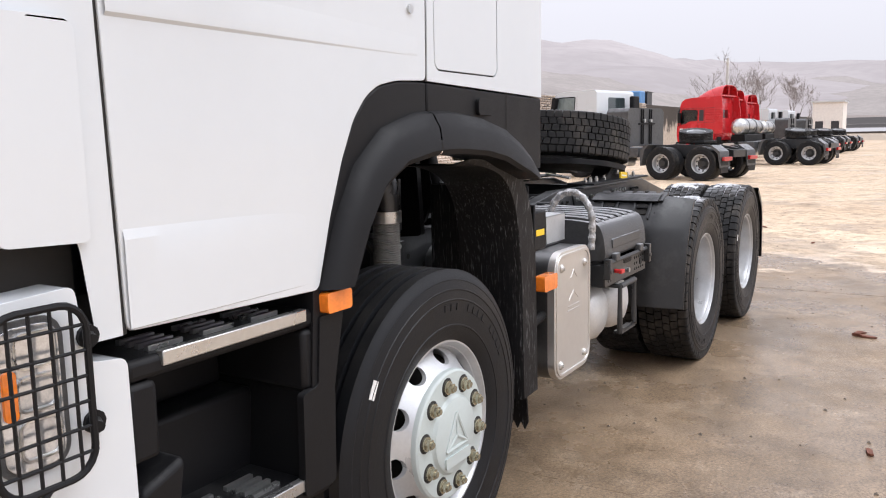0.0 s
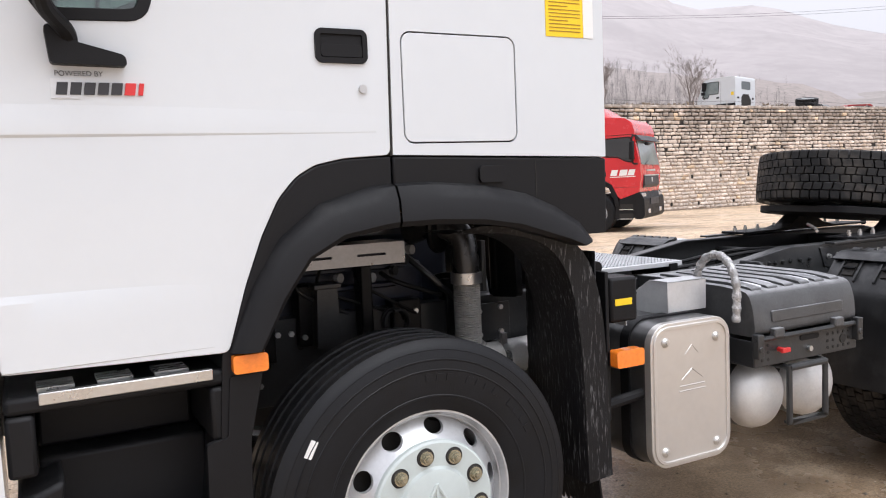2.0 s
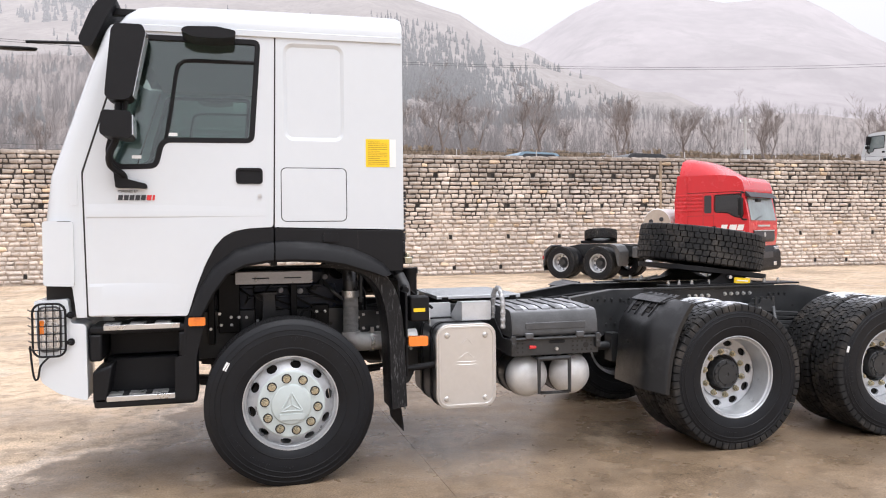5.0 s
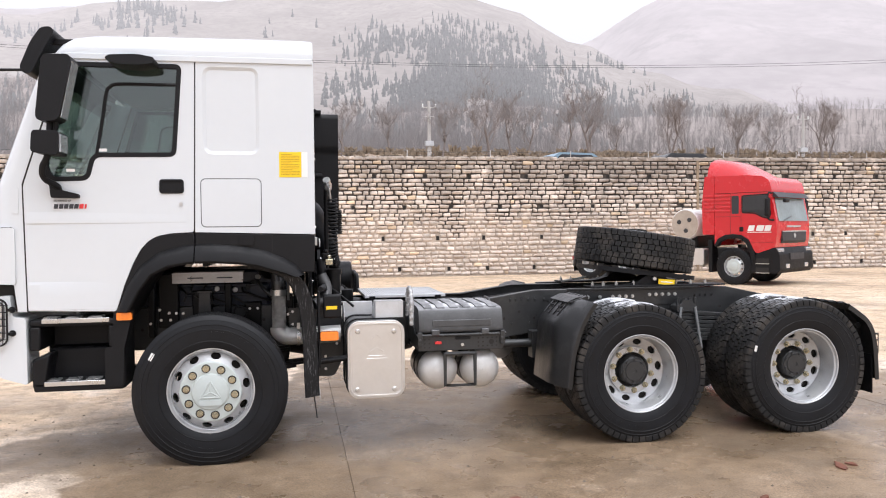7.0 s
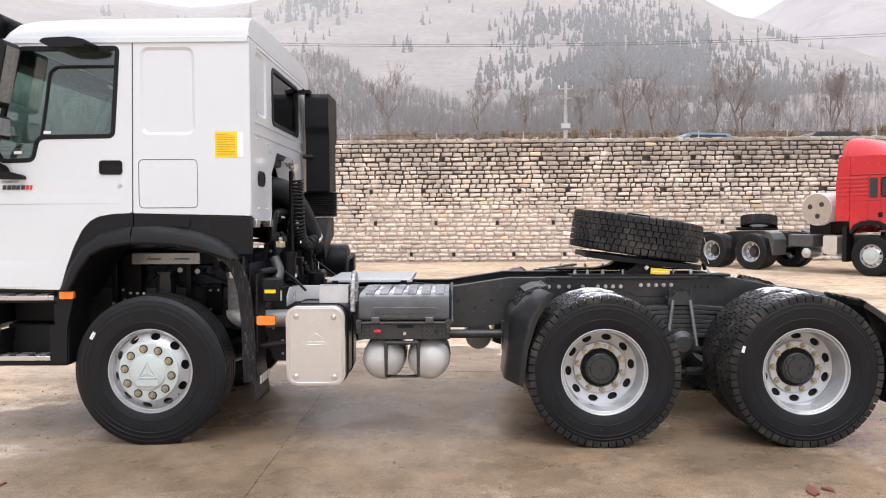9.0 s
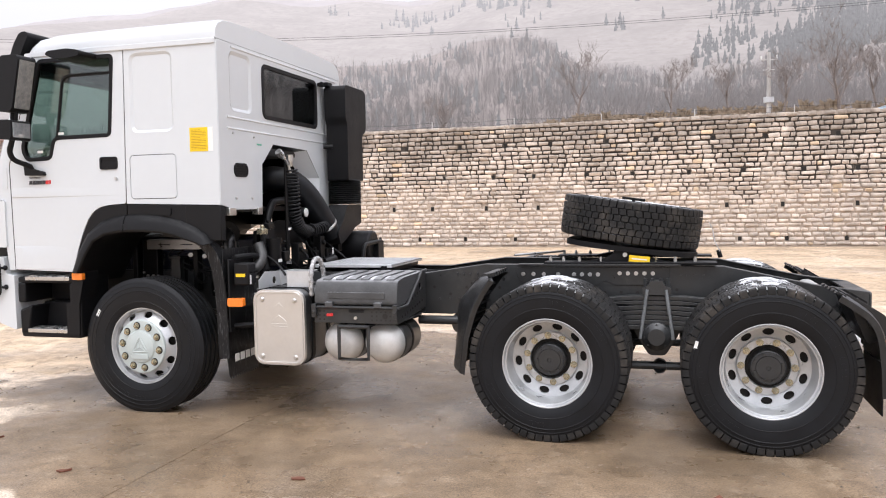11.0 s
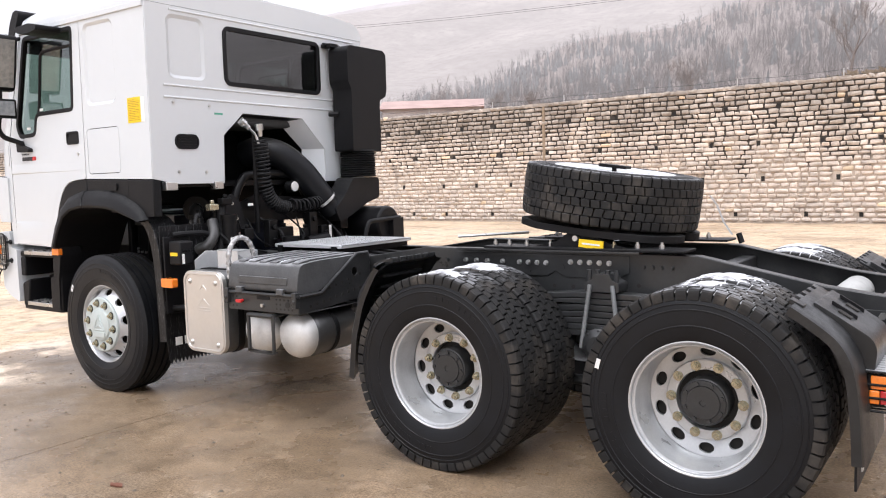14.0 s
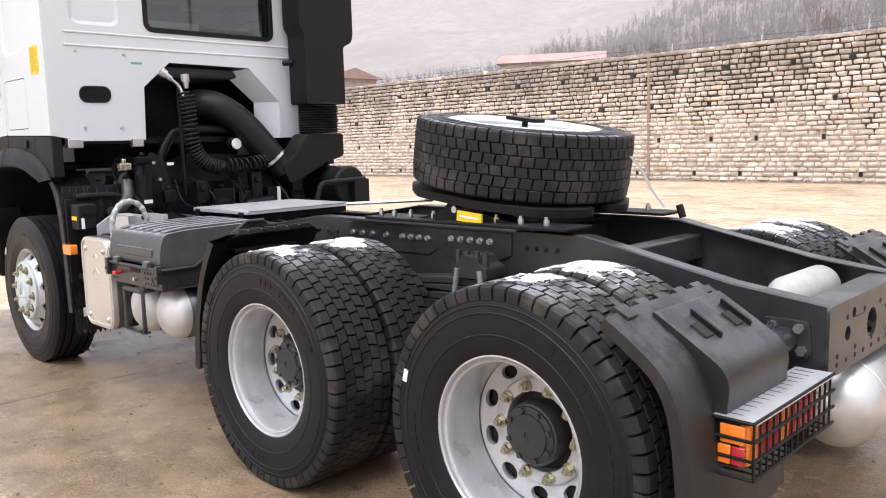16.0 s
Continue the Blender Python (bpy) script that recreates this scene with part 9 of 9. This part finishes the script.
parked_car(pose(40.5, 26, 3.5, 0, 0, 170), mat("dull red paint", (0.3, 0.03, 0.03), 0.4), "dull red car parked behind the wall")
POLE = mat("weathered concrete pole", (0.5, 0.48, 0.46), 0.9, vary=0.15, size=2)


def power_pole(x, y, z, h, arms=True):
    p = thing("power_pole", "grey concrete power pole with cross arms", "pole", pose(x, y, z), "power poles")
    part("post", Solid().tube([(0, 0, 0), (0, 0, h)], 0.15, 10, radii=[0.17, 0.1]), POLE, p)
    part("cross_arm", Solid().box(-0.5, 0.5, -0.04, 0.04, h - 0.48, h - 0.42), POLE, p)
    if arms:
        part("cross_arm", Solid().box(-0.35, 0.35, -0.04, 0.04, h - 1.1, h - 1.05), POLE, p)
        part("switch_box", Solid().box(-0.3, 0.3, -0.2, 0.2, h * 0.42, h * 0.42 + 0.35), GALV, p)
    for x0 in (-0.45, 0.0, 0.45):
        part("insulator", Solid().tube([(x0, 0, h - 0.42), (x0, 0, h - 0.2)], 0.05, 8), PAPER, p)
    return p


power_pole(9.9, 48.0, 5.3, 5.4)
power_pole(40.5, 50.5, 5.4, 5.3)
power_pole(47.3, 25.5, 3.5, 9.6)
power_pole(75, 13.6, 0, 8.2)
for k, (dz, y) in enumerate(((0, 44), (0.55, 46))):
    pts = [(-90 + 4.5 * i, y, 12.3 + dz + 0.00085 * (-90 + 4.5 * i - 6) ** 2) for i in range(52)]
    w = thing("power_line", "thin dark overhead power line", "wire", None, "overhead wires")
    part("cable", Solid().tube(pts, 0.011, 5), CHASSIS, w)
# barbed wire and rails along the wall's crest
fence = thing("wire_fence", "sagging wire strung along the top of the wall", "fence")
for k in range(40):
    x = -56 + 3.2 * k
    y = 22.45 + 0.5 - 0.019 * x
    part("stake", Solid().tube([(x, y, 4.2), (x, y, 4.72)], 0.018, 6), POLE, fence)
for z in (4.52, 4.68):
    part("strand", Solid().tube([(-56 + 1.6 * i, 22.95 - 0.019 * (-56 + 1.6 * i), z - 0.05 * (i % 2)) for i in range(80)], 0.006, 5), CHASSIS, fence)
# low houses behind the wall
# mist is mixed into these base colours, so brick and tile are pale
BRICKWALL = mat("mist-paled brick", (0.50, 0.44, 0.41), 0.9, vary=0.2, size=0.6)
ROOFTILE = mat("mist-paled red tile", (0.43, 0.305, 0.275), 0.9, vary=0.2, size=0.6)


def house(m, w, d, h, label):
    t = thing("house", label, "house", m)
    body = part("wall", Solid().box(-w / 2, w / 2, -d / 2, d / 2, -1.5, h), BRICKWALL, t)
    part("roof", Solid().plate([(-d / 2 - 0.4, h), (d / 2 + 0.4, h), (0, h + d * 0.17)], -w / 2 - 0.3, w / 2 + 0.3, [], "x"), ROOFTILE, t)
    for k in range(4):
        x = -w / 2 + w * (k + 0.5) / 4
        # panes reuse the conifer colour with its painted mist glow
        part("window", Solid().box(x - 0.5, x + 0.5, -d / 2 - 0.03, -d / 2 + 0.02, 0.9, 2.1), CONIFER, t)
    return t


house(pose(-38.6, 57.5, 5.4, 0, 0, 32), 9, 6, 2.9, "low house with a red roof, painted pale for the mist")
house(pose(-60, 62, 4.4, 0, 0, 32), 8, 6, 2.6, "small house beyond the wall in the mist")
house(pose(-36, 30, 3.5, 0, 0, 0), 4.0, 4, 2.2, "small brick hut beyond the wall")
barrel = thing("barrel", "red steel barrel standing on the yard", "barrel", pose(-22.5, 7.9, 0))
part("drum", Solid().lathe([(0.001, 0.0), (0.28, 0.0), (0.29, 0.02), (0.285, 0.28), (0.295, 0.3), (0.285, 0.32), (0.285, 0.56), (0.295, 0.58), (0.285, 0.6), (0.29, 0.86), (0.28, 0.88), (0.001, 0.87)], 28, pose(0, 0, 0, 90, 0, 0)), mat("faded red steel", (0.4, 0.03, 0.03), 0.45, vary=0.15), barrel)

# ---- litter on the yard ----
LEAF = mat("dead leaf", (0.16, 0.06, 0.035), 0.8, vary=0.3, size=20)
rng = random.Random(8)


def litter(x, y, size, material, label, turn):
    t = thing("dead_leaf", label, "leaf", pose(x, y, 0.001, 0, 0, turn), "leaves on the yard")
    s, n = Solid(), 9
    top = [(size * math.cos(2 * math.pi * i / n) * rng.uniform(0.6, 1.1), 0.45 * size * math.sin(2 * math.pi * i / n) * rng.uniform(0.6, 1.1), 0.004 + size * rng.uniform(0.02, 0.22)) for i in range(n)]
    s.add(top + [(0, 0, 0.006)] + [(x0 * 0.97, y0 * 0.97, 0.0) for x0, y0, _ in top], [(i, (i + 1) % n, n) for i in range(n)] + [(i, (i + 1) % n, n + 1 + (i + 1) % n, n + 1 + i) for i in range(n)])
    part("blade", s, material, t)


for x, y, sz in ((4.27, -2.14, 0.085), (4.38, -2.10, 0.05), (1.9, -2.3, 0.05), (7.2, -0.4, 0.07), (9.5, -1.2, 0.06), (0.4, -2.5, 0.05), (11.2, -0.3, 0.08), (3.4, -2.6, 0.05), (-0.6, -2.0, 0.04), (8.4, 0.8, 0.05)):
    litter(x, y, sz, LEAF, "small dead brown leaf on the concrete", rng.uniform(0, 360))
grit = Solid()
for _ in range(900):
    x, y, r = rng.uniform(-2.5, 16), rng.uniform(-3.5, 2.5), rng.uniform(0.003, 0.011)
    grit.add([(x - r, y - r, 0), (x + r, y - r * 0.6, 0), (x + r * 0.7, y + r, 0), (x - r * 0.8, y + r, 0), (x, y, r)], [(0, 1, 4), (1, 2, 4), (2, 3, 4), (3, 0, 4)])
tagged(part("grit", grit, mat("loose grit", (0.16, 0.13, 0.1), 0.9, vary=0.3)), "loose dark grit and pebbles on the yard", "grit", "", "stuff")
# site things beyond the parked rows
tankbox = thing("water_tank", "blue plastic water tank behind the wall", "tank", pose(86, 25.6, 3.5))
part("shell", Solid().box(-0.9, 0.9, -0.8, 0.8, 0, 2.7), mat("blue plastic", (0.10, 0.25, 0.5), 0.5), tankbox, bevel=0.15)
shed = thing("site_shed", "small dark shed behind the wall", "shed", pose(88.2, 25.5, 3.5))
part("wall", Solid().box(-0.9, 0.9, -0.8, 0.8, 0, 2.6), CHASSIS, shed, bevel=0.02)
part("roof", Solid().box(-1.0, 1.0, -0.9, 0.9, 2.6, 2.7), CHASSIS, shed)
cabin = thing("site_cabin", "pale site cabin at the far end of the yard", "cabin", pose(86, 6.05, 0))
part("wall", Solid().box(-2, 2, -1.35, 1.35, 0, 4.2), mat("cream panels", (0.74, 0.70, 0.66), 0.7, vary=0.1), cabin, bevel=0.03)
part("roof", Solid().box(-2.15, 2.15, -1.5, 1.5, 4.2, 4.35), GALV, cabin)
for y in (-0.7, 0.7):
    part("window", Solid().box(-2.03, -1.98, y - 0.35, y + 0.35, 1.4, 2.4), INK, cabin)
